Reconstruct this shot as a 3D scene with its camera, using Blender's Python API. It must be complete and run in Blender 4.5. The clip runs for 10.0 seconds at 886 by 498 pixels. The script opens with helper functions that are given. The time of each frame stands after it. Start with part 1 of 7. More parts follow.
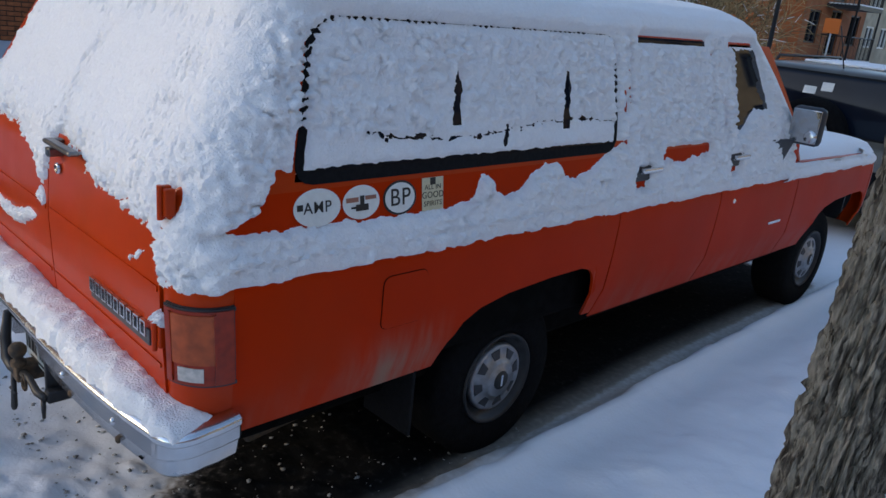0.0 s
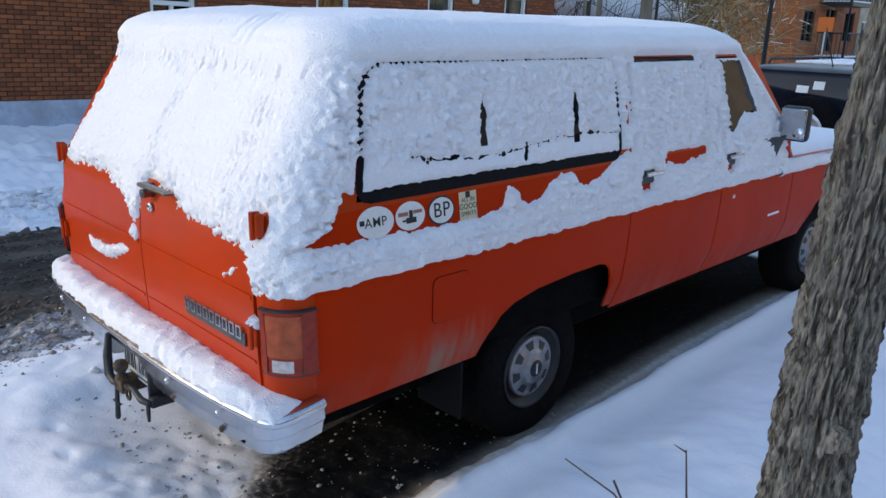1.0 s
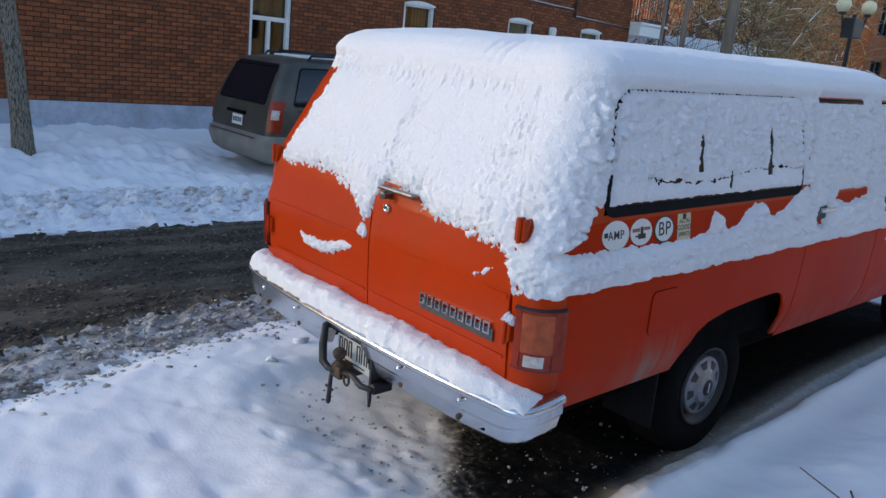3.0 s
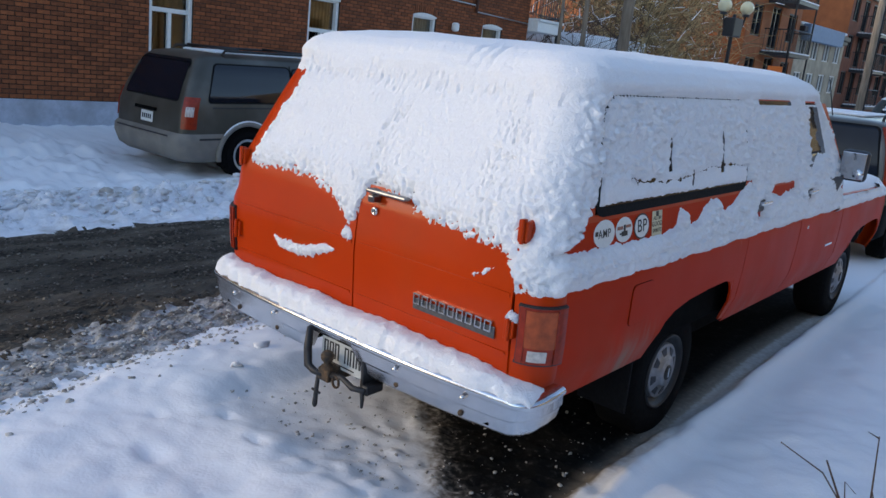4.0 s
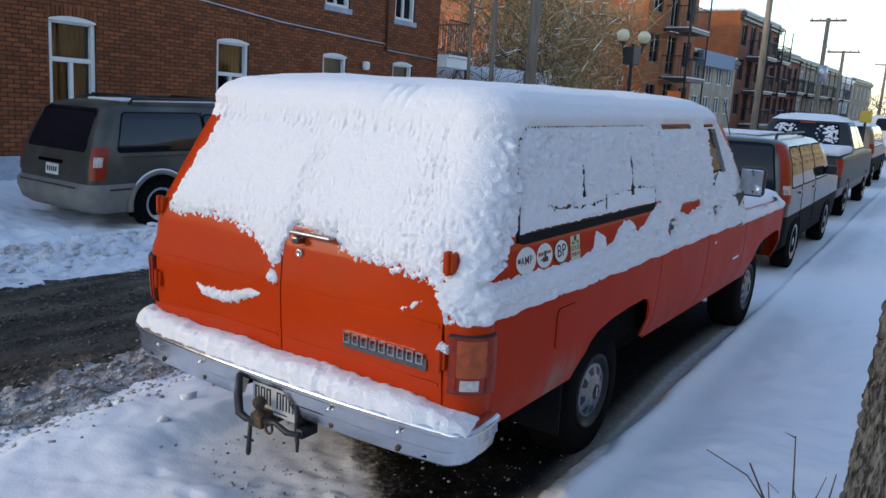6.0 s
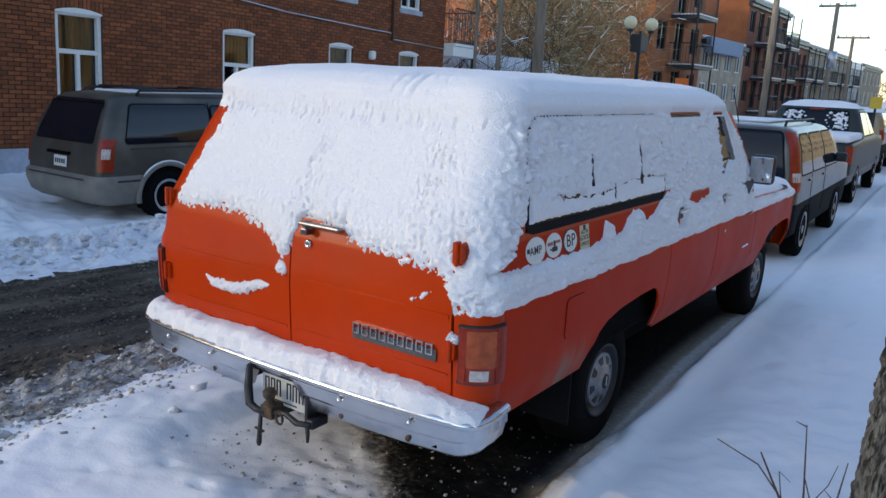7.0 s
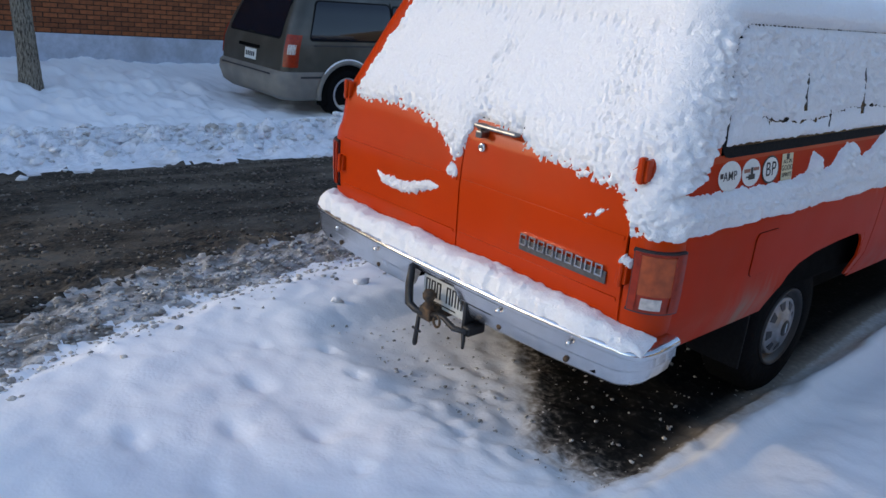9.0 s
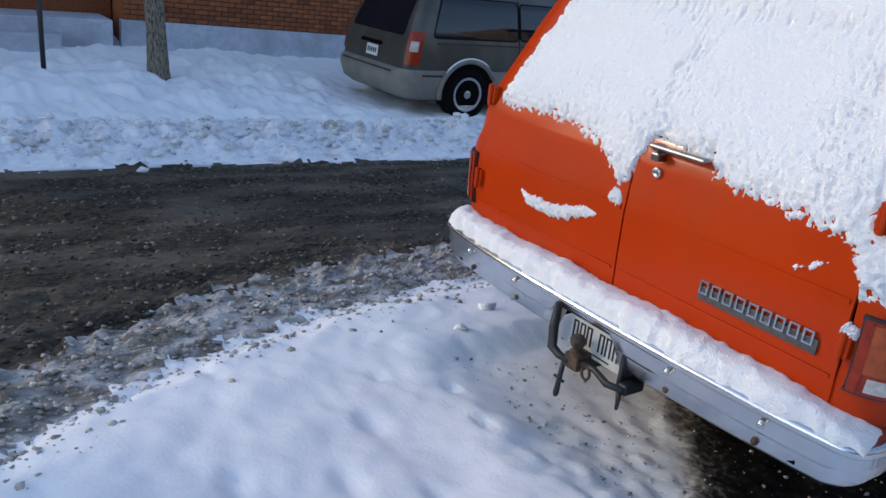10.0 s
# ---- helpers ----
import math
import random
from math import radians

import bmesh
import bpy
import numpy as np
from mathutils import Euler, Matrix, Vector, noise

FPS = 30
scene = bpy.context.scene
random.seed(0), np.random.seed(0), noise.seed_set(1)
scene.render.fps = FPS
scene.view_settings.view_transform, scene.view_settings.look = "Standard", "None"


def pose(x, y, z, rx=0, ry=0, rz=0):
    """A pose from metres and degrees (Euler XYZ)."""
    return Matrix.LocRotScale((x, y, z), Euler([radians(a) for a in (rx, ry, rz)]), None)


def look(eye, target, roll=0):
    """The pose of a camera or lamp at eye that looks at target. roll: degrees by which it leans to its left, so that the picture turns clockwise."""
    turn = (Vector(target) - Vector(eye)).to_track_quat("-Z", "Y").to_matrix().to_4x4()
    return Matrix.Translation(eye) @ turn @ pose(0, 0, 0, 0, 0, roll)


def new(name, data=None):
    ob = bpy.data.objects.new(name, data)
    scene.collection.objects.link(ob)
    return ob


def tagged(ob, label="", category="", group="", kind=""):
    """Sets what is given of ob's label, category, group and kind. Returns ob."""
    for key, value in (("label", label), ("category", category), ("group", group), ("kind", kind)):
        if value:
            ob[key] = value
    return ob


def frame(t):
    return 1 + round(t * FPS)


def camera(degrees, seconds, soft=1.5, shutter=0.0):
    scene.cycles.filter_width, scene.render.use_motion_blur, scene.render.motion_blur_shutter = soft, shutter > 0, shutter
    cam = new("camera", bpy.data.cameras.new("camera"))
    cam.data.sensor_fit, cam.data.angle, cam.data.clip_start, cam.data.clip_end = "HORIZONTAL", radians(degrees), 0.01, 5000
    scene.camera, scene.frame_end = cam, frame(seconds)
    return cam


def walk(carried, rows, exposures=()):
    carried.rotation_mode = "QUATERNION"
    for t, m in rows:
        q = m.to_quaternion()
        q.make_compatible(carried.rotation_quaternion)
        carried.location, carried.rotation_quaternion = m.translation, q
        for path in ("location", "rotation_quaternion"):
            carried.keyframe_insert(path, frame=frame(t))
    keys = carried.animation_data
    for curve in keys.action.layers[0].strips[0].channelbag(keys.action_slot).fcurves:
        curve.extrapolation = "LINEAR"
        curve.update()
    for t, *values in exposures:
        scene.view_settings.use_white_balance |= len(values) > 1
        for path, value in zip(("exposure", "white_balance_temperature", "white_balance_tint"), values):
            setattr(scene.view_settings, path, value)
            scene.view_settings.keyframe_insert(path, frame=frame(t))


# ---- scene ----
cam = camera(59.6, 10.0)
EXPOSURES = [(0.0, 1.11), (0.6, 1.55), (1.6, 1.62), (2.5, 1.42), (4.0, 1.29), (8.0, 1.29), (10.0, 1.34)]
SKY, SUN, SHADE_Y = 0.15, 0.42, -16.2
PATH = [
    (0, (2.734, -0.885, 1.858), (1.403, 0.471, 1.234), 6.1),
    (0.5, (2.885, -1.094, 1.869), (1.495, 0.242, 1.336), 1.4),
    (1, (2.98, -1.253, 1.912), (1.607, 0.087, 1.346), 1.6),
    (1.5, (2.979, -1.477, 1.904), (1.682, -0.044, 1.39), 3.2),
    (2, (2.91, -1.793, 1.895), (1.553, -0.41, 1.4), 4.7),
    (2.5, (2.787, -1.867, 1.869), (1.314, -0.613, 1.358), 4.8),
    (3.8, (2.431, -2.242, 1.866), (1.134, -0.803, 1.369), 5.4),
    (4, (2.405, -2.298, 1.883), (1.158, -0.816, 1.383), 5.5),
    (4.5, (2.405, -2.327, 1.888), (1.278, -0.756, 1.377), 5.2),
    (5, (2.418, -2.335, 1.894), (1.358, -0.693, 1.471), 4.3),
    (5.5, (2.425, -2.339, 1.892), (1.335, -0.708, 1.499), 3.7),
    (7, (2.411, -2.337, 1.894), (1.292, -0.735, 1.468), 2.7),
    (7.5, (2.413, -2.336, 1.894), (1.29, -0.735, 1.473), 2.6),
    (8, (2.409, -2.317, 1.882), (1.296, -0.712, 1.451), 5.4),
    (8.5, (2.391, -2.357, 1.862), (1.135, -0.87, 1.402), 8.1),
    (9, (2.295, -2.267, 1.822), (0.921, -0.971, 1.166), 5.4),
    (9.5, (2.109, -2.071, 1.814), (0.681, -0.861, 1.108), 4.2),
    (10, (1.809, -2.11, 1.773), (0.28, -1.017, 1.089), 6.3),
]
walk(cam, [(t, look(eye, target, roll)) for t, eye, target, roll in PATH], [(t, stops, 7200, 12) for t, stops in EXPOSURES])
STALKS = [([(2.02, 0.86, 0.08), (2.01, 0.83, 0.35), (1.988, 0.80, 0.647)], 0.006), ([(1.988, 0.80, 0.64), (1.95, 0.79, 0.655)], 0.003), ([(2.08, 0.75, 0.08), (2.0, 0.68, 0.32), (1.87, 0.60, 0.52), (1.726, 0.531, 0.606)], 0.005),
          ([(2.07, 0.68, 0.08), (1.98, 0.62, 0.36), (1.878, 0.577, 0.582)], 0.009), ([(2.10, 0.72, 0.08), (2.06, 0.66, 0.40), (2.03, 0.62, 0.52)], 0.005), ([(2.06, 0.66, 0.40), (2.11, 0.64, 0.50), (2.13, 0.66, 0.58)], 0.003),
          ([(2.14, 0.72, 0.08), (2.14, 0.68, 0.42), (2.16, 0.66, 0.60)], 0.005), ([(2.14, 0.68, 0.42), (2.10, 0.66, 0.47)], 0.003), ([(1.97, 0.62, 0.36), (1.94, 0.64, 0.50), (1.98, 0.66, 0.46)], 0.003)]

# ---- world, sun, exposure ----
SUN_AZ, SUN_EL = -140.0, 19.0          # degrees from +y towards +x, and above the horizon
world = bpy.data.worlds.new("sky")
scene.world = world
world.use_nodes = True
wn = world.node_tree.nodes
sky = wn.new("ShaderNodeTexSky")
sky.sky_type, sky.sun_disc = "NISHITA", False
sky.sun_elevation, sky.sun_rotation = radians(SUN_EL), radians(SUN_AZ)
sky.air_density, sky.dust_density, sky.ozone_density = 1.0, 0.6, 2.5
wn["Background"].inputs["Strength"].default_value = SKY
world.node_tree.links.new(sky.outputs[0], wn["Background"].inputs["Color"])
sun = new("sun", bpy.data.lights.new("sun", "SUN"))
sun.data.energy, sun.data.angle, sun.data.color = SUN, radians(1.0), (1.0, 0.86, 0.68)
sun_dir = Vector((math.sin(radians(SUN_AZ)) * math.cos(radians(SUN_EL)), math.cos(radians(SUN_AZ)) * math.cos(radians(SUN_EL)), math.sin(radians(SUN_EL))))
sun.matrix_world = look(sun_dir * 60, (0, 0, 0))


# ---- noise on arrays ----
def lattice(p, seed):
    """Smooth value noise in -1..1 on an (n, 3) array."""
    i = np.floor(p).astype(np.int64)
    f = p - i
    f = f * f * f * (f * (f * 6 - 15) + 10)
    out = np.zeros(len(p))
    for dx in (0, 1):
        for dy in (0, 1):
            for dz in (0, 1):
                h = (i[:, 0] + dx) * 374761393 + (i[:, 1] + dy) * 668265263 + (i[:, 2] + dz) * 2147483647 + seed * 974711
                h = (h ^ (h >> 13)) * 1274126177
                h = (h ^ (h >> 16)) & 0xFFFF
                w = (f[:, 0] if dx else 1 - f[:, 0]) * (f[:, 1] if dy else 1 - f[:, 1]) * (f[:, 2] if dz else 1 - f[:, 2])
                out += w * (h / 32767.5 - 1)
    return out


def fbm(p, size, octaves=3, seed=1, gain=0.5):
    p = np.asarray(p, float) / size
    total, amp = np.zeros(len(p)), 1.0
    for o in range(octaves):
        total += amp * lattice(p * 2.03 ** o + 17.3 * o, seed + o)
        amp *= gain
    return total


def puffs(a, b, size, seed, jitter=0.8):
    """Rounded clumps of uneven height, 0 in the creases to about 1 on top, over a plane (a, b)."""
    u, v = a / size, b / size
    iu, iv = np.floor(u).astype(np.int64), np.floor(v).astype(np.int64)
    best = np.zeros(len(u))
    for du in (-1, 0, 1):
        for dv in (-1, 0, 1):
            h = (iu + du) * 73856093 + (iv + dv) * 19349663 + seed * 83492791
            h = (h ^ (h >> 13)) * 1274126177
            h = (h ^ (h >> 16)) & 0x3FFFFFFF
            cu, cv = iu + du + 0.5 + jitter * ((h & 1023) / 1023 - 0.5), iv + dv + 0.5 + jitter * (((h >> 10) & 1023) / 1023 - 0.5)
            tall = 0.55 + 0.45 * ((h >> 20) & 1023) / 1023
            best = np.maximum(best, tall * np.sqrt(np.maximum(0, 1 - ((u - cu) ** 2 + (v - cv) ** 2) / (0.85 * tall) ** 2)))
    return best


# ---- materials ----
def material(name, colour, rough=0.6, metal=0.0, spread=0.0, grain=0.05, bump=0.0, bump_size=0.01, second=None, second_size=0.3, second_at=0.5, second_soft=0.15,
             coat=0.0, spec=0.5, random_value=0.0, stretch=(1, 1, 1), trans=0.0, rough_spread=0.0, sub=0.0):
    m = bpy.data.materials.new(name)
    m.use_nodes = True
    n, l = m.node_tree.nodes, m.node_tree.links
    b = n["Principled BSDF"]
    co = n.new("ShaderNodeTexCoord")
    mp = n.new("ShaderNodeMapping")
    mp.inputs["Scale"].default_value = stretch
    l.new(co.outputs["Object"], mp.inputs["Vector"])

    def noise_tex(size, detail=4.0):
        t = n.new("ShaderNodeTexNoise")
        t.inputs["Scale"].default_value, t.inputs["Detail"].default_value = 1.0 / size, detail
        l.new(mp.outputs[0], t.inputs["Vector"])
        return t.outputs["Fac"]

    def ramp(fac, a, c):
        r = n.new("ShaderNodeMapRange")
        r.inputs["From Min"].default_value, r.inputs["From Max"].default_value = a, c
        l.new(fac, r.inputs["Value"])
        return r.outputs[0]

    def mix(fac, a, c, kind="MIX"):
        x = n.new("ShaderNodeMix")
        x.data_type, x.blend_type = "RGBA", kind
        if isinstance(fac, float):
            x.inputs["Factor"].default_value = fac
        else:
            l.new(fac, x.inputs["Factor"])
        for key, v in ((6, a), (7, c)):
            if isinstance(v, tuple):
                x.inputs[key].default_value = (*v, 1)
            else:
                l.new(v, x.inputs[key])
        return x.outputs[2]

    c = tuple(colour)
    if spread:
        c = mix(ramp(noise_tex(grain), 0.3, 0.7), tuple(v * (1 - spread) for v in colour), tuple(min(1, v * (1 + spread)) for v in colour))
    if second:
        c = mix(ramp(noise_tex(second_size, 6.0), second_at - second_soft, second_at + second_soft), c, tuple(second))
    if random_value:
        info = n.new("ShaderNodeObjectInfo")
        isl = n.new("ShaderNodeNewGeometry")
        add = n.new("ShaderNodeMath")
        add.operation = "ADD"
        l.new(info.outputs["Random"], add.inputs[0])
        l.new(isl.outputs["Random Per Island"], add.inputs[1])
        fr = n.new("ShaderNodeMath")
        fr.operation = "FRACT"
        l.new(add.outputs[0], fr.inputs[0])
        hs = n.new("ShaderNodeHueSaturation")
        mr = n.new("ShaderNodeMapRange")
        mr.inputs["To Min"].default_value, mr.inputs["To Max"].default_value = 1 - random_value, 1 + random_value
        l.new(fr.outputs[0], mr.inputs["Value"])
        l.new(mr.outputs[0], hs.inputs["Value"])
        if isinstance(c, tuple):
            hs.inputs["Color"].default_value = (*c, 1)
        else:
            l.new(c, hs.inputs["Color"])
        c = hs.outputs[0]
    if isinstance(c, tuple):
        b.inputs["Base Color"].default_value = (*c, 1)
    else:
        l.new(c, b.inputs["Base Color"])
    b.inputs["Roughness"].default_value, b.inputs["Metallic"].default_value = rough, metal
    if rough_spread:
        r = n.new("ShaderNodeMapRange")
        r.inputs["To Min"].default_value, r.inputs["To Max"].default_value = max(0.02, rough - rough_spread), min(1, rough + rough_spread)
        l.new(noise_tex(0.12, 6.0), r.inputs["Value"])
        l.new(r.outputs[0], b.inputs["Roughness"])
    b.inputs["Coat Weight"].default_value = coat
    b.inputs["Coat Roughness"].default_value = 0.12
    b.inputs["Specular IOR Level"].default_value = spec
    b.inputs["Transmission Weight"].default_value = trans
    if sub:
        b.inputs["Subsurface Weight"].default_value = sub
        b.inputs["Subsurface Radius"].default_value = (0.03, 0.04, 0.05)
        b.inputs["Subsurface Scale"].default_value = 0.3
    if bump:
        bp = n.new("ShaderNodeBump")
        bp.inputs["Strength"].default_value, bp.inputs["Distance"].default_value = 1.0, bump
        l.new(noise_tex(bump_size, 5.0), bp.inputs["Height"])
        l.new(bp.outputs[0], b.inputs["Normal"])
    return m


def salt_streaks(m):
    """Grey road salt run down the lower flank, thickest behind the fuel flap and towards the sill."""
    n, l = m.node_tree.nodes, m.node_tree.links
    b = n["Principled BSDF"]
    plain = b.inputs["Base Color"].links[0].from_socket
    co = n["Texture Coordinate"].outputs["Object"]
    mp = n.new("ShaderNodeMapping")
    mp.inputs["Scale"].default_value = (1, 13, 2.6)
    l.new(co, mp.inputs["Vector"])
    t = n.new("ShaderNodeTexNoise")
    t.inputs["Scale"].default_value, t.inputs["Detail"].default_value = 1.0, 6.0
    l.new(mp.outputs[0], t.inputs["Vector"])
    ax = n.new("ShaderNodeSeparateXYZ")
    l.new(co, ax.inputs[0])

    def span(sock, a, c, lo=0.0, hi=1.0):
        r = n.new("ShaderNodeMapRange")
        r.interpolation_type = "SMOOTHSTEP"
        for key, v in (("From Min", a), ("From Max", c), ("To Min", lo), ("To Max", hi)):
            r.inputs[key].default_value = v
        l.new(sock, r.inputs["Value"])
        return r.outputs[0]

    def calc(op, a, c):
        q = n.new("ShaderNodeMath")
        q.operation = op
        for k, v in enumerate((a, c)):
            if isinstance(v, float):
                q.inputs[k].default_value = v
            else:
                l.new(v, q.inputs[k])
        return q.outputs[0]

    y, z = ax.outputs["Y"], ax.outputs["Z"]
    runs = calc("MULTIPLY", calc("MULTIPLY", span(y, 0.38, 0.72), span(y, 1.0, 0.86)), span(z, 0.86, 0.62))
    film = calc("MULTIPLY", span(z, 0.80, 0.52), 0.25)
    amount = calc("MULTIPLY", calc("MAXIMUM", runs, film), span(t.outputs["Fac"], 0.34, 0.74))
    x = n.new("ShaderNodeMix")
    x.data_type = "RGBA"
    l.new(amount, x.inputs["Factor"])
    l.new(plain, x.inputs[6])
    x.inputs[7].default_value = (0.30, 0.19, 0.14, 1)
    l.new(x.outputs[2], b.inputs["Base Color"])


SNOW = material("snow", (0.88, 0.885, 0.90), 0.75, spread=0.03, grain=0.01, bump=0.006, bump_size=0.007, spec=0.3)
SNOW_ROAD = material("dirty_snow", (0.80, 0.81, 0.83), 0.8, spread=0.05, grain=0.03, bump=0.01, bump_size=0.03, second=(0.42, 0.38, 0.34), second_size=0.35, second_at=0.62, second_soft=0.12, spec=0.3)
PAINT = material("orange_paint", (0.49, 0.037, 0.001), 0.36, spread=0.06, grain=0.4, second=(0.42, 0.055, 0.010), second_size=0.5, second_at=0.72, second_soft=0.2, coat=0.16, spec=0.15, rough_spread=0.1, bump=0.0008, bump_size=0.25)
PAINT_DULL = material("orange_paint_salted", (0.48, 0.026, 0.0008), 0.42, spread=0.08, grain=0.3, second=(0.38, 0.036, 0.006), second_size=0.45, second_at=0.72, second_soft=0.16, coat=0.03, spec=0.05, rough_spread=0.12, stretch=(1, 0.6, 0.5), bump=0.0006, bump_size=0.3)
salt_streaks(PAINT_DULL)
CHROME = material("chrome", (0.66, 0.67, 0.69), 0.24, 1.0, spread=0.06, grain=0.05, rough_spread=0.1, second=(0.5, 0.48, 0.46), second_size=0.2, second_at=0.7, second_soft=0.1)
DULL_STEEL = material("dull_steel", (0.20, 0.20, 0.205), 0.32, 1.0, spread=0.2, grain=0.02, rough_spread=0.12)
STEEL = material("brushed_steel", (0.50, 0.50, 0.51), 0.38, 1.0, spread=0.15, grain=0.03, rough_spread=0.12)
RUBBER = material("rubber", (0.007, 0.007, 0.008), 0.8, spec=0.15, spread=0.3, grain=0.02, bump=0.002, bump_size=0.01)
TYRE = material("tyre_rubber", (0.006, 0.006, 0.0065), 0.95, spec=0.08, spread=0.3, grain=0.03, second=(0.018, 0.018, 0.018), second_size=0.05, second_at=0.72, second_soft=0.05, bump=0.003, bump_size=0.015)
# near-black underbody; also colours the sheet that paints the house rooms' shade
BLACK = material("black_underbody_and_shade", (0.005, 0.005, 0.005), 0.9, spread=0.4, grain=0.05, spec=0.04)
DARK_TRIM = material("dark_trim", (0.022, 0.024, 0.03), 0.45, spread=0.2, grain=0.02)
GLASS_DARK = material("tinted_glass", (0.006, 0.010, 0.018), 0.05, spread=0.2, grain=0.3, spec=0.2)
CAR_GLASS = material("coated_car_glass", (0.004, 0.007, 0.014), 0.03, spread=0.2, grain=0.3, spec=0.42)
GLASS = material("clear_glass", (0.75, 0.8, 0.8), 0.02, trans=1.0, spec=0.5)
LAMP_RED = material("red_lens", (0.30, 0.024, 0.005), 0.32, spread=0.25, grain=0.03, coat=0.15, spec=0.35)
LAMP_AMBER = material("amber_lens", (0.40, 0.075, 0.020), 0.32, spread=0.3, grain=0.04, coat=0.15, spec=0.35)
LAMP_CLEAR = material("frosted_lens", (0.55, 0.50, 0.46), 0.25, spread=0.2, grain=0.02, coat=0.5)
RUST = material("rusty_iron", (0.10, 0.055, 0.025), 0.8, spread=0.5, grain=0.02, second=(0.03, 0.025, 0.02), second_size=0.05, bump=0.002, bump_size=0.01)
WHITE = material("white_print", (0.74, 0.74, 0.70), 0.5, spread=0.05, grain=0.02)
INK = material("black_print", (0.012, 0.012, 0.012), 0.5)
CREAM = material("cream_print", (0.62, 0.55, 0.36), 0.5, spread=0.08, grain=0.01)
BRICK = material("brick", (0.24, 0.068, 0.022), 0.85, spread=0.22, grain=0.05, random_value=0.32, bump=0.003, bump_size=0.02)
MORTAR = material("mortar", (0.055, 0.030, 0.019), 0.9, spread=0.2, grain=0.03, bump=0.003, bump_size=0.02)
STONE = material("painted_foundation", (0.42, 0.45, 0.52), 0.8, spread=0.12, grain=0.08, second=(0.30, 0.31, 0.34), second_size=0.6, second_at=0.62, bump=0.006, bump_size=0.05)
WOOD_WHITE = material("white_window_paint", (0.82, 0.81, 0.77), 0.5, spread=0.06, grain=0.05)
IRON = material("black_iron", (0.015, 0.015, 0.017), 0.5, spread=0.3, grain=0.04)
BARK = material("bark", (0.25, 0.22, 0.175), 0.9, spread=0.4, grain=0.010, second=(0.06, 0.05, 0.04), second_size=0.016, second_at=0.55, second_soft=0.08, stretch=(1, 1, 0.22), bump=0.016, bump_size=0.010, spec=0.15)
TWIG = material("twig", (0.10, 0.06, 0.04), 0.85, spread=0.3, grain=0.02)
POLE_WOOD = material("pole_wood", (0.25, 0.20, 0.15), 0.9, spread=0.3, grain=0.05, stretch=(1, 1, 0.1), bump=0.004, bump_size=0.02)


# ---- mesh helpers ----
def link_mesh(name, verts, faces, mat, parent=None, label="", smooth=True):
    me = bpy.data.meshes.new(name)
    me.from_pydata([tuple(v) for v in verts], [], [tuple(f) for f in faces])
    me.update()
    if smooth:
        me.polygons.foreach_set("use_smooth", [True] * len(me.polygons))
    me.materials.append(mat)
    ob = new(name, me)
    if parent is not None:
        ob.parent = parent
    if label:
        ob["label"] = label
    return ob


def part(name, bm, mat, parent, label="", smooth=False):
    me = bpy.data.meshes.new(name)
    bm.to_mesh(me)
    bm.free()
    if smooth:
        me.polygons.foreach_set("use_smooth", [True] * len(me.polygons))
    me.materials.append(mat)
    ob = new(name, me)
    if parent is not None:
        ob.parent = parent
    if label:
        ob["label"] = label
    return ob


def thing(name, label, category, m=None, group="", kind=""):
    ob = new(name)
    ob.empty_display_size = 0.1
    if m is not None:
        ob.matrix_world = m
    return tagged(ob, label, category, group, kind)


def bm_box(bm, x0, x1, y0, y1, z0, z1, bevel=0.0):
    r = bmesh.ops.create_cube(bm, size=1.0)["verts"]
    for v in r:
        v.co = Vector(((x0 + x1) / 2 + v.co.x * (x1 - x0), (y0 + y1) / 2 + v.co.y * (y1 - y0), (z0 + z1) / 2 + v.co.z * (z1 - z0)))
    if bevel:
        edges = list({e for v in r for e in v.link_edges})
        bmesh.ops.bevel(bm, geom=edges, offset=bevel, segments=2, affect="EDGES", profile=0.5)


def box(name, dims, mat, parent, bevel=0.0, label=""):
    bm = bmesh.new()
    bm_box(bm, *dims, bevel)
    return part(name, bm, mat, parent, label)


def bm_tube(bm, points, radii, sides=8, caps=True):
    points = [Vector(p) for p in points]
    rings = []
    for i, p in enumerate(points):
        d = (points[min(i + 1, len(points) - 1)] - points[max(i - 1, 0)]).normalized()
        a = d.orthogonal().normalized() if abs(d.z) > 0.9 else d.cross(Vector((0, 0, 1))).normalized()
        b = d.cross(a)
        r = radii[i] if isinstance(radii, (list, tuple)) else radii
        rings.append([bm.verts.new(p + r * (math.cos(6.2832 * k / sides) * a + math.sin(6.2832 * k / sides) * b)) for k in range(sides)])
    for r0, r1 in zip(rings, rings[1:]):
        for k in range(sides):
            bm.faces.new((r0[k], r0[(k + 1) % sides], r1[(k + 1) % sides], r1[k]))
    if caps:
        bm.faces.new(rings[0][::-1])
        bm.faces.new(rings[-1])


def tube(name, points, radii, mat, parent, sides=8, label=""):
    bm = bmesh.new()
    bm_tube(bm, points, radii, sides)
    return part(name, bm, mat, parent, label, True)


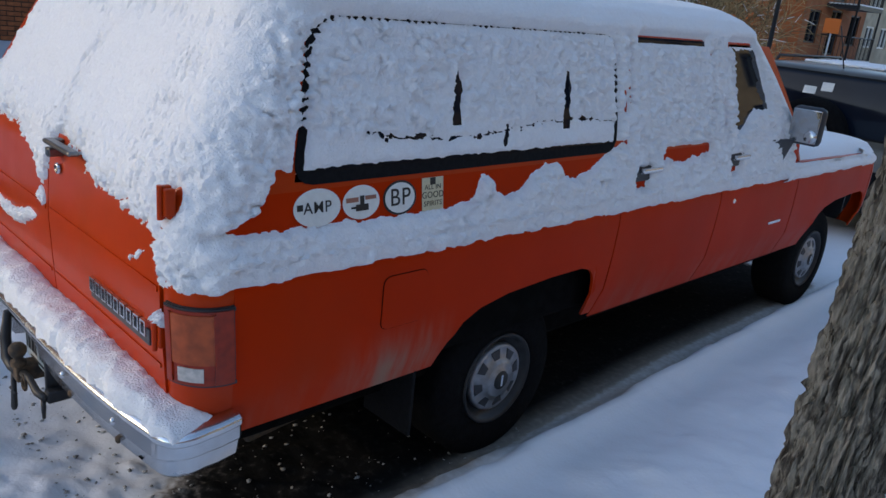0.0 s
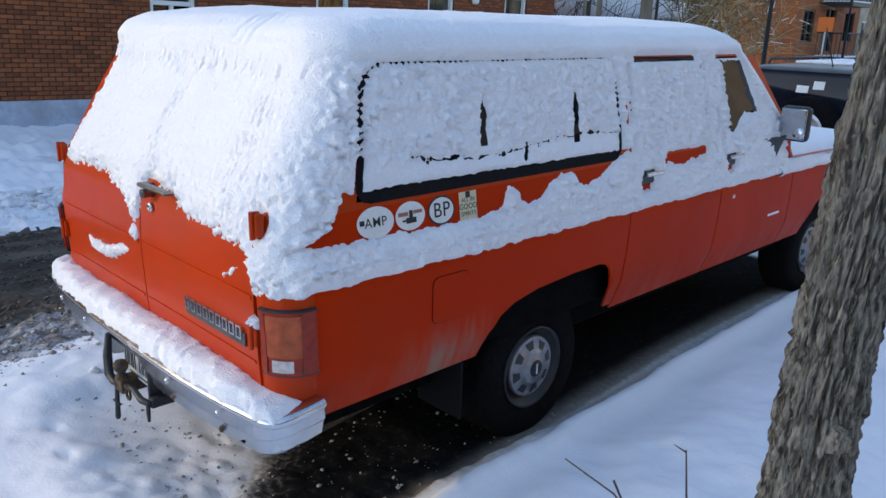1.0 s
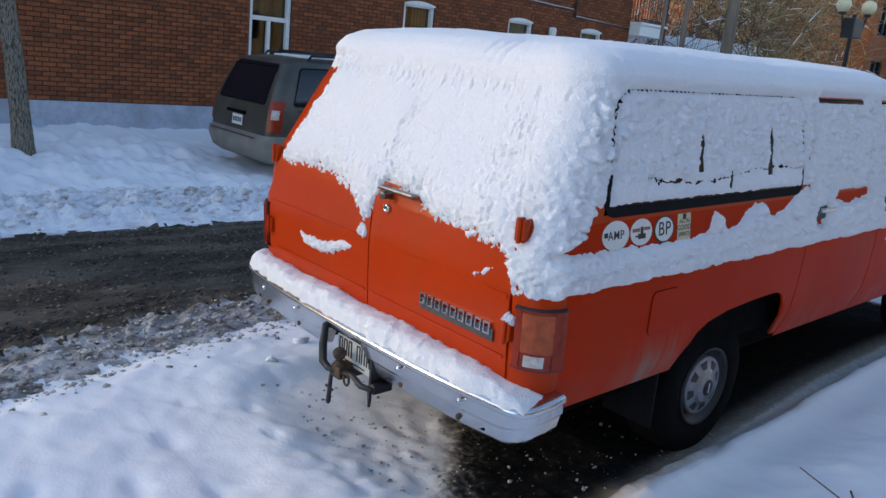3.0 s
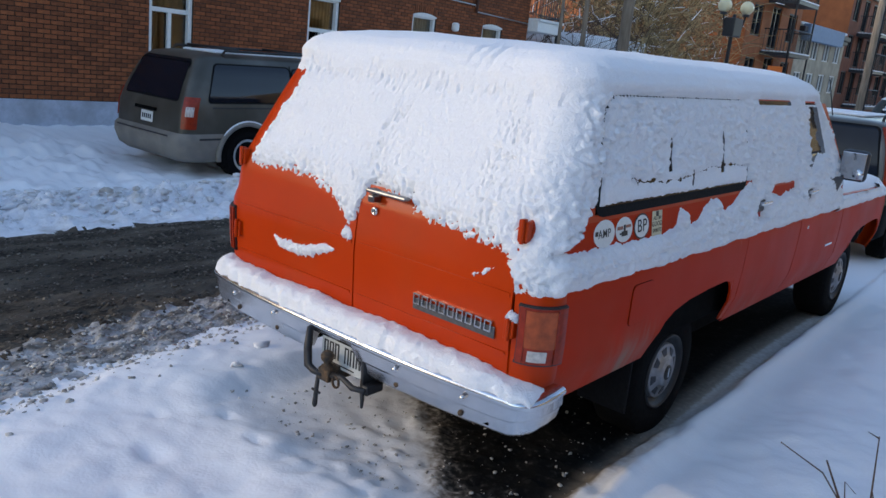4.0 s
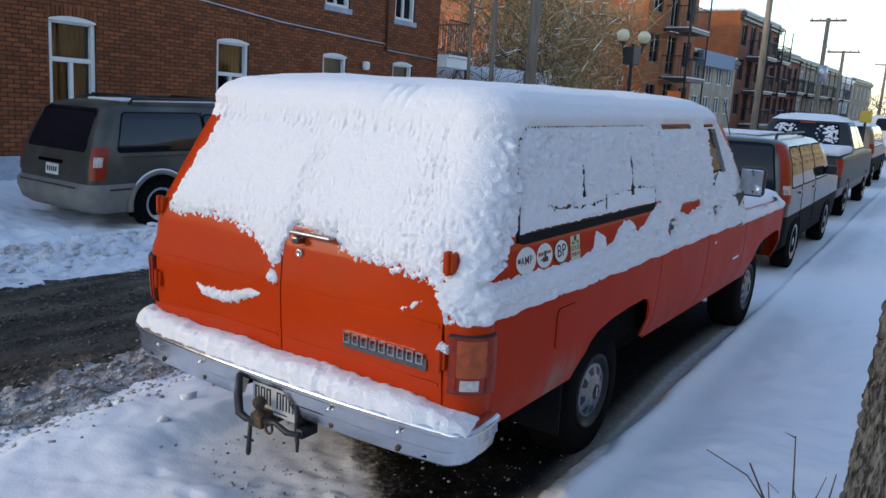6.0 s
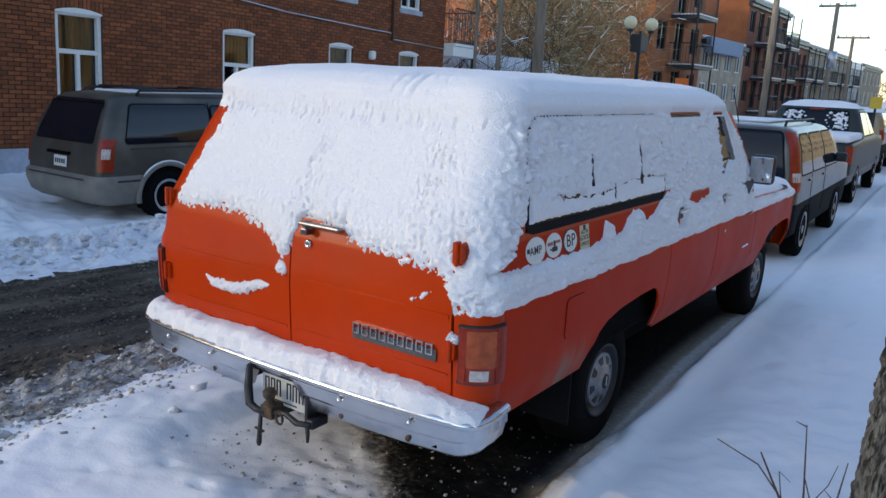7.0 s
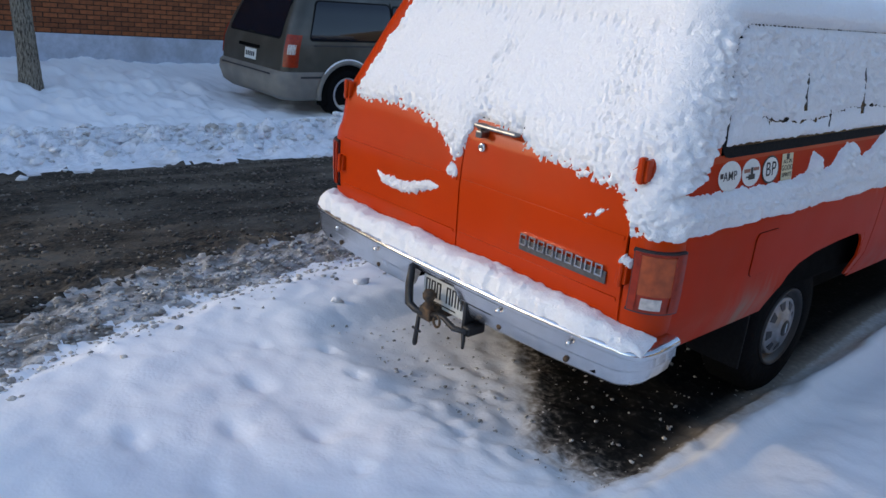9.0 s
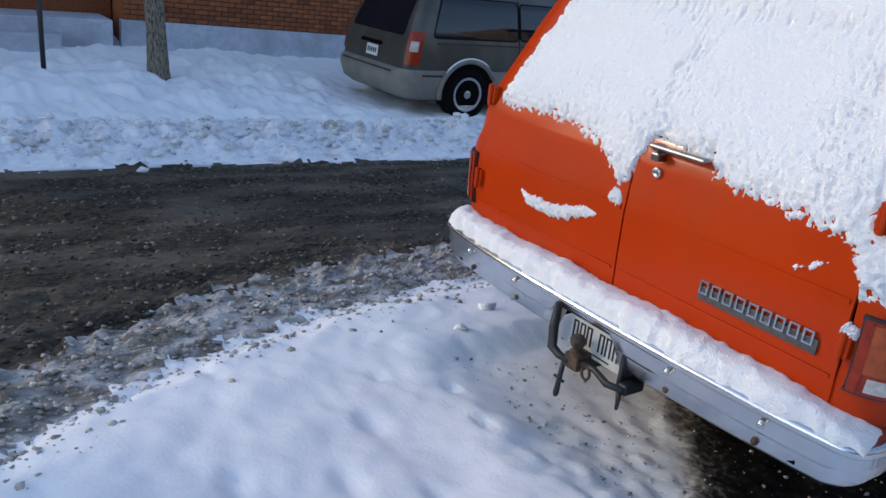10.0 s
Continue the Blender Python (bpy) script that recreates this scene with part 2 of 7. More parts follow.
def bm_lathe(bm, profile, centre, axis="x", sides=32, sign=1):
    """profile: (distance along the axis, radius)."""
    rings = []
    for d, r in profile:
        ring = []
        for k in range(sides):
            a = 6.2832 * k / sides
            c, s = r * math.cos(a), r * math.sin(a)
            off = (sign * d, c, s) if axis == "x" else (c, s, d) if axis == "z" else (c, sign * d, s)
            ring.append(bm.verts.new(Vector(centre) + Vector(off)))
        rings.append(ring)
    for r0, r1 in zip(rings, rings[1:]):
        for k in range(sides):
            bm.faces.new((r0[k], r0[(k + 1) % sides], r1[(k + 1) % sides], r1[k]))
    bmesh.ops.recalc_face_normals(bm, faces=bm.faces)


def lathe(name, profile, centre, mat, parent, axis="x", sides=32, sign=1, label=""):
    bm = bmesh.new()
    bm_lathe(bm, profile, centre, axis, sides, sign)
    return part(name, bm, mat, parent, label, True)


class Shell:
    """A vehicle's skin: rounded rectangles in plan, one above the other. Rows: z, half width, rear y, front y, corner radius."""

    def __init__(self, rows):
        self.rows = np.array(rows, float)
        self.n = len(rows)

    def row(self, v):
        i = np.arange(self.n)
        return [np.interp(v, i, self.rows[:, k]) for k in range(5)]

    def v_of(self, z):
        return np.interp(z, self.rows[:, 0], np.arange(self.n))

    def at(self, kind, a, v, bow=0.0):
        """kind R, L: a is y; B, F: a is x; C, D: rear right and left corner, a from 0 at the side to 1 at the rear; f, g: the same in front."""
        z, w, yr, yf, r = self.row(v)
        if kind in "RL":
            s = 1 if kind == "R" else -1
            return np.array((s * w, a, z))
        if kind in "BF":
            return np.array((a, yr if kind == "B" else yf, z))
        t = a * math.pi / 2
        s = 1 if kind in "Cf" else -1
        if kind in "CD":
            return np.array((s * (w - r + r * math.cos(t)), yr + r - r * math.sin(t), z))
        return np.array((s * (w - r + r * math.cos(t)), yf - r + r * math.sin(t), z))

    def ring(self, v, ns=10, nc=5, nb=6):
        z, w, yr, yf, r = self.row(v)
        out = [self.at("R", y, v) for y in np.linspace(yr + r, yf - r, ns)]
        out += [self.at("f", a, v) for a in np.linspace(0, 1, nc + 2)[1:-1]]
        out += [self.at("F", x, v) for x in np.linspace(w - r, r - w, nb)]
        out += [self.at("g", a, v) for a in np.linspace(1, 0, nc + 2)[1:-1]]
        out += [self.at("L", y, v) for y in np.linspace(yf - r, yr + r, ns)]
        out += [self.at("D", a, v) for a in np.linspace(0, 1, nc + 2)[1:-1]]
        out += [self.at("B", x, v) for x in np.linspace(r - w, w - r, nb)]
        out += [self.at("C", a, v) for a in np.linspace(1, 0, nc + 2)[1:-1]]
        return out

    def loft(self, name, mat, parent, vs, top=True, bottom=False, label=""):
        verts, faces = [], []
        for v in vs:
            ring = self.ring(v)
            verts += ring
        m = len(ring)
        for j in range(len(vs) - 1):
            for i in range(m):
                faces.append((j * m + i, j * m + (i + 1) % m, (j + 1) * m + (i + 1) % m, (j + 1) * m + i))
        if top:
            faces.append(tuple(range((len(vs) - 1) * m, len(vs) * m)))
        if bottom:
            faces.append(tuple(range(m - 1, -1, -1)))
        return link_mesh(name, verts, faces, mat, parent, label)

    def normal(self, kind, a, v):
        e = 0.02
        lo, hi = max(0, v - e), min(self.n - 1, v + e)
        dv = self.at(kind, a, hi) - self.at(kind, a, lo)
        da = self.at(kind, a + e, v) - self.at(kind, a - e, v)
        nn = np.cross(da, dv)
        nn = nn / (np.linalg.norm(nn) + 1e-9)
        p = self.at(kind, a, v)
        z, w, yr, yf, r = self.row(v)
        out = p - np.array((0, np.clip(p[1], yr + w, max(yr + w, yf - w)), p[2]))
        if np.dot(nn, out) < 0:
            nn = -nn
        return nn

    def panel(self, name, kind, a_low, a_high, z0, z1, mat, parent, off=0.004, rad=0.0, nz=8, na=8, label="", thick=0.012, low=None):
        """A sheet on the skin between z0 and z1; a_low and a_high are (at z0, at z1). rad rounds its corners; low(a) bends its lower edge."""
        rows = []
        ts = np.linspace(0, 1, nz + 1)
        if rad:
            k = rad / (z1 - z0)
            ts = np.unique(np.concatenate([ts, k * (1 - np.cos(np.linspace(0, math.pi / 2, 5))), 1 - k * (1 - np.cos(np.linspace(0, math.pi / 2, 5)))]))
        for t in ts:
            z = z0 + (z1 - z0) * t
            e = 0.0
            if rad:
                d = min(z - z0, z1 - z)
                if d < rad:
                    e = rad - math.sqrt(max(0, rad * rad - (rad - d) ** 2))
            a0 = a_low[0] + (a_low[1] - a_low[0]) * t + e
            a1 = a_high[0] + (a_high[1] - a_high[0]) * t - e
            row = []
            for a in np.linspace(a0, a1, na + 1):
                zz = z
                if low is not None:
                    zl = low(a)
                    zz = zl + (z1 - zl) * t
                v = self.v_of(zz)
                row.append((kind, a, v))
            rows.append(row)
        outer = [[self.at(*q) + self.normal(*q) * off for q in row] for row in rows]
        inner = [[self.at(*q) + self.normal(*q) * (off - thick) for q in row] for row in rows]
        return link_mesh(name, *slab(outer, inner), mat, parent, label)


def slab(outer, inner):
    """Two grids of points, joined at the rim: the vertices and faces of a sheet with thickness."""
    nj, ni = len(outer), len(outer[0])
    verts = [p for row in outer for p in row]
    faces = [(j * ni + i, j * ni + i + 1, (j + 1) * ni + i + 1, (j + 1) * ni + i) for j in range(nj - 1) for i in range(ni - 1)]
    rim = [(0, i) for i in range(ni)] + [(j, ni - 1) for j in range(1, nj)] + [(nj - 1, i) for i in range(ni - 2, -1, -1)] + [(j, 0) for j in range(nj - 2, 0, -1)]
    base = len(verts)
    for j, i in rim:
        verts.append(outer[j][i])
    for j, i in rim:
        verts.append(inner[j][i])
    m = len(rim)
    faces += [(base + k, base + m + k, base + m + (k + 1) % m, base + (k + 1) % m) for k in range(m)]
    return verts, faces

# ---- the snow-covered orange wagon ----
TRUCK = Shell([
    (0.55, 0.950, -0.01, 5.20, 0.12), (0.70, 1.003, -0.022, 5.22, 0.12), (0.85, 1.012, -0.030, 5.22, 0.12), (1.00, 1.012, -0.036, 5.22, 0.12),
    (1.06, 1.005, -0.034, 5.20, 0.12), (1.09, 0.985, -0.032, 5.12, 0.12), (1.11, 0.978, -0.030, 4.95, 0.12), (1.125, 0.976, -0.029, 3.95, 0.12), (1.22, 0.968, -0.022, 3.88, 0.12),
    (1.29, 0.958, 0.000, 3.80, 0.12), (1.45, 0.935, 0.085, 3.62, 0.13), (1.60, 0.905, 0.165, 3.45, 0.13), (1.75, 0.872, 0.245, 3.27, 0.14),
    (1.80, 0.855, 0.275, 3.20, 0.14), (1.832, 0.825, 0.305, 3.12, 0.15), (1.858, 0.77, 0.36, 3.02, 0.16), (1.878, 0.66, 0.47, 2.88, 0.18),
    (1.892, 0.45, 0.68, 2.65, 0.2), (1.90, 0.012, 1.12, 2.2, 0.01)])
truck = thing("station_wagon", "orange four-door wagon with barn doors under fresh snow", "car")


def arch(profile, floor_z):
    ys, zs = zip(*profile)
    return lambda y: max(floor_z, float(np.interp(y, ys, zs, floor_z, floor_z)))


REAR_ARCH = [(0.915, 0.50), (0.93, 0.60), (0.96, 0.68), (1.02, 0.745), (1.10, 0.785), (1.25, 0.815), (1.50, 0.832), (1.70, 0.835), (1.76, 0.82), (1.795, 0.79), (1.815, 0.74), (1.825, 0.66), (1.83, 0.50)]
FRONT_ARCH = [(y + 3.26, z + 0.01) for y, z in REAR_ARCH]
low_rear, low_front = arch(REAR_ARCH, 0.575), arch(FRONT_ARCH, 0.55)
low_sill = lambda y: 0.545

TRUCK.panel("quarter_panel", "R", (0.10, 0.10), (1.893, 1.948), 0.575, 1.29, PAINT_DULL, truck, off=0, nz=22, na=150, low=low_rear, label="salt-streaked orange quarter panel")
TRUCK.panel("rear_side_door", "R", (1.90, 1.955), (2.80, 2.86), 0.545, 1.29, PAINT_DULL, truck, off=0, nz=20, na=16)
TRUCK.panel("front_side_door", "R", (2.81, 2.87), (3.80, 3.80), 0.545, 1.29, PAINT_DULL, truck, off=0, nz=20, na=16)
TRUCK.panel("front_wing", "R", (3.81, 3.81), (5.08, 5.08), 0.55, 1.09, PAINT_DULL, truck, off=0, nz=14, na=110, low=low_front)
TRUCK.panel("door_gap", "R", (1.886, 1.941), (1.907, 1.962), 0.55, 1.285, BLACK, truck, off=-0.006, nz=20, na=1, thick=0.004)
TRUCK.panel("door_gap", "R", (2.794, 2.854), (2.817, 2.877), 0.55, 1.285, BLACK, truck, off=-0.006, nz=20, na=1, thick=0.004)
TRUCK.panel("door_gap", "R", (3.793, 3.793), (3.817, 3.817), 0.55, 1.285, BLACK, truck, off=-0.006, nz=20, na=1, thick=0.004)
TRUCK.panel("corner_post", "C", (-0.14, -0.14), (1.12, 1.12), 0.56, 1.29, PAINT, truck, off=0, nz=24, na=10)
TRUCK.panel("corner_post", "D", (-0.14, -0.14), (1.12, 1.12), 0.56, 1.29, PAINT, truck, off=0, nz=24, na=10)
TRUCK.panel("nose_corner", "f", (0, 0), (1, 1), 0.56, 1.09, PAINT, truck, off=0, nz=10, na=8)
TRUCK.panel("nose_panel", "F", (-0.85, -0.85), (0.85, 0.85), 0.56, 1.09, DARK_TRIM, truck, off=0, nz=6, na=8)
TRUCK.panel("far_side", "L", (0.15, 0.40), (5.0, 3.1), 0.56, 1.79, PAINT, truck, off=0, nz=24, na=24)
for x0, x1 in ((-0.868, -0.004), (0.004, 0.868)):
    TRUCK.panel("barn_door", "B", (x0, x0 * 0.985), (x1, x1 * 0.985), 0.665, 1.29, PAINT, truck, off=0.006, nz=28, na=12, rad=0.015)
TRUCK.panel("rear_sill", "B", (-0.866, -0.866), (0.866, 0.866), 0.56, 0.66, PAINT, truck, off=0, nz=3, na=8)
TRUCK.panel("door_jamb", "B", (-0.87, -0.83), (0.87, 0.83), 0.66, 1.30, BLACK, truck, off=-0.012, nz=6, na=6)

# pressed crease along the barn doors, and a dent line beside the seam
for x0, x1 in ((-0.85, -0.02), (0.02, 0.85)):
    TRUCK.panel("door_crease", "B", (x0, x0), (x1, x1), 1.02, 1.036, PAINT, truck, off=0.0105, nz=3, na=6, thick=0.006)
    TRUCK.panel("door_crease", "B", (x0, x0), (x1, x1), 0.79, 0.802, PAINT, truck, off=0.0100, nz=3, na=6, thick=0.006)


# upper body: pillars round the side windows, and the glass
def side_window(y0b, y1b, y0t, y1t, z0, z1, mat, off, rad, name="side_window", label=""):
    return TRUCK.panel(name, "R", (y0b, y0t), (y1b, y1t), z0, z1, mat, truck, off=off, rad=rad, nz=10, na=10, label=label, thick=0.006)


WINDOWS = [(0.31, 1.88, 0.40, 1.87, 1.315, 1.775), (2.02, 2.72, 1.98, 2.66, 1.31, 1.765), (2.93, 3.66, 2.86, 3.22, 1.31, 1.755)]
for z0, z1, ya, yb in ((1.29, 1.315, 0.13, 3.75), (1.765, 1.80, 0.40, 3.2)):
    TRUCK.panel("window_rail", "R", (ya, ya), (yb, yb - 0.03), z0, z1, PAINT, truck, off=0, nz=3, na=30)
for ab, at_, bb, bt in ((0.12, 0.39, 0.31, 0.40), (1.88, 1.87, 2.02, 1.98), (2.72, 2.66, 2.93, 2.86), (3.66, 3.22, 3.76, 3.32)):
    TRUCK.panel("window_post", "R", (ab, at_), (bb, bt), 1.315, 1.765, PAINT, truck, off=0, nz=10, na=4)
side_window(0.30, 1.89, 0.39, 1.88, 1.305, 1.782, RUBBER, 0.004, 0.07, "window_seal", "black rubber window seal")
side_window(0.34, 1.855, 0.42, 1.845, 1.345, 1.755, GLASS_DARK, 0.007, 0.05)
side_window(2.02, 2.72, 1.98, 2.66, 1.305, 1.768, GLASS_DARK, 0.003, 0.03)
w = side_window(2.93, 3.66, 2.86, 3.22, 1.305, 1.758, CAR_GLASS, -0.004, 0.03)
w.visible_shadow = False
TRUCK.panel("upper_corner", "C", (-0.14, -0.14), (1.12, 1.12), 1.29, 1.80, PAINT, truck, off=0, nz=14, na=8)
TRUCK.panel("upper_corner", "D", (-0.14, -0.14), (1.12, 1.12), 1.29, 1.80, PAINT, truck, off=0, nz=14, na=8)
TRUCK.panel("rear_window", "B", (-0.80, -0.66), (0.80, 0.66), 1.30, 1.79, GLASS_DARK, truck, off=0, nz=6, na=6)
TRUCK.panel("window_frame", "B", (-0.84, -0.72), (-0.76, -0.64), 1.29, 1.80, PAINT, truck, off=0.004, nz=8, na=2)
TRUCK.panel("windscreen", "F", (-0.80, -0.68), (0.80, 0.68), 1.14, 1.79, GLASS_DARK, truck, off=0, nz=6, na=6)
TRUCK.panel("cabin_lining", "L", (0.3, 0.45), (3.7, 3.1), 0.9, 1.78, BLACK, truck, off=-0.04, nz=6, na=6)
TRUCK.panel("windscreen_post", "f", (0, 0), (1, 1), 1.13, 1.80, PAINT, truck, off=0, nz=8, na=6)
TRUCK.loft("roof", PAINT, truck, np.arange(13, 19))
TRUCK.loft("bonnet", PAINT, truck, np.arange(5, 8), top=False)
box("underbody", (-0.80, 0.80, 0.22, 5.0, 0.42, 0.62), BLACK, truck, 0.02)
# solid black core, added to keep light out of the lower body
box("cabin_floor", (-0.93, 0.93, 0.10, 3.9, 0.60, 1.05), BLACK, truck, 0.02)
box("engine_bay", (-0.70, 0.70, 3.9, 5.1, 0.5, 1.0), BLACK, truck, 0.02)
for y in (1.37, 4.63):
    box("wheel_well", (0.55, 0.60, y - 0.50, y + 0.50, 0.30, 0.98), BLACK, truck)
    box("wheel_well", (0.58, 0.985, y - 0.44, y + 0.45, 0.90, 0.96), BLACK, truck)
box("chassis_rail", (0.42, 0.50, 0.15, 5.0, 0.36, 0.48), BLACK, truck, 0.01)
for y in (2.55, 2.75):
    box("front_seat", (0.15, 0.78, y, y + 0.14, 1.05, 1.62 if y < 2.6 else 1.15), DARK_TRIM, truck, 0.03)
box("headlining", (-0.70, 0.70, 0.7, 3.05, 1.72, 1.76), BLACK, truck)
for kind in "fg":
    TRUCK.panel("post_lining", kind, (-0.1, -0.1), (1.1, 1.1), 1.13, 1.79, BLACK, truck, off=-0.03, nz=8, na=6)
TRUCK.panel("windscreen_post", "g", (0, 0), (1, 1), 1.13, 1.80, PAINT, truck, off=0, nz=8, na=6)
box("dashboard", (-0.85, 0.85, 3.5, 3.9, 1.05, 1.24), DARK_TRIM, truck, 0.04)
bm = bmesh.new()
bm_tube(bm, [(-0.4 + 0.19 * math.cos(a), 3.36 + 0.06 * math.sin(a), 1.32 + 0.18 * math.sin(a)) for a in np.linspace(0, 6.2832, 25)], 0.012, 6, False)
part("steering_wheel", bm, RUBBER, truck, "", True)

# fuel flap
TRUCK.panel("fuel_flap_gap", "R", (0.6195, 0.6195), (0.8125, 0.8125), 0.8085, 0.9955, BLACK, truck, off=0.0015, rad=0.03, nz=6, na=4, thick=0.004)
TRUCK.panel("fuel_flap", "R", (0.622, 0.622), (0.810, 0.810), 0.811, 0.993, PAINT_DULL, truck, off=0.004, rad=0.028, nz=6, na=4, thick=0.006)
# rust-brown door edges, locks and handles on the side
for y in (2.06, 2.93):
    bm = bmesh.new()
    bm_box(bm, 0.955, 0.985, y - 0.03, y + 0.17, 1.165, 1.235, 0.008)
    part("handle_recess", bm, DARK_TRIM, truck)
    bm = bmesh.new()
    bm_box(bm, 0.985, 1.012, y, y + 0.15, 1.205, 1.227, 0.007)
    bm_box(bm, 0.96, 0.99, y + 0.01, y + 0.03, 1.20, 1.225, 0.004)
    part("door_handle", bm, CHROME, truck, "chrome door handle")
lathe("door_lock", [(0, 0.0), (0.004, 0.010), (0.0, 0.014)], (1.011, 3.00, 0.985), CHROME, truck, sides=12)
box("side_badge", (1.008, 1.016, 3.50, 3.66, 0.79, 0.806), CHROME, truck, 0.002, "small chrome script badge")
# wing mirror
mirror = part("wing_mirror", (lambda b: (bm_box(b, 0.975, 1.155, 3.55, 3.62, 1.262, 1.475, 0.03), b)[-1])(bmesh.new()), DARK_TRIM, truck, "black-backed towing mirror with chrome face", True)
bm = bmesh.new()
bm_box(bm, 0.988, 1.142, 3.538, 3.549, 1.278, 1.460, 0.004)
part("mirror_glass", bm, material("mirror_silver", (0.50, 0.51, 0.52), 0.08, 1.0), mirror)
lathe("convex_mirror", [(0.0, 0.036), (0.008, 0.03), (0.012, 0.012), (0.013, 0.0)], (1.110, 3.537, 1.315), CHROME, mirror, "y", 20, -1)
bm = bmesh.new()
v = [bm.verts.new(c) for c in ((0.975, 3.36, 1.285), (0.975, 3.56, 1.285), (0.992, 3.50, 1.12), (0.978, 3.36, 1.285), (1.03, 3.55, 1.285), (0.995, 3.50, 1.115))]
for f in ((0, 1, 2), (3, 5, 4), (0, 3, 4, 1), (1, 4, 5, 2), (2, 5, 3, 0)):
    bm.faces.new([v[k] for k in f])
bm_tube(bm, [(0.97, 3.55, 1.25), (1.02, 3.58, 1.30)], 0.012, 8)
part("mirror_bracket", bm, DARK_TRIM, truck)


# tail lamps
def tail_lamp(kind):
    frame_part = TRUCK.panel("tail_lamp", kind, (-0.06, -0.06), (0.97, 0.97), 0.775, 1.012, DARK_TRIM, truck, off=0.006, rad=0.0, nz=6, na=12, thick=0.012, label="red and amber wrap-round tail lamp")
    TRUCK.panel("lens", kind, (-0.02, -0.02), (0.93, 0.93), 0.785, 1.003, LAMP_RED, frame_part, off=0.016, nz=6, na=12, thick=0.012)
    TRUCK.panel("amber_strip", kind, (0.22, 0.22), (0.80, 0.80), 0.85, 0.995, LAMP_AMBER, frame_part, off=0.019, nz=4, na=10, thick=0.004, label="pale amber lens strip")
    TRUCK.panel("reversing_lamp", kind, (0.38, 0.38), (0.72, 0.72), 0.797, 0.840, LAMP_CLEAR, frame_part, off=0.019, nz=2, na=6, thick=0.004, label="frosted reversing lamp")
    for z in (0.783, 1.004):
        TRUCK.panel("lamp_bezel", kind, (-0.06, -0.06), (0.97, 0.97), z - 0.005, z + 0.005, DARK_TRIM, frame_part, off=0.012, nz=2, na=12, thick=0.010)
    for a in (0.21, 0.80):
        TRUCK.panel("lens_rib", kind, (a, a), (a + 0.03, a + 0.03), 0.79, 0.998, LAMP_RED, frame_part, off=0.021, nz=4, na=2, thick=0.008)


tail_lamp("C")
tail_lamp("D")


def hinge(x, z, y):
    bm = bmesh.new()
    bm_box(bm, x - 0.022, x - 0.002, y - 0.026, y + 0.01, z - 0.042, z + 0.042, 0.006)
    bm_box(bm, x + 0.002, x + 0.020, y - 0.022, y + 0.01, z - 0.038, z + 0.038, 0.006)
    bm_tube(bm, [(x, y - 0.026, z - 0.046), (x, y - 0.026, z + 0.046)], 0.008, 10)
    part("door_hinge", bm, PAINT, truck)


for x in (-0.86, 0.87):
    hinge(x, 1.275, -0.015)
    hinge(x, 0.905, -0.035)
# rear door handle and lock
bm = bmesh.new()
bm_box(bm, 0.075, 0.31, -0.072, -0.036, 1.272, 1.288, 0.007)
bm_box(bm, 0.07, 0.10, -0.045, -0.01, 1.26, 1.285, 0.004)
bm_box(bm, 0.09, 0.125, -0.07, -0.02, 1.232, 1.262, 0.006)
part("rear_door_handle", bm, DULL_STEEL, truck, "chrome rear door handle")
lathe("rear_lock", [(0.0, 0.019), (0.006, 0.018), (0.009, 0.012), (0.006, 0.009), (0.007, 0.0)], (0.105, -0.036, 1.19), CHROME, truck, "y", 20, -1)
# maker's badge: plain bars
badge = box("maker_badge", (0.375, 0.80, -0.046, -0.038, 0.838, 0.886), material("badge_grey", (0.11, 0.11, 0.115), 0.5, 0.6, spread=0.2, grain=0.02), truck, 0.003, "grey nameplate strip with chrome bars")
for k in range(9):
    x = 0.380 + k * 0.0465
    bm = bmesh.new()
    for x0, x1, z0, z1 in ((x, x + 0.006, 0.862, 0.908), (x + 0.028, x + 0.034, 0.862, 0.908), (x + 0.006, x + 0.028, 0.902, 0.908), (x + 0.006, x + 0.028, 0.862, 0.868)):
        bm_box(bm, x0, x1, -0.0515, -0.0405, z0, z1)
    part("badge_bar", bm, CHROME, badge)

# wheels
HUBCAP = material("dull_hub_cap", (0.30, 0.30, 0.31), 0.42, 0.85, spread=0.15, grain=0.03, rough_spread=0.1)


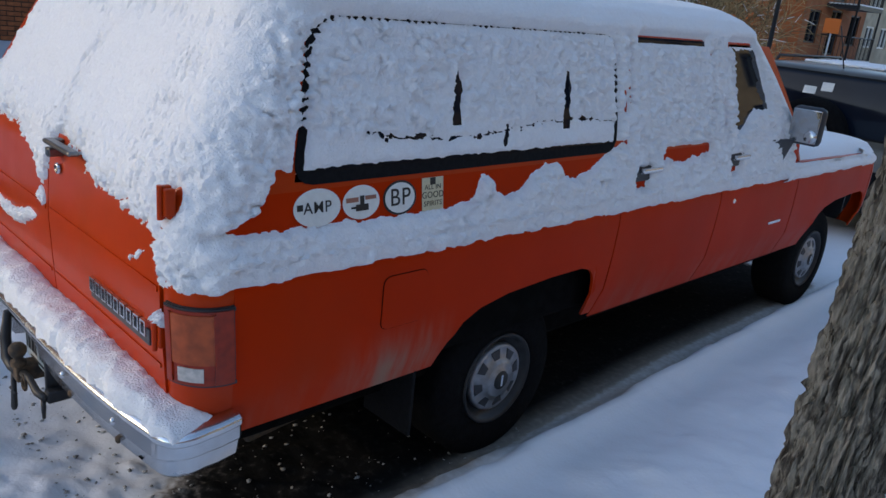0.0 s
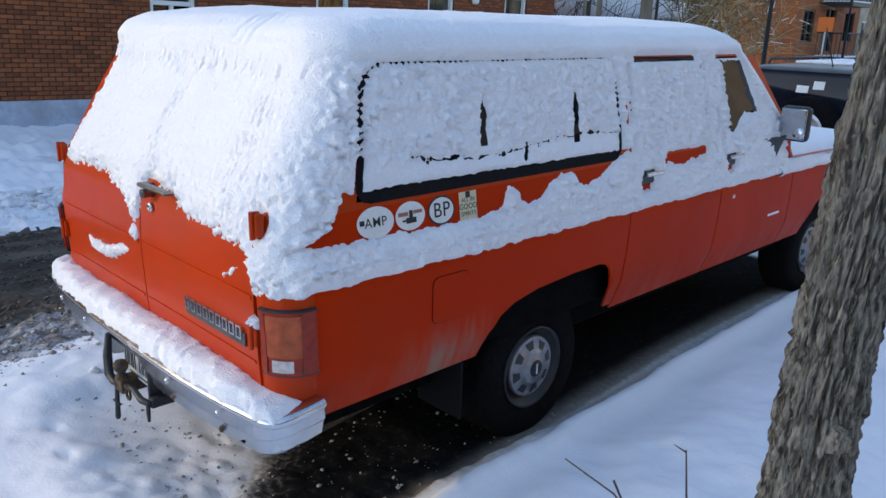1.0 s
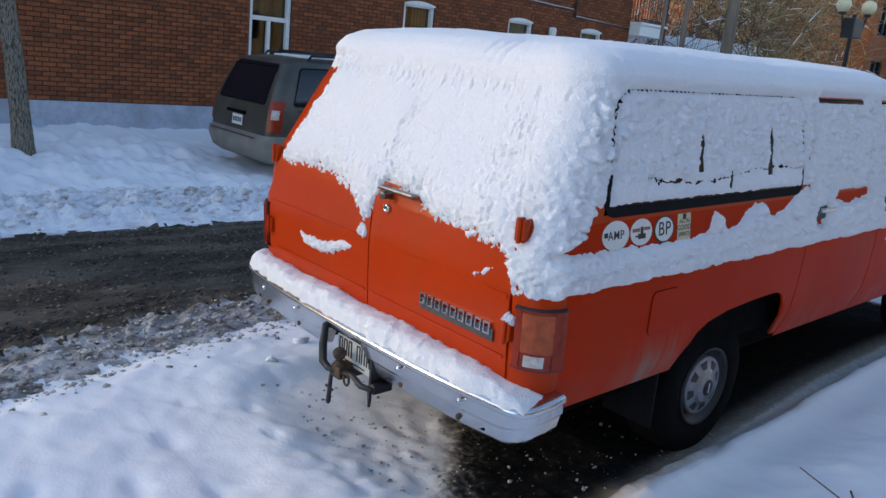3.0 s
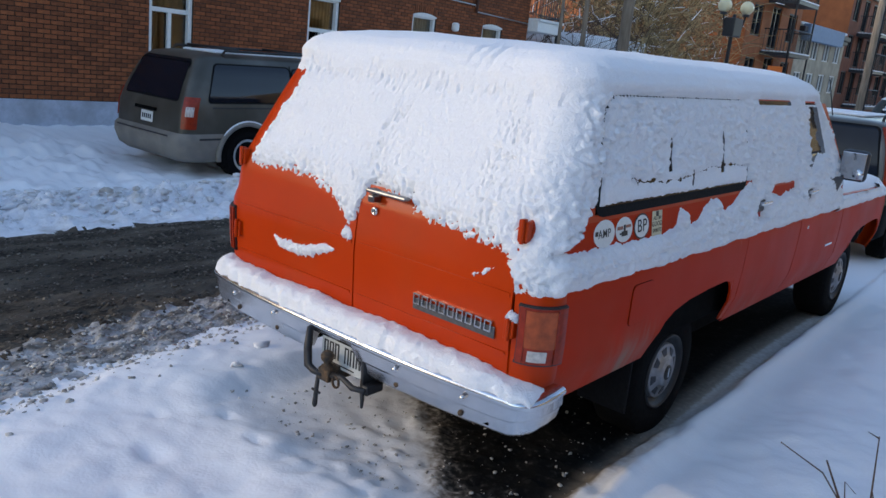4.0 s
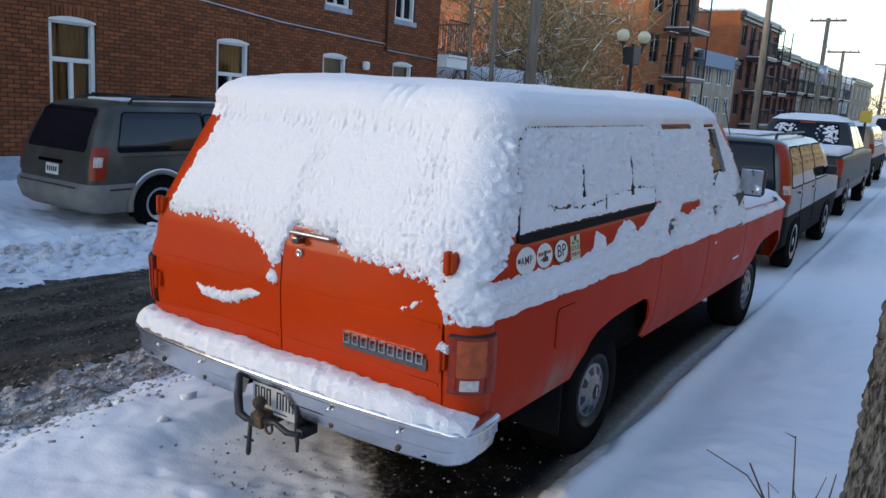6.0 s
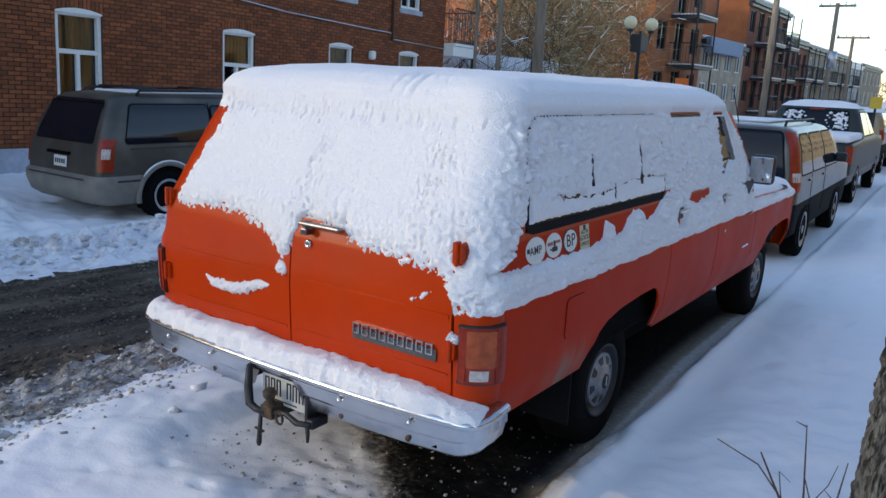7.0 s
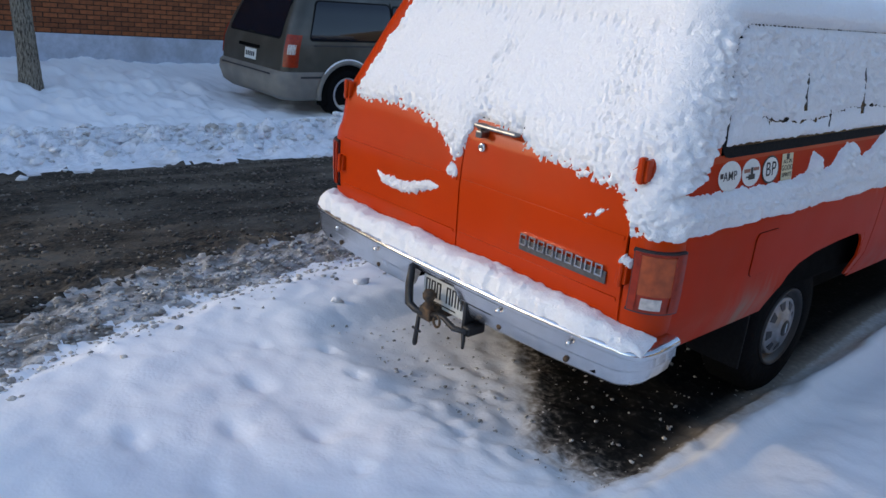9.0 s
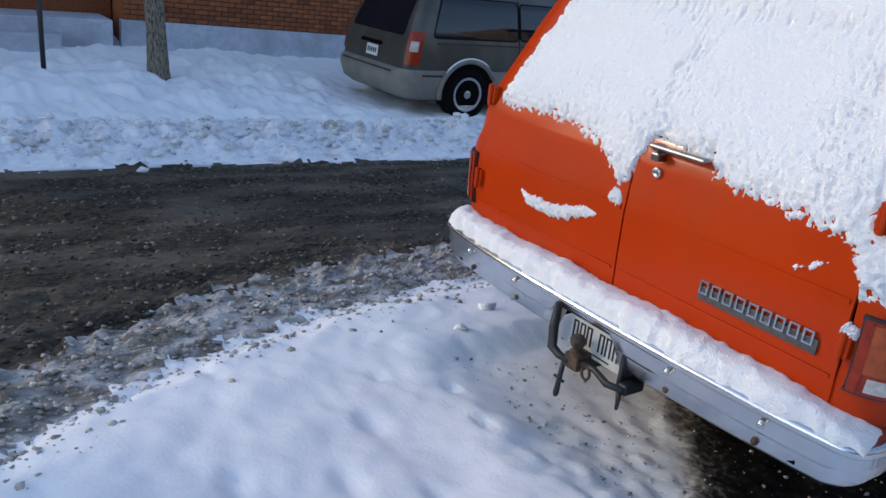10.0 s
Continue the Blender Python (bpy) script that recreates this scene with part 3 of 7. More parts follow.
def wheel(x, y, z, sign, radius=0.36, width=0.24, hub=True, parent=None, name="wheel"):
    tyre_part = lathe(name, [(-width, 0.20), (-width, radius - 0.03), (-width + 0.03, radius), (-0.03, radius), (-0.005, radius - 0.025), (0, radius - 0.07), (0.004, radius - 0.10), (0.0, 0.205), (-0.03, 0.19), (-0.06, 0.0)], (x, y, z), TYRE, parent, "x", 48, sign)
    lathe("wheel_rim", [(-0.04, 0.20), (0.006, 0.203), (0.010, 0.196), (-0.008, 0.185), (-0.03, 0.17), (-0.05, 0.0)], (x, y, z), DULL_STEEL if not hub else IRON, tyre_part, "x", 40, sign)
    if hub:
        cap = lathe("hub_cap", [(-0.030, 0.152), (-0.010, 0.150), (-0.004, 0.142), (-0.008, 0.130), (0.004, 0.088), (0.014, 0.080), (0.019, 0.072), (0.017, 0.052), (0.021, 0.048), (0.023, 0.0)], (x, y, z), HUBCAP, tyre_part, "x", 48, sign, "steel hub cap with dark slots")
        for k in range(8):
            a = 6.2832 * (k + 0.25) / 8
            bm = bmesh.new()
            pts = [bm.verts.new((x + sign * (0.0035 if r < 0.11 else -0.0045), y + r * math.cos(a + da), z + r * math.sin(a + da))) for r, da in ((0.094, -0.17), (0.133, -0.20), (0.133, 0.20), (0.094, 0.17))]
            back = [bm.verts.new((v.co.x - sign * 0.01, v.co.y, v.co.z)) for v in pts]
            bm.faces.new(pts)
            for i in range(4):
                bm.faces.new((pts[i], back[i], back[(i + 1) % 4], pts[(i + 1) % 4]))
            part("hub_slot", bm, DARK_TRIM, cap)
        lathe("hub_emblem", [(0.022, 0.042), (0.025, 0.040), (0.026, 0.0)], (x, y, z), INK, cap, "x", 24, sign)
        box("emblem_bar", (x + sign * 0.025, x + sign * 0.0285, y - 0.006, y + 0.006, z - 0.026, z + 0.026), CHROME, cap)
    return tyre_part


for y in (1.41, 4.66):
    wheel(0.880, y, 0.350, 1, parent=truck)
    wheel(-0.880, y, 0.350, -1, parent=truck, hub=False)
# mud flap behind the rear wheel
bm = bmesh.new()
bm_box(bm, 0.70, 0.96, 0.84, 0.855, 0.31, 0.60, 0.004)
part("mud_flap", bm, RUBBER, truck)
lathe("axle", [(-0.7, 0.05), (0.7, 0.05)], (0, 1.37, 0.34), BLACK, truck, "x", 12)
tube("exhaust_pipe", [(0.55, 2.4, 0.36), (0.6, 1.9, 0.35), (0.62, 0.8, 0.36), (0.66, 0.35, 0.34)], 0.03, RUST, truck)

# chrome rear bumper: swept section with a recessed middle for the plate
SECTION = [(0.070, 0.655), (0.020, 0.662), (0.004, 0.655), (0.0, 0.640), (0.007, 0.628), (0.012, 0.622), (0.010, 0.575), (0.016, 0.568), (0.020, 0.560), (0.030, 0.515), (0.040, 0.500), (0.075, 0.495)]


def bumper_line(n):
    """Points along the face and the inward direction, from the left tip round to the right tip."""
    pts = []
    for x in np.linspace(-0.93, 0.93, 41):
        pts.append((x, -0.165 + 0.05 * (abs(x) / 0.93) ** 3, 0.0, 1.0, 0.0))
    for a in np.linspace(0, 1, 9)[1:]:
        t = a * math.pi / 2
        pts.append((0.93 + 0.125 * math.sin(t), -0.115 + 0.125 - 0.125 * math.cos(t), -math.sin(t), math.cos(t), a))
    for y in (0.04, 0.07, 0.10):
        pts.append((1.055 + 0.005, y, -1.0, 0.0, 1.0 + (y - 0.01) * 4))
    left = [(-p[0], p[1], -p[2], p[3], p[4]) for p in pts[41:]][::-1]
    return left + pts


bumper = thing("rear_bumper", "", "")
bumper.parent = truck
for key in ("label", "category"):
    if key in bumper:
        del bumper[key]
verts, faces, lines = [], [], []
for x, y, nx, ny, bend in bumper_line(0):
    recess = 0.0
    if abs(x) < 0.175:
        recess = 1.0
    ring = []
    for d, z in SECTION:
        lift = 0.040 * min(1.3, max(0.0, bend - 0.5)) if z > 0.6 else 0.035 * min(1.5, bend)
        zz = z + lift
        if recess and z < 0.615:
            zz = 0.612 - (0.62 - z) * 0.05
        ring.append((x + nx * d, y + ny * d, zz))
    lines.append(ring)
inner = [[(p[0] + (0.0 if abs(p[0]) < 0.95 else -0.012 * (1 if p[0] > 0 else -1)), p[1] + 0.012, p[2] - (0.008 if k < 3 else 0)) for k, p in enumerate(ring)] for ring in lines]
vv, ff = slab(lines, inner)
link_mesh("bumper_face", vv, ff, CHROME, bumper, "dented chrome bumper face")
for xa, xb in ((-0.86, -0.2), (0.2, 0.86)):
    box("bumper_backing", (xa, xb, -0.10, 0.02, 0.52, 0.61), BLACK, bumper)
for s in (-1, 1):
    for x, z, y in ((0.405, 0.602, -0.166), (0.75, 0.602, -0.146), (0.40, 0.527, -0.142), (0.735, 0.527, -0.126)):
        lathe("bumper_bolt", [(0.0, 0.0125), (0.006, 0.011), (0.009, 0.006), (0.010, 0.0)], (s * x, y + 0.012, z), CHROME if z > 0.55 else RUST, bumper, "y", 14, -1)
# licence plate with plain bars
plate = box("licence_plate", (-0.088, 0.196, -0.118, -0.112, 0.462, 0.606), material("plate_white", (0.50, 0.51, 0.49), 0.5, spread=0.12, grain=0.02), bumper, 0.004, "dirty white plate with dark bars")
for x in (-0.070, -0.034, 0.002, 0.066, 0.102, 0.140):
    bm = bmesh.new()
    for q in ((x, x + 0.007, 0.500, 0.576), (x + 0.020, x + 0.027, 0.500, 0.576), (x + 0.007, x + 0.020, 0.569, 0.576)):
        bm_box(bm, q[0], q[1], -0.1205, -0.1175, q[2], q[3])
    part("plate_bar", bm, INK, plate)
box("plate_bar", (-0.03, 0.13, -0.1205, -0.1175, 0.477, 0.482), INK, plate)
box("plate_bracket", (-0.095, 0.20, -0.106, -0.06, 0.468, 0.60), BLACK, bumper)
# tow hitch
hitch = part("tow_hitch", (lambda b: (bm_box(b, -0.025, 0.045, -0.19, 0.3, 0.415, 0.475, 0.006), b)[-1])(bmesh.new()), RUST, truck, "rusty tow hitch with ball")
bm = bmesh.new()
bm_tube(bm, [(-0.125, -0.08, 0.63), (-0.125, -0.16, 0.615), (-0.118, -0.175, 0.53), (-0.105, -0.18, 0.452), (-0.06, -0.18, 0.437), (0.0, -0.18, 0.44)], [0.013, 0.017, 0.019, 0.019, 0.016, 0.013], 10)
part("hitch_bar", bm, IRON, hitch, "bent black iron bar", True)
lathe("tow_ball", [(0.0, 0.026), (0.016, 0.026), (0.018, 0.017), (0.03, 0.016), (0.036, 0.022), (0.05, 0.029), (0.066, 0.030), (0.080, 0.02), (0.085, 0.0)], (0.018, -0.175, 0.474), RUST, hitch, "z", 18)
bm = bmesh.new()
bm_tube(bm, [(-0.03, -0.18, 0.445), (-0.036, -0.182, 0.36), (-0.04, -0.184, 0.285), (-0.041, -0.184, 0.272)], [0.009, 0.010, 0.012, 0.008], 8)
bm_tube(bm, [(-0.062, -0.186, 0.352), (-0.012, -0.182, 0.346)], 0.006, 6)
part("jack_leg", bm, IRON, hitch, "", True)
bm = bmesh.new()
bm_tube(bm, [(0.085 + 0.020 * math.cos(a), -0.18, 0.435 + 0.026 * math.sin(a)) for a in np.linspace(0, 6.2832, 17)], 0.006, 6, False)
part("hitch_ring", bm, RUST, hitch, "", True)
bm = bmesh.new()
bm_tube(bm, [(0.03, -0.17, 0.45), (0.115, -0.17, 0.462), (0.18, -0.168, 0.438), (0.255, -0.165, 0.45)], [0.015, 0.012, 0.014, 0.012], 8)
bm_tube(bm, [(0.235, -0.165, 0.45), (0.247, -0.17, 0.41), (0.246, -0.17, 0.372)], [0.010, 0.009, 0.006], 6)
part("hitch_rod", bm, IRON, hitch, "", True)
bm = bmesh.new()
bm_box(bm, 0.205, 0.222, -0.15, -0.05, 0.44, 0.605, 0.005)
bm_box(bm, 0.222, 0.262, -0.16, -0.06, 0.425, 0.468, 0.008)
part("hitch_gusset", bm, IRON, hitch)

# stickers on the flank
def text_mesh(name, words, size, m, mat, parent):
    cu = bpy.data.curves.new(name, "FONT")
    cu.body, cu.size, cu.align_x, cu.align_y, cu.extrude = words, size, "CENTER", "CENTER", 0.0004
    cu.offset = size * 0.002
    cu.space_character = 1.08
    tmp = bpy.data.objects.new("words", cu)
    scene.collection.objects.link(tmp)
    me = bpy.data.meshes.new_from_object(tmp.evaluated_get(bpy.context.evaluated_depsgraph_get()))
    bpy.data.objects.remove(tmp)
    me.materials.clear()
    me.materials.append(mat)
    ob = new(name, me)
    ob.parent = parent
    ob.matrix_parent_inverse = Matrix()
    ob.matrix_basis = m
    return ob


def flank(y, z, off):
    v = TRUCK.v_of(z)
    p = TRUCK.at("R", y, v)
    tilt = math.degrees(math.atan2(0.968 - 0.958, 0.07))
    return pose(p[0] + off, y, z, 90 - tilt, 0, 90)


def oval(name, y, z, ry, rz, off, mat, parent, label=""):
    bm = bmesh.new()
    ring = [bm.verts.new((ry * math.cos(a), rz * math.sin(a), 0)) for a in np.linspace(0, 6.2832, 33)[:-1]]
    back = [bm.verts.new((v.co.x, v.co.y, -0.0012)) for v in ring]
    bm.faces.new(ring)
    for k in range(32):
        bm.faces.new((ring[k], back[k], back[(k + 1) % 32], ring[(k + 1) % 32]))
    ob = part(name, bm, mat, parent, label)
    ob.matrix_basis = flank(y, z, off)
    return ob


s = oval("oval_sticker", 0.383, 1.238, 0.082, 0.056, 0.003, WHITE, truck, "white oval sticker with black letters, partly torn")
text_mesh("letters", "AMP", 0.048, pose(0.0, 0, 0.0008), INK, s)
box("torn_letter", (-0.070, -0.050, -0.004, 0.014, 0.0, 0.0012), INK, s)
s = oval("oval_sticker", 0.543, 1.238, 0.070, 0.052, 0.003, WHITE, truck, "white oval sticker with a dark emblem")
bm = bmesh.new()
bm_box(bm, -0.022, 0.026, -0.026, -0.006, 0.0006, 0.0016)
bm_box(bm, -0.006, 0.010, -0.006, 0.020, 0.0006, 0.0016)
bm_box(bm, -0.040, -0.022, -0.018, -0.012, 0.0006, 0.0016)
part("emblem", bm, INK, s)
box("faded_print", (-0.058, -0.012, 0.002, 0.016, 0.0006, 0.0014), material("faded_red_print", (0.35, 0.14, 0.09), 0.6), s)
box("faded_print", (0.014, 0.056, 0.006, 0.018, 0.0006, 0.0014), bpy.data.materials["faded_red_print"], s)
s = oval("oval_sticker", 0.697, 1.236, 0.069, 0.055, 0.0025, INK, truck, "black-rimmed white oval sticker with two letters")
w = oval("oval_field", 0, 0, 0.061, 0.048, 0, WHITE, s)
w.matrix_basis = pose(0, 0, 0.0012)
text_mesh("letters", "BP", 0.078, pose(0, 0, 0.0018), INK, s)
s = box("square_sticker", (-0.047, 0.047, -0.054, 0.054, -0.001, 0.0005), CREAM, truck, 0, "cream sticker with black lettering")
s.matrix_basis = flank(0.838, 1.235, 0.003)
for words, yy, size in (("ALL IN", 0.022, 0.023), ("GOOD", -0.004, 0.030), ("SPIRITS", -0.032, 0.024)):
    text_mesh("letters", words, size, pose(0, yy, 0.001), INK, s)
box("bottle_print", (-0.012, 0.012, 0.030, 0.053, 0.0003, 0.0012), INK, s)


# ---- snow on the wagon ----
def ramp_line(x, pts):
    a, b = zip(*pts)
    return np.interp(x, a, b)


def snow_sheet(name, cols, vs, cover, label, front=3.80):
    """A blanket on the wagon's skin. cols: kind and share along it; cover(p, kinds, corner) gives depth in metres, below zero where bare."""
    kinds = np.array([c[0] for c in cols])
    share = np.array([c[1] for c in cols])
    grid, turn = [], []
    for v in vs:
        z, w, yr, yf, r = TRUCK.row(v)
        p = np.zeros((len(cols), 3))
        p[:, 2] = z
        for side, sgn in (("R", 1), ("L", -1)):
            q = kinds == side
            p[q, 0], p[q, 1] = sgn * w, yr + r + share[q] * (min(yf, front) - yr - 2 * r)
        q = kinds == "B"
        p[q, 0], p[q, 1] = share[q] * (w - r), yr
        for side, sgn in (("C", 1), ("D", -1)):
            q = kinds == side
            t = share[q] * math.pi / 2
            p[q, 0], p[q, 1] = sgn * (w - r + r * np.cos(t)), yr + r - r * np.sin(t)
        q = kinds == "F"
        p[q, 0], p[q, 1] = share[q] * (w - r), yf
        for side, sgn in (("f", 1), ("g", -1)):
            q = kinds == side
            t = share[q] * math.pi / 2
            p[q, 0], p[q, 1] = sgn * (w - r + r * np.cos(t)), yf - r + r * np.sin(t)
        grid.append(p)
        turn.append(np.clip((p[:, 1] - yr) / r, 0, 1))
    grid = np.array(grid)
    nn = np.cross(np.gradient(grid, axis=1), np.gradient(grid, axis=0))
    nn /= np.linalg.norm(nn, axis=2, keepdims=True) + 1e-12
    mid = grid - np.array((0.0, 1.6, 1.0))
    nn[(nn * mid).sum(2) < 0] *= -1
    base, normals = grid.reshape(-1, 3), nn.reshape(-1, 3)
    d = cover(base, np.tile(kinds, len(vs)), np.array(turn).ravel())
    out = base + normals * d[:, None]
    ni = len(cols)
    keep = (d > -0.0035).reshape(len(vs), ni)
    jj, ii = np.nonzero(keep[:-1, :-1] | keep[1:, :-1] | keep[:-1, 1:] | keep[1:, 1:])
    quads = np.stack([jj * ni + ii, jj * ni + ii + 1, (jj + 1) * ni + ii + 1, (jj + 1) * ni + ii], 1)
    used, inv = np.unique(quads, return_inverse=True)
    return tagged(link_mesh(name, out[used].tolist(), inv.reshape(-1, 4).tolist(), SNOW), label, "snow", kind="stuff")


def lift(m, depth, width):
    return np.where(m > 0, depth * (1 - np.exp(-np.maximum(m, 0) / width)), np.maximum(m * 0.5, -0.006))


def side_cover(p, kinds):
    y, z = p[:, 1], p[:, 2]
    n1 = fbm(p, 0.05, 3, 3)
    n2 = fbm(p, 0.022, 2, 9)
    wy, wz = (y + 0.012 * n1) * 0.60, z + 0.008 * n2
    lump = 0.60 * puffs(wy, wz, 0.030, 31) + 0.40 * puffs(wy + 0.5, wz, 0.0165, 33) - 0.35
    m = z - 1.052 + 0.006 * n1                                             # lower edge on the flank's crease
    top = ramp_line(y, [(0.0, 1.19), (0.10, 1.205), (0.3, 1.185), (0.40, 1.185), (0.55, 1.175), (0.75, 1.178), (0.95, 1.19), (1.03, 1.20), (1.07, 1.275), (1.11, 1.265), (1.15, 1.20), (1.28, 1.195), (1.34, 1.25), (1.42, 1.29),
                        (1.50, 1.28), (1.54, 1.225), (1.62, 1.225), (1.72, 1.25), (1.80, 1.29), (1.90, 1.33), (2.0, 1.36)])
    hi = ramp_line(y, [(0.0, 1.17), (0.10, 1.205), (0.18, 1.225), (0.22, 1.30), (0.25, 1.36), (0.28, 1.352), (0.3, 1.348), (2.0, 1.348)])
    bare = np.minimum(z - top, hi - z) + np.where(z < 1.30, 0.014, 0.002) * n1 + 0.004 * n2   # red band with the stickers
    m = np.where(y < 1.95, np.minimum(m, -bare), m)
    band2 = np.minimum.reduce([z - (1.235 + 0.02 * n1), 1.302 - z, y - 2.27, 2.70 - y])
    m = np.minimum(m, -band2 + 0.004 * n1)
    # the large side window: dotted gaps along its rounded seal
    back, ahead, over = y - (0.318 + (z - 1.34) * 0.165), 1.876 - (z - 1.34) * 0.02 - y, 1.766 - z
    near = np.minimum(back, ahead)
    rad = np.where(back < ahead, 0.11, 0.06)
    inside = np.where((near < rad) & (over < rad), rad - np.hypot(rad - near, rad - over), np.minimum(near, over))
    along = np.where(over < near, y, z)
    dots = np.clip(0.55 + 0.9 * np.sin(along * 6.2832 / 0.029 + 2.5 * n1) + 0.8 * n2, 0, 1)
    width = np.where(over < near, 0.0065 * dots * np.clip(0.45 - 0.35 * (y - 0.5) + 1.4 * n1, 0, 1) - 0.001,
                     np.where(back < ahead, np.where(z < 1.46, 0.017 + 0.003 * n2, (0.016 - 0.014 * (z - 1.46)) * dots), np.where(z < 1.47, 0.014, 0.012 * dots * (z < 1.66))))
    m = np.minimum(m, np.where(z > 1.345, np.abs(inside) - width, 1))
    for ya, za, zb, w in ((0.945, 1.455, 1.625, 0.014), (1.535, 1.42, 1.62, 0.016), (1.19, 1.37, 1.44, 0.007), (1.965, 1.33, 1.40, 0.010)):
        streak = np.maximum(np.abs(y - ya - 0.06 * (z - za) - 0.003 * np.sin(z * 45)) - w * np.clip((zb - z) / 0.05, 0.25, 1) - 0.006 * n2, np.maximum(za - z, z - zb))
        m = np.minimum(m, streak)
    crust = np.maximum(np.abs(z - 1.432 - 0.010 * n1 - 0.02 * np.sin(y * 5)) - 0.009 * np.clip(3.0 * (n2 - 0.2), 0, 1) + 0.003, np.where((y > 0.55) & (y < 1.84), -1, 1))   # broken ledge where the lower snow slid
    m = np.minimum(m, crust)
    m = np.minimum(m, np.maximum(np.abs(y - 2.32) - 0.29, np.abs(z - 1.768) - 0.021))    # bare strips over the door windows
    m = np.minimum(m, np.maximum(np.abs(y - 3.03) - 0.20, np.abs(z - 1.766) - 0.020))
    ya, yb = 2.955 - (z - 1.31) * 0.14, 3.42 - (z - 1.31) * 0.62                               # wiped front window
    clear = np.minimum.reduce([y - ya, yb - y, z - (1.33 + 0.09 * np.clip((y - 3.02) / 0.12, 0, 1.2)), 1.75 - z]) + 0.012 * n1
    m = np.minimum(m, -clear)
    for ya, za, zb in ((1.945, 1.46, 1.56), (2.80, 1.38, 1.50)):                                # rust-red glimpses on the posts
        m = np.minimum(m, np.maximum(np.abs(y - ya) - 0.017, np.maximum(za - z, z - zb)) - 0.006 * n1)
    for ya, za, zb in ((1.985, 1.50, 1.76), (2.70, 1.45, 1.74), (2.90, 1.42, 1.74)):             # dotted gaps round the door windows
        m = np.minimum(m, np.maximum(np.abs(y - ya + 0.10 * (z - za)) - 0.011 * np.clip(0.2 + 2.0 * n2 + np.sin(z * 190), 0, 1), np.maximum(za - z, z - zb)))
    for yh in (2.06, 2.93):                                                                    # under the handles
        m = np.minimum(m, np.maximum(np.abs(y - yh - 0.03) - 0.05, np.maximum(1.135 - z, z - 1.225)) - 0.006 * n1)
    post = np.minimum.reduce([y - (3.50 - (z - 1.45) * 1.05), z - 1.42, 1.70 - z, (3.56 - (z - 1.45) * 1.05) - y])
    m = np.minimum(m, -post + 0.012 * n1)
    ledge = np.exp(-((z - 1.12) / 0.06) ** 2)
    pane = np.clip(inside / 0.012, 0, 1) * (z > 1.33)
    door_pane = ((y > 2.02) & (y < 2.68) & (z > 1.33) & (z < 1.755)) * 1.0
    depth = 0.026 + 0.014 * ledge + 0.025 * np.clip((z - 1.775) / 0.03, 0, 1) - 0.008 * np.maximum(pane, door_pane) + 0.006 * np.clip((1.42 - z) / 0.06, 0, 1) * pane
    d = lift(m, depth, 0.012)
    slid = pane * np.clip((1.44 - z) / 0.02, 0, 1)
    amount = (0.042 - 0.004 * pane) * np.clip(0.75 + 0.6 * n1, 0.3, 1.3) * (1 - 0.8 * slid) * np.clip((1.80 - z) / 0.07, 0.08, 1) * np.where(z < 1.18, 0.65, 1)
    full = np.maximum(d * (1 + 0.22 * n1) + amount * lump * np.clip(m / 0.015, 0, 1) + 0.004 * n2 * np.clip(m / 0.01, 0, 1) * (1 - slid), np.minimum(d, 0.006 + 0.006 * np.maximum(pane, door_pane)))
    return np.where(m > 0, full, d)


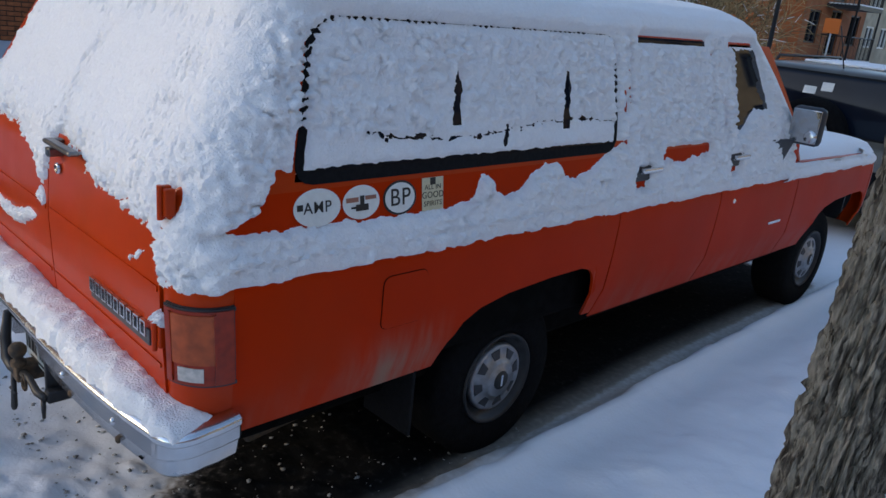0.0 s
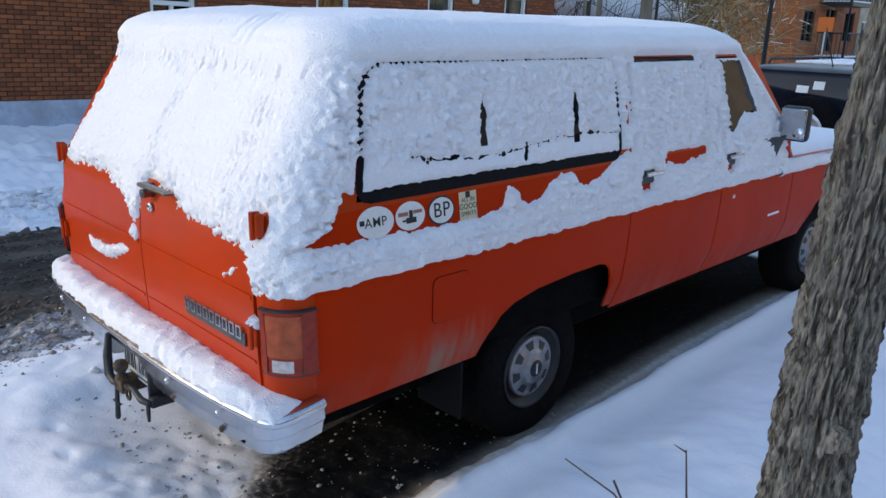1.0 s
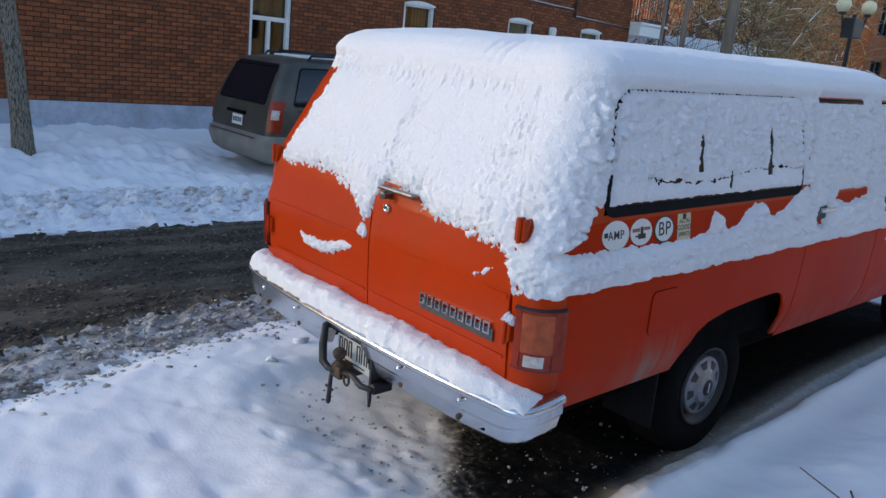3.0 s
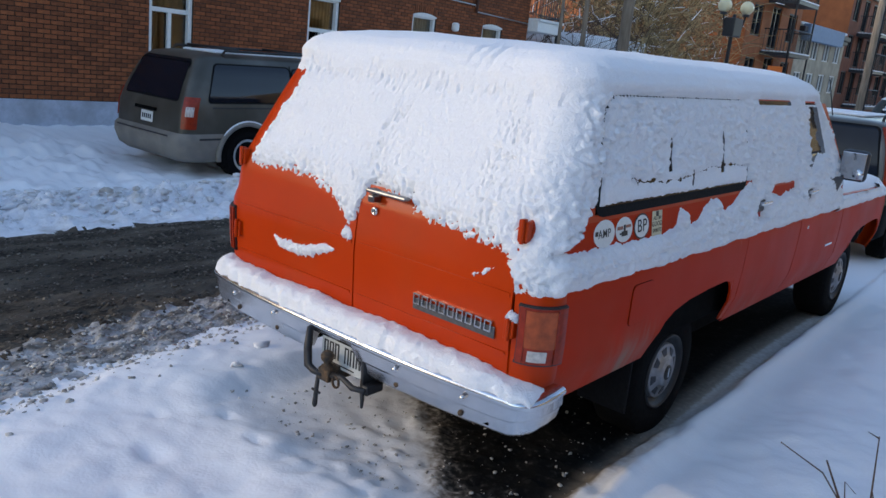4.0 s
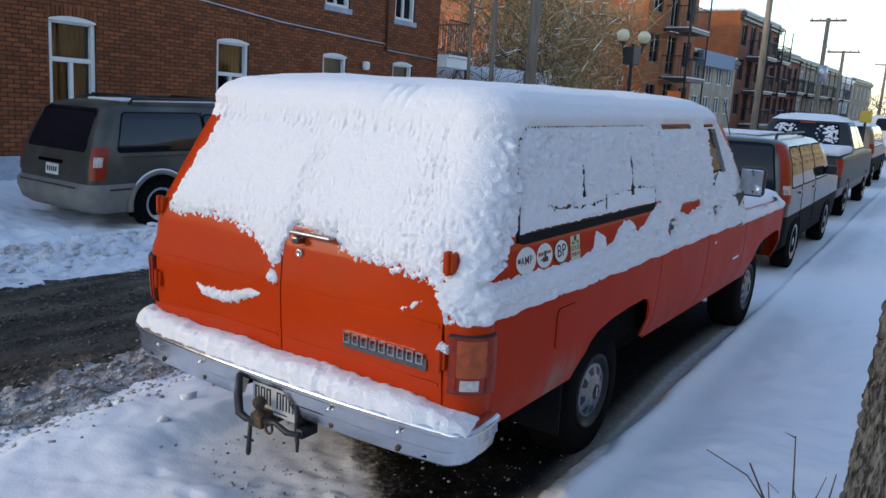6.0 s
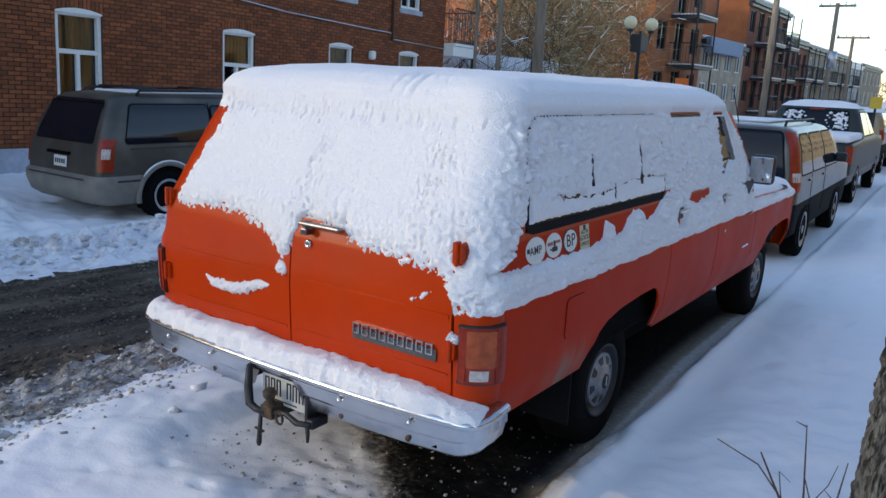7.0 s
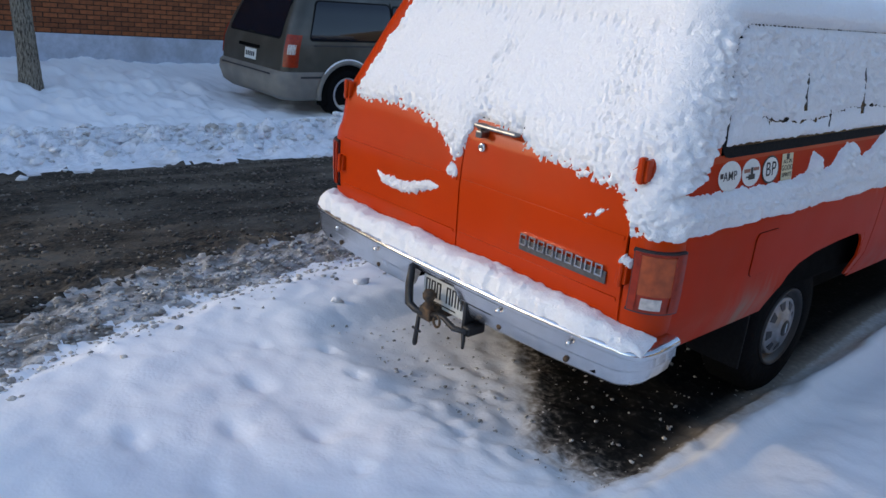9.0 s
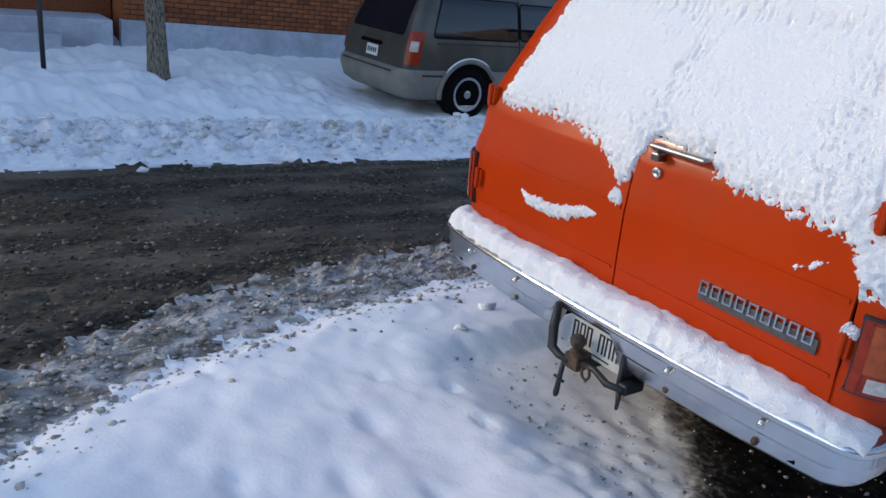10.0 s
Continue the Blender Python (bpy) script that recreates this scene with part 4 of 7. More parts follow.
def rear_cover(p, kinds):
    x, y, z = p[:, 0], p[:, 1], p[:, 2]
    n1 = fbm(p, 0.06, 3, 21)
    n2 = fbm(p, 0.011, 2, 25)
    edge = ramp_line(x, [(-1.0, 1.6), (-0.86, 1.34), (-0.83, 1.262), (-0.70, 1.247), (-0.58, 1.235), (-0.45, 1.25), (-0.30, 1.235), (-0.18, 1.195), (-0.10, 1.14), (-0.05, 1.105), (-0.015, 1.13), (0.02, 1.22), (0.05, 1.292),
                         (0.12, 1.292), (0.15, 1.25), (0.26, 1.255), (0.29, 1.292), (0.32, 1.225), (0.42, 1.205), (0.55, 1.20), (0.66, 1.185), (0.74, 1.18), (0.80, 1.16), (0.84, 1.10), (0.87, 1.045), (0.93, 1.055), (1.01, 1.05)])
    m = z - edge + 0.010 * n1 + 0.012 * n2
    m = np.where(m > 0, m + 0.075 * np.minimum(n2 + 0.20, 0) * np.exp(-np.maximum(m, 0) / 0.040), m)      # stippled fringe
    m = np.minimum(m, np.maximum(x + 0.815 - (z - 1.28) * 0.22 + 0.01 * n1, (z - 1.70) * 0.4))
    m = np.where(kinds == "D", np.minimum(m, (z - 1.72) * 0.4), m)
    m = np.minimum(m, np.sqrt((x - 0.868) ** 2 + ((z - 1.268) * 0.6) ** 2) - 0.027)
    fringe = np.exp(-np.maximum(m, 0) / 0.06)
    smooth = np.clip((z - 1.72) / 0.08, 0, 1)
    depth = 0.026 + 0.008 * np.exp(-((z - 1.33) / 0.05) ** 2) + 0.020 * smooth
    d = lift(m, depth, 0.042)
    comb = fbm(np.stack([x * 1.0, z * 0.25, y * 0.25], 1), 0.011, 2, 40) * np.exp(-((z - 1.725 - 0.02 * n1) / 0.035) ** 2)
    grains = puffs(x, z, 0.019, 77) - 0.45
    body = 0.0016 * fbm(p, 0.014, 2, 50) + 0.022 * grains * np.exp(-np.maximum(m, 0) / 0.10) * np.clip(m / 0.012, 0, 1) + 0.003 * fbm(p, 0.20, 2, 55)
    flecks = np.exp(-((x - 0.015 - 0.25 * (z - 1.5)) / 0.06) ** 2) * np.clip((1.66 - z) / 0.1, 0, 1) + np.exp(-((x - 0.66) / 0.07) ** 2) * np.clip((1.72 - z) / 0.08, 0, 1) + 0.22
    pits = -0.030 * np.clip(fbm(p * np.array((1, 0.6, 0.6)), 0.0105, 2, 58) - 0.34, 0, 0.35) * flecks
    seam = -0.012 * np.exp(-((x - 0.015 + 0.02 * np.sin(z * 30)) / 0.008) ** 2) * np.clip((1.70 - z) / 0.1, 0, 1) * np.clip(0.2 + n2, 0, 1)
    return np.where(m > 0, np.maximum(d + (0.008 * n2 + 0.004 * n1) * fringe * 0.5 + body + pits * (1 - smooth) - 0.012 * np.clip(comb, 0, 1) + seam, np.minimum(d, 0.004)), d)


def roof_cover(p, kinds):
    n = fbm(p, 0.35, 3, 61)
    x, y = p[:, 0], p[:, 1]
    grooves = sum(np.exp(-((x - gx) / 0.012) ** 2) * np.exp(-((y - 0.40) / 0.13) ** 2) for gx in (0.30, 0.42, 0.36)) * 0.012
    return 0.046 + 0.012 * np.clip((p[:, 2] - 1.80) / 0.06, 0, 1) + 0.007 * n + 0.0022 * fbm(p, 0.03, 2, 66) - grooves


def blanket(p, kinds, turn):
    z = p[:, 2]
    flank_d, rear_d, roof_d = side_cover(p, kinds), rear_cover(p, kinds), roof_cover(p, kinds)
    w = np.where(kinds == "R", 1.0, np.where(kinds == "C", turn * turn * (3 - 2 * turn), 0.0))
    low = np.where(kinds == "L", -0.02, np.where(np.isin(kinds, ["f", "F", "g"]), np.where(z > 1.30, 0.025, -0.02), w * flank_d + (1 - w) * rear_d))
    s = np.clip((z - 1.765) / 0.05, 0, 1)
    s = s * s * (3 - 2 * s)
    return low * (1 - s) + roof_d * s


rows_v = np.concatenate([[TRUCK.v_of(z) for z in np.arange(1.03, 1.80, 0.0058)], np.linspace(13, 15, 16), np.linspace(15, 18, 22)[1:]])
blanket_cols = [("g", f) for f in np.linspace(0, 1, 8)] + [("F", f) for f in np.linspace(-1, 1, 24)] + [("f", f) for f in np.linspace(1, 0, 8)] + [("R", f) for f in np.linspace(1, 0, 600)[1:]] + [("C", f) for f in np.linspace(0, 1, 32)[1:]] + [("B", f) for f in np.linspace(1, -1, 290)[1:]] + [("D", f) for f in np.linspace(1, 0, 14)[1:]] + [("L", f) for f in np.linspace(0, 1, 50)[1:]]
snow_sheet("snow_on_wagon", blanket_cols, rows_v, blanket, "deep fresh snow over roof, windows and flank of the wagon")


def wing_cover(p, kinds, turn):
    n1 = fbm(p, 0.05, 3, 71)
    m = p[:, 2] - 1.035 + 0.006 * n1
    return lift(m, 0.03, 0.012) * (1 + 0.3 * n1)


zs = [TRUCK.v_of(z) for z in np.linspace(1.02, 1.11, 12)]
snow_sheet("snow_on_wing", [("R", f) for f in np.linspace(0.70, 1, 90)] + [("f", f) for f in np.linspace(0, 1, 8)[1:]], zs, wing_cover, "clumpy snow along the front wing of the wagon", 9.0)
verts, faces = [], []
nx, ny = 40, 40
for j in range(ny + 1):
    for i in range(nx + 1):
        x, y = -0.95 + 1.92 * i / nx, 3.75 + 1.42 * j / ny
        e = min(1, min(i, nx - i) / 4, (ny - j) / 4)
        verts.append((x, y, 1.10 + 0.085 * math.sqrt(max(0, 1 - (1 - e) ** 2)) + 0.03 * (1 - (x / 0.96) ** 2) + 0.006 * noise.noise((x * 6, y * 6, 0)) + (0.0 if y > 3.9 else (3.9 - y) * 0.6)))
faces = [(j * (nx + 1) + i, j * (nx + 1) + i + 1, (j + 1) * (nx + 1) + i + 1, (j + 1) * (nx + 1) + i) for j in range(ny) for i in range(nx)]
tagged(link_mesh("snow_on_bonnet", verts, faces, SNOW), "smooth deep snow on the wagon bonnet", "snow", kind="stuff")

# snow lying on the bumper step
verts, faces = [], []
xs = np.linspace(-0.99, 1.03, 240)
nt = 22
pts = np.array([(x, 0, 0) for x in xs])
wob, fine = fbm(pts, 0.25, 3, 81), fbm(pts, 0.05, 2, 83)
for i, x in enumerate(xs):
    endt = min(1, (x + 0.99) / 0.06, (1.03 - x) / 0.10)
    endt = math.sqrt(max(0, 1 - (1 - max(0, endt)) ** 2))
    y0 = -0.155 + 0.05 * (abs(x) / 0.93) ** 3 + 0.008 * fine[i]
    y1 = -0.005 + (0.06 * max(0, abs(x) - 0.85) / 0.15)
    height = (0.088 + 0.014 * wob[i]) * endt * (1 - 0.55 * max(0, (x - 0.72) / 0.3)) + 0.003
    for k in range(nt + 1):
        a = math.pi * k / nt
        yy = (y0 + y1) / 2 - math.copysign(abs(math.cos(a)) ** 0.7, math.cos(a)) * (y1 - y0) / 2
        zz = 0.655 + height * math.sin(a) ** 0.55
        verts.append((x, yy, zz))
verts = np.array(verts)
verts += 0.0055 * np.stack([fbm(verts, 0.022, 2, 85), fbm(verts, 0.022, 2, 86), fbm(verts, 0.03, 2, 87)], 1)
faces = [(i * (nt + 1) + k, i * (nt + 1) + k + 1, (i + 1) * (nt + 1) + k + 1, (i + 1) * (nt + 1) + k) for i in range(len(xs) - 1) for k in range(nt)]
tagged(link_mesh("snow_on_bumper", verts, faces, SNOW), "rounded roll of snow along the chrome bumper", "snow", kind="stuff")


def snow_crust(name, spine, half, depth, label, seed, broken=0.0):
    """A small ragged patch of snow on the barn doors, along a line of (x, z)."""
    xs, zs = zip(*spine)
    verts, faces = [], []
    nu, nv = 130, 16
    for i in range(nu + 1):
        x = xs[0] + (xs[-1] - xs[0]) * i / nu
        zc = float(np.interp(x, xs, zs))
        e = math.sqrt(max(0.0, 1 - (2 * i / nu - 1) ** 4))
        for j in range(nv + 1):
            s = 2 * j / nv - 1
            up = 1 if s > 0 else -1
            h = half * (0.55 + 0.45 * e) * max(0.03, 1 + 0.5 * noise.noise((x * 30, seed, up)) + 0.75 * noise.noise((x * 130, seed + 4, up)))
            h *= min(1.0, max(0.0, 1 - broken * (0.5 + 1.6 * noise.noise((x * 75, seed, 0.3)))))
            z = zc + s * h * e
            v = TRUCK.v_of(z)
            d = depth * math.sqrt(max(0.0, 1 - s ** 2)) * e * (0.75 + 0.4 * noise.noise((x * 60, z * 60, seed)) + 0.45 * noise.noise((x * 170, z * 170, seed)))
            verts.append((x, float(TRUCK.row(v)[2]) - 0.005 - d, z))
    faces = [(i * (nv + 1) + j, i * (nv + 1) + j + 1, (i + 1) * (nv + 1) + j + 1, (i + 1) * (nv + 1) + j) for i in range(nu) for j in range(nv)]
    tagged(link_mesh(name, verts, faces, SNOW), label, "snow", kind="stuff")


snow_crust("snow_on_dent", [(-0.575, 0.935), (-0.52, 0.905), (-0.45, 0.905), (-0.36, 0.905), (-0.28, 0.925), (-0.2, 0.955), (-0.13, 0.965)], 0.026, 0.022, "crescent of snow caught in a dent", 1.0)
snow_crust("snow_on_seam", [(-0.085, 1.055), (-0.05, 1.06), (-0.02, 1.05)], 0.026, 0.02, "small lump of snow at the door seam", 3.0)
snow_crust("snow_speck", [(0.66, 1.06), (0.70, 1.075), (0.76, 1.11)], 0.012, 0.010, "specks of snow on the door", 5.0, 1.6)
snow_crust("snow_on_hinge", [(0.85, 0.945), (0.87, 0.955), (0.90, 0.95)], 0.022, 0.035, "lump of snow on a hinge", 7.0)

# ---- ground: one sheet, split by its surface ----
def steps(stops):
    out = [stops[0][0]]
    for (a, _), (b, size) in zip(stops, stops[1:]):
        n = max(1, int(round((b - a) / size)))
        out += list(np.linspace(a, b, n + 1)[1:])
    return np.array(out)


XS = steps([(-1500, 0), (-300, 400), (-60, 60), (-14, 6), (-9.5, 0.35), (-6.8, 0.09), (-4.2, 0.05), (-2.5, 0.045), (-1.0, 0.022), (2.6, 0.03), (4.0, 0.1), (12, 1.0), (60, 12), (300, 60), (1500, 400)])
YS = steps([(-1500, 0), (-300, 400), (-40, 30), (-8, 4), (-3.2, 0.25), (-2.0, 0.06), (2.6, 0.028), (6.5, 0.06), (14, 0.15), (40, 0.8), (120, 5), (400, 60), (2500, 500)])
GX, GY = np.meshgrid(XS, YS)
GP = np.stack([GX.ravel(), GY.ravel(), np.zeros(GX.size)], 1)


def soft(a, b, x):
    t = np.clip((x - a) / (b - a), 0, 1)
    return t * t * (3 - 2 * t)


def kerb_x(y):
    return 1.075 - 0.033 * np.maximum(y, 0)


def near_edge(y):
    """Where the snow behind the wagon ends at the carriageway."""
    return np.interp(y, [-6, -3, -1.95, -1.3, -0.35, 0.45, 2, 6, 60], [2.0, 0.2, -0.88, -1.30, -1.55, -1.66, -1.75, -1.85, -3.2])


def far_edge(y):
    return np.interp(y, [-10, -1.2, 0, 2.3, 6, 60], [-5.15, -4.95, -4.85, -4.60, -4.5, -4.9])


def ground_height(p):
    x, y = p[:, 0], p[:, 1]
    base = np.interp(x, [-12, -6, -2, 50], [-0.06, -0.14, 0.0, 0.0])
    n_big, n_mid, n_small = fbm(p, 0.9, 3, 101), fbm(p, 0.22, 3, 105), fbm(p, 0.05, 3, 109)
    kx = kerb_x(y)
    ne, fe = near_edge(y) + 0.10 * n_mid, far_edge(y) + 0.12 * n_mid
    h = base.copy()
    # pavement snow beyond the kerb
    kw = kx + 0.02 * n_mid
    walk_up = soft(kw - 0.035, kw + 0.03, x) * 0.060 + soft(kx + 0.1, kx + 0.55, x) * 0.050
    ridge = 0.016 * np.exp(-((x - kw - 0.05) / 0.04) ** 2)
    h += (walk_up + ridge) * soft(-1.6, 0.4, y) + soft(kx, kx + 0.5, x) * (0.02 * n_big + 0.020 * n_mid + 0.007 * n_small)
    # trodden strip down the pavement
    h += soft(kx + 0.5, kx + 0.9, x) * 0.012 * fbm(p, 0.10, 2, 131) * soft(8, 1, y)
    # snow behind the wagon
    lot = soft(0.0, 0.25, x - ne) * soft(kx + 0.2, kx - 0.1, x)
    clear = soft(-0.35, 0.05, y) * soft(-0.98, -0.72, x) * soft(1.0, 0.9, x)       # sheltered patch below the wagon
    h += lot * (0.065 + 0.022 * n_big + 0.012 * n_mid) * (1 - 0.9 * clear) + lot * (0.005 + 0.009 * soft(-0.6, -0.2, y) * soft(1.5, 0.4, y) * soft(-0.4, 0.1, x)) * n_small
    # slush along the carriageway
    slush = np.exp(-((x - ne + 0.22) / 0.26) ** 2)
    h += slush * (0.018 + 0.030 * np.abs(n_small) + 0.012 * n_mid)
    tracks = np.exp(-((x - ne + 0.62) / 0.3) ** 2)
    h += tracks * 0.014 * n_small
    road = soft(0.0, 0.4, ne - x) * soft(0.0, 0.3, x - fe)
    ruts = fbm(p * np.array((1.0, 0.10, 1.0)), 0.11, 3, 117)
    h += road * (0.011 * n_small * (0.6 + 0.8 * np.clip(n_mid + 0.4, 0, 1)) + 0.014 * ruts)
    # ploughed bank on the far side
    bank = soft(0.0, 0.35, fe - x)
    h += bank * (0.06 + 0.018 * n_mid + 0.034 * n_small * soft(3.0, 0.3, fe - x))
    h += bank * 0.13 * np.exp(-((x - fe + 1.0) / 0.42) ** 2) * (0.8 + 0.5 * n_mid)
    lawn = soft(1.6, 3.2, fe - x)
    h += lawn * (0.10 + 0.05 * n_big + 0.025 * n_mid) * soft(3.4, 2.2, y) + soft(0.9, 1.6, fe - x) * 0.02 * n_mid + lawn * 0.05 * soft(3.0, 4.2, fe - x)
    for fx, fy, r in FOOTPRINTS:
        h -= 0.025 * np.exp(-(((x - fx) / r) ** 2 + ((y - fy) / (r * 0.6)) ** 2) ** 2)
    return h


FOOTPRINTS = [(-1.05, -1.19, 0.07), (-0.75, -0.55, 0.05), (-0.55, -0.30, 0.045), (-0.25, -0.35, 0.04), (-0.45, -0.75, 0.09), (-0.15, -1.0, 0.08), (0.15, -1.25, 0.09), (0.35, -0.75, 0.04), (-1.25, -1.5, 0.06), (0.05, -0.75, 0.07), (-0.3, -1.35, 0.08),
              (1.5, 2.9, 0.08), (1.75, 3.3, 0.08), (1.9, 2.4, 0.08), (2.1, 3.9, 0.09), (1.6, 4.6, 0.09), (1.95, 5.2, 0.09)]
GZ = ground_height(GP)
GP[:, 2] = GZ
nxg, nyg = len(XS), len(YS)
cell_x = ((XS[:-1] + XS[1:]) / 2)[None, :].repeat(nyg - 1, 0)
cell_y = ((YS[:-1] + YS[1:]) / 2)[:, None].repeat(nxg - 1, 1)
cell_n = 0.10 * fbm(np.stack([cell_x.ravel(), cell_y.ravel(), 0 * cell_x.ravel()], 1), 0.12, 3, 140).reshape(cell_x.shape)
is_road = (cell_x < near_edge(cell_y) - 0.55 + cell_n) & (cell_x > far_edge(cell_y) + cell_n * 0.6)
is_slush = (cell_x < near_edge(cell_y) + cell_n * 0.7) & ~is_road & (cell_x > far_edge(cell_y))
is_bank = (cell_x <= far_edge(cell_y) + cell_n * 0.6) & ~is_road & (cell_x > far_edge(cell_y) - 1.7 + cell_n)
# bare ground below the wagon, with the wagon's shade put into the mask
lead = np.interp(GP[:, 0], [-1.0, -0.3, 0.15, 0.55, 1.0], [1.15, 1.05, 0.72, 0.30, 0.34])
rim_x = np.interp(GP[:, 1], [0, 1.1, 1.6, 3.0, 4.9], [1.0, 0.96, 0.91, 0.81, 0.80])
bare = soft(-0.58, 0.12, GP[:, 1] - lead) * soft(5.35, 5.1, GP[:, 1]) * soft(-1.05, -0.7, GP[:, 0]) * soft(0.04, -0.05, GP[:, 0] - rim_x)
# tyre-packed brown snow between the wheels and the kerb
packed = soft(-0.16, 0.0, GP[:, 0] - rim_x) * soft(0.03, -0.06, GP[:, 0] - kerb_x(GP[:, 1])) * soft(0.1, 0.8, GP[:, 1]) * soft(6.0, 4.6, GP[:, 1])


def sheet(name, mask, mat, label, category):
    jj, ii = np.nonzero(mask)
    quads = np.stack([jj * nxg + ii, jj * nxg + ii + 1, (jj + 1) * nxg + ii + 1, (jj + 1) * nxg + ii], 1)
    used, inv = np.unique(quads, return_inverse=True)
    me = bpy.data.meshes.new(name)
    me.from_pydata(GP[used].tolist(), [], inv.reshape(-1, 4).tolist())
    me.update()
    me.polygons.foreach_set("use_smooth", [True] * len(me.polygons))
    me.materials.append(mat)
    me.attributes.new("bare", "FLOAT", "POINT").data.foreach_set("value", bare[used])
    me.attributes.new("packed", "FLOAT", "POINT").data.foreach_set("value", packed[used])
    return tagged(new(name, me), label, category, kind="structure")


ASPHALT = material("wet_asphalt", (0.045, 0.037, 0.028), 0.92, spec=0.25, spread=0.85, grain=0.016, second=(0.135, 0.112, 0.086), second_size=0.30, second_at=0.55, second_soft=0.12, stretch=(1.0, 0.35, 1), bump=0.018, bump_size=0.022, rough_spread=0.2)
SLUSH = material("grey_slush", (0.17, 0.15, 0.125), 0.75, spread=0.5, grain=0.02, second=(0.56, 0.56, 0.56), second_size=0.085, second_at=0.53, second_soft=0.13, stretch=(1.0, 0.42, 1), bump=0.022, bump_size=0.024, rough_spread=0.2)
BANKSNOW = material("ploughed_snow", (0.82, 0.83, 0.86), 0.8, spread=0.08, grain=0.05, second=(0.46, 0.42, 0.38), second_size=0.18, second_at=0.64, second_soft=0.10, stretch=(1.0, 0.5, 1), bump=0.02, bump_size=0.04)
GROUND_SNOW = material("ground_snow", (0.84, 0.855, 0.88), 0.8, spread=0.02, grain=0.02, bump=0.002, bump_size=0.016, spec=0.08)
gn, gl = GROUND_SNOW.node_tree.nodes, GROUND_SNOW.node_tree.links
shader = gn["Principled BSDF"]
attr = gn.new("ShaderNodeAttribute")
attr.attribute_name = "bare"
tex = gn.new("ShaderNodeTexNoise")
tex.inputs["Scale"].default_value, tex.inputs["Detail"].default_value = 30.0, 8.0
gl.new(gn["Texture Coordinate"].outputs["Object"], tex.inputs["Vector"])
def math_node(op, a, b):
    q = gn.new("ShaderNodeMath")
    q.operation = op
    for k, v in enumerate((a, b)):
        if isinstance(v, float):
            q.inputs[k].default_value = v
        else:
            gl.new(v, q.inputs[k])
    return q.outputs[0]


# bare ground ramps to near-black: the wagon's shade is painted in with it
grit_shade = math_node("MULTIPLY", attr.outputs["Fac"], math_node("ADD", math_node("MULTIPLY", tex.outputs["Fac"], 1.5), 0.22))
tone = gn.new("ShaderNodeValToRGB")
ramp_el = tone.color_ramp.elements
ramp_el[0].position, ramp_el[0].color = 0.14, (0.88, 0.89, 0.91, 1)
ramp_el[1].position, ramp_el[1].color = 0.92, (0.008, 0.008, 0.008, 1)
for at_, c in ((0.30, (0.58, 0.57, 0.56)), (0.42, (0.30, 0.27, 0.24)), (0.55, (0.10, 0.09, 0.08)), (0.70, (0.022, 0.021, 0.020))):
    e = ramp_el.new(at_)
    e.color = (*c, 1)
gl.new(grit_shade, tone.inputs["Fac"])
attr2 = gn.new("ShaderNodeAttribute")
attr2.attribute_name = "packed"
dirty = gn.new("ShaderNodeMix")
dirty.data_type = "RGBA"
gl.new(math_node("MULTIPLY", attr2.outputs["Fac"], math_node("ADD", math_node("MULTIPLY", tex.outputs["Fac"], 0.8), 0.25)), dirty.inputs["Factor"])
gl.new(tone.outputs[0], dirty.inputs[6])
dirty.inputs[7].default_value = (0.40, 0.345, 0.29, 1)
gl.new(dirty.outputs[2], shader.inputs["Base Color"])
sheet("road", is_road, ASPHALT, "dark wet asphalt street streaked with dirty slush", "road")
sheet("slush_strip", is_slush, SLUSH, "grey-brown slush churned along the street edge", "slush")
sheet("snow_bank", is_bank, BANKSNOW, "low ploughed bank of dirty snow along the street", "snow bank")
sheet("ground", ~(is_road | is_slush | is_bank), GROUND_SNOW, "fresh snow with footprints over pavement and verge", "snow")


def scatter(name, n, place, size, mat, label, category, seed):
    """Small uneven lumps, joined."""
    rng = np.random.default_rng(seed)
    base = bmesh.new()
    bmesh.ops.create_icosphere(base, subdivisions=1, radius=1.0)
    bv = np.array([v.co[:] for v in base.verts])
    bf = [[v.index for v in f.verts] for f in base.faces]
    base.free()
    verts, faces = [], []
    c = place(rng, n)
    c = np.concatenate([c, np.zeros((len(c), 1))], 1)
    hz = ground_height(c)
    for k in range(len(c)):
        s = size[0] + (size[1] - size[0]) * rng.random() ** 3
        q = bv * (1 + 0.35 * rng.standard_normal((len(bv), 1))) * s * np.array((1, 1.2, 0.7))
        q = q + np.array((c[k, 0], c[k, 1], hz[k] + 0.2 * s))
        faces += [[i + len(verts) for i in f] for f in bf]
        verts += q.tolist()
    return tagged(link_mesh(name, verts, faces, mat, None, smooth=True), label, category, kind="stuff")


def along_edge(rng, n):
    y = rng.uniform(-2.2, 3.0, n)
    return np.stack([near_edge(y) - 0.15 + 0.20 * rng.standard_normal(n), y], 1)


def under_wagon(rng, n):
    return np.stack([rng.uniform(-0.8, 0.98, n), -0.12 + 1.9 * rng.random(n) ** 1.8], 1)


def far_bank(rng, n):
    y = rng.uniform(-1.5, 4.5, n)
    return np.stack([far_edge(y) - 0.9 + 0.35 * rng.standard_normal(n), y], 1)


def on_road(rng, n):
    y = rng.uniform(-2.2, 4.5, n)
    band = near_edge(y) - 0.55 - rng.choice([0.15, 0.55, 1.0, 1.45, 2.0, 2.5], n) + 0.17 * rng.standard_normal(n)      # windrows along the wheel tracks
    return np.stack([np.maximum(band, far_edge(y) + 0.1), y], 1)


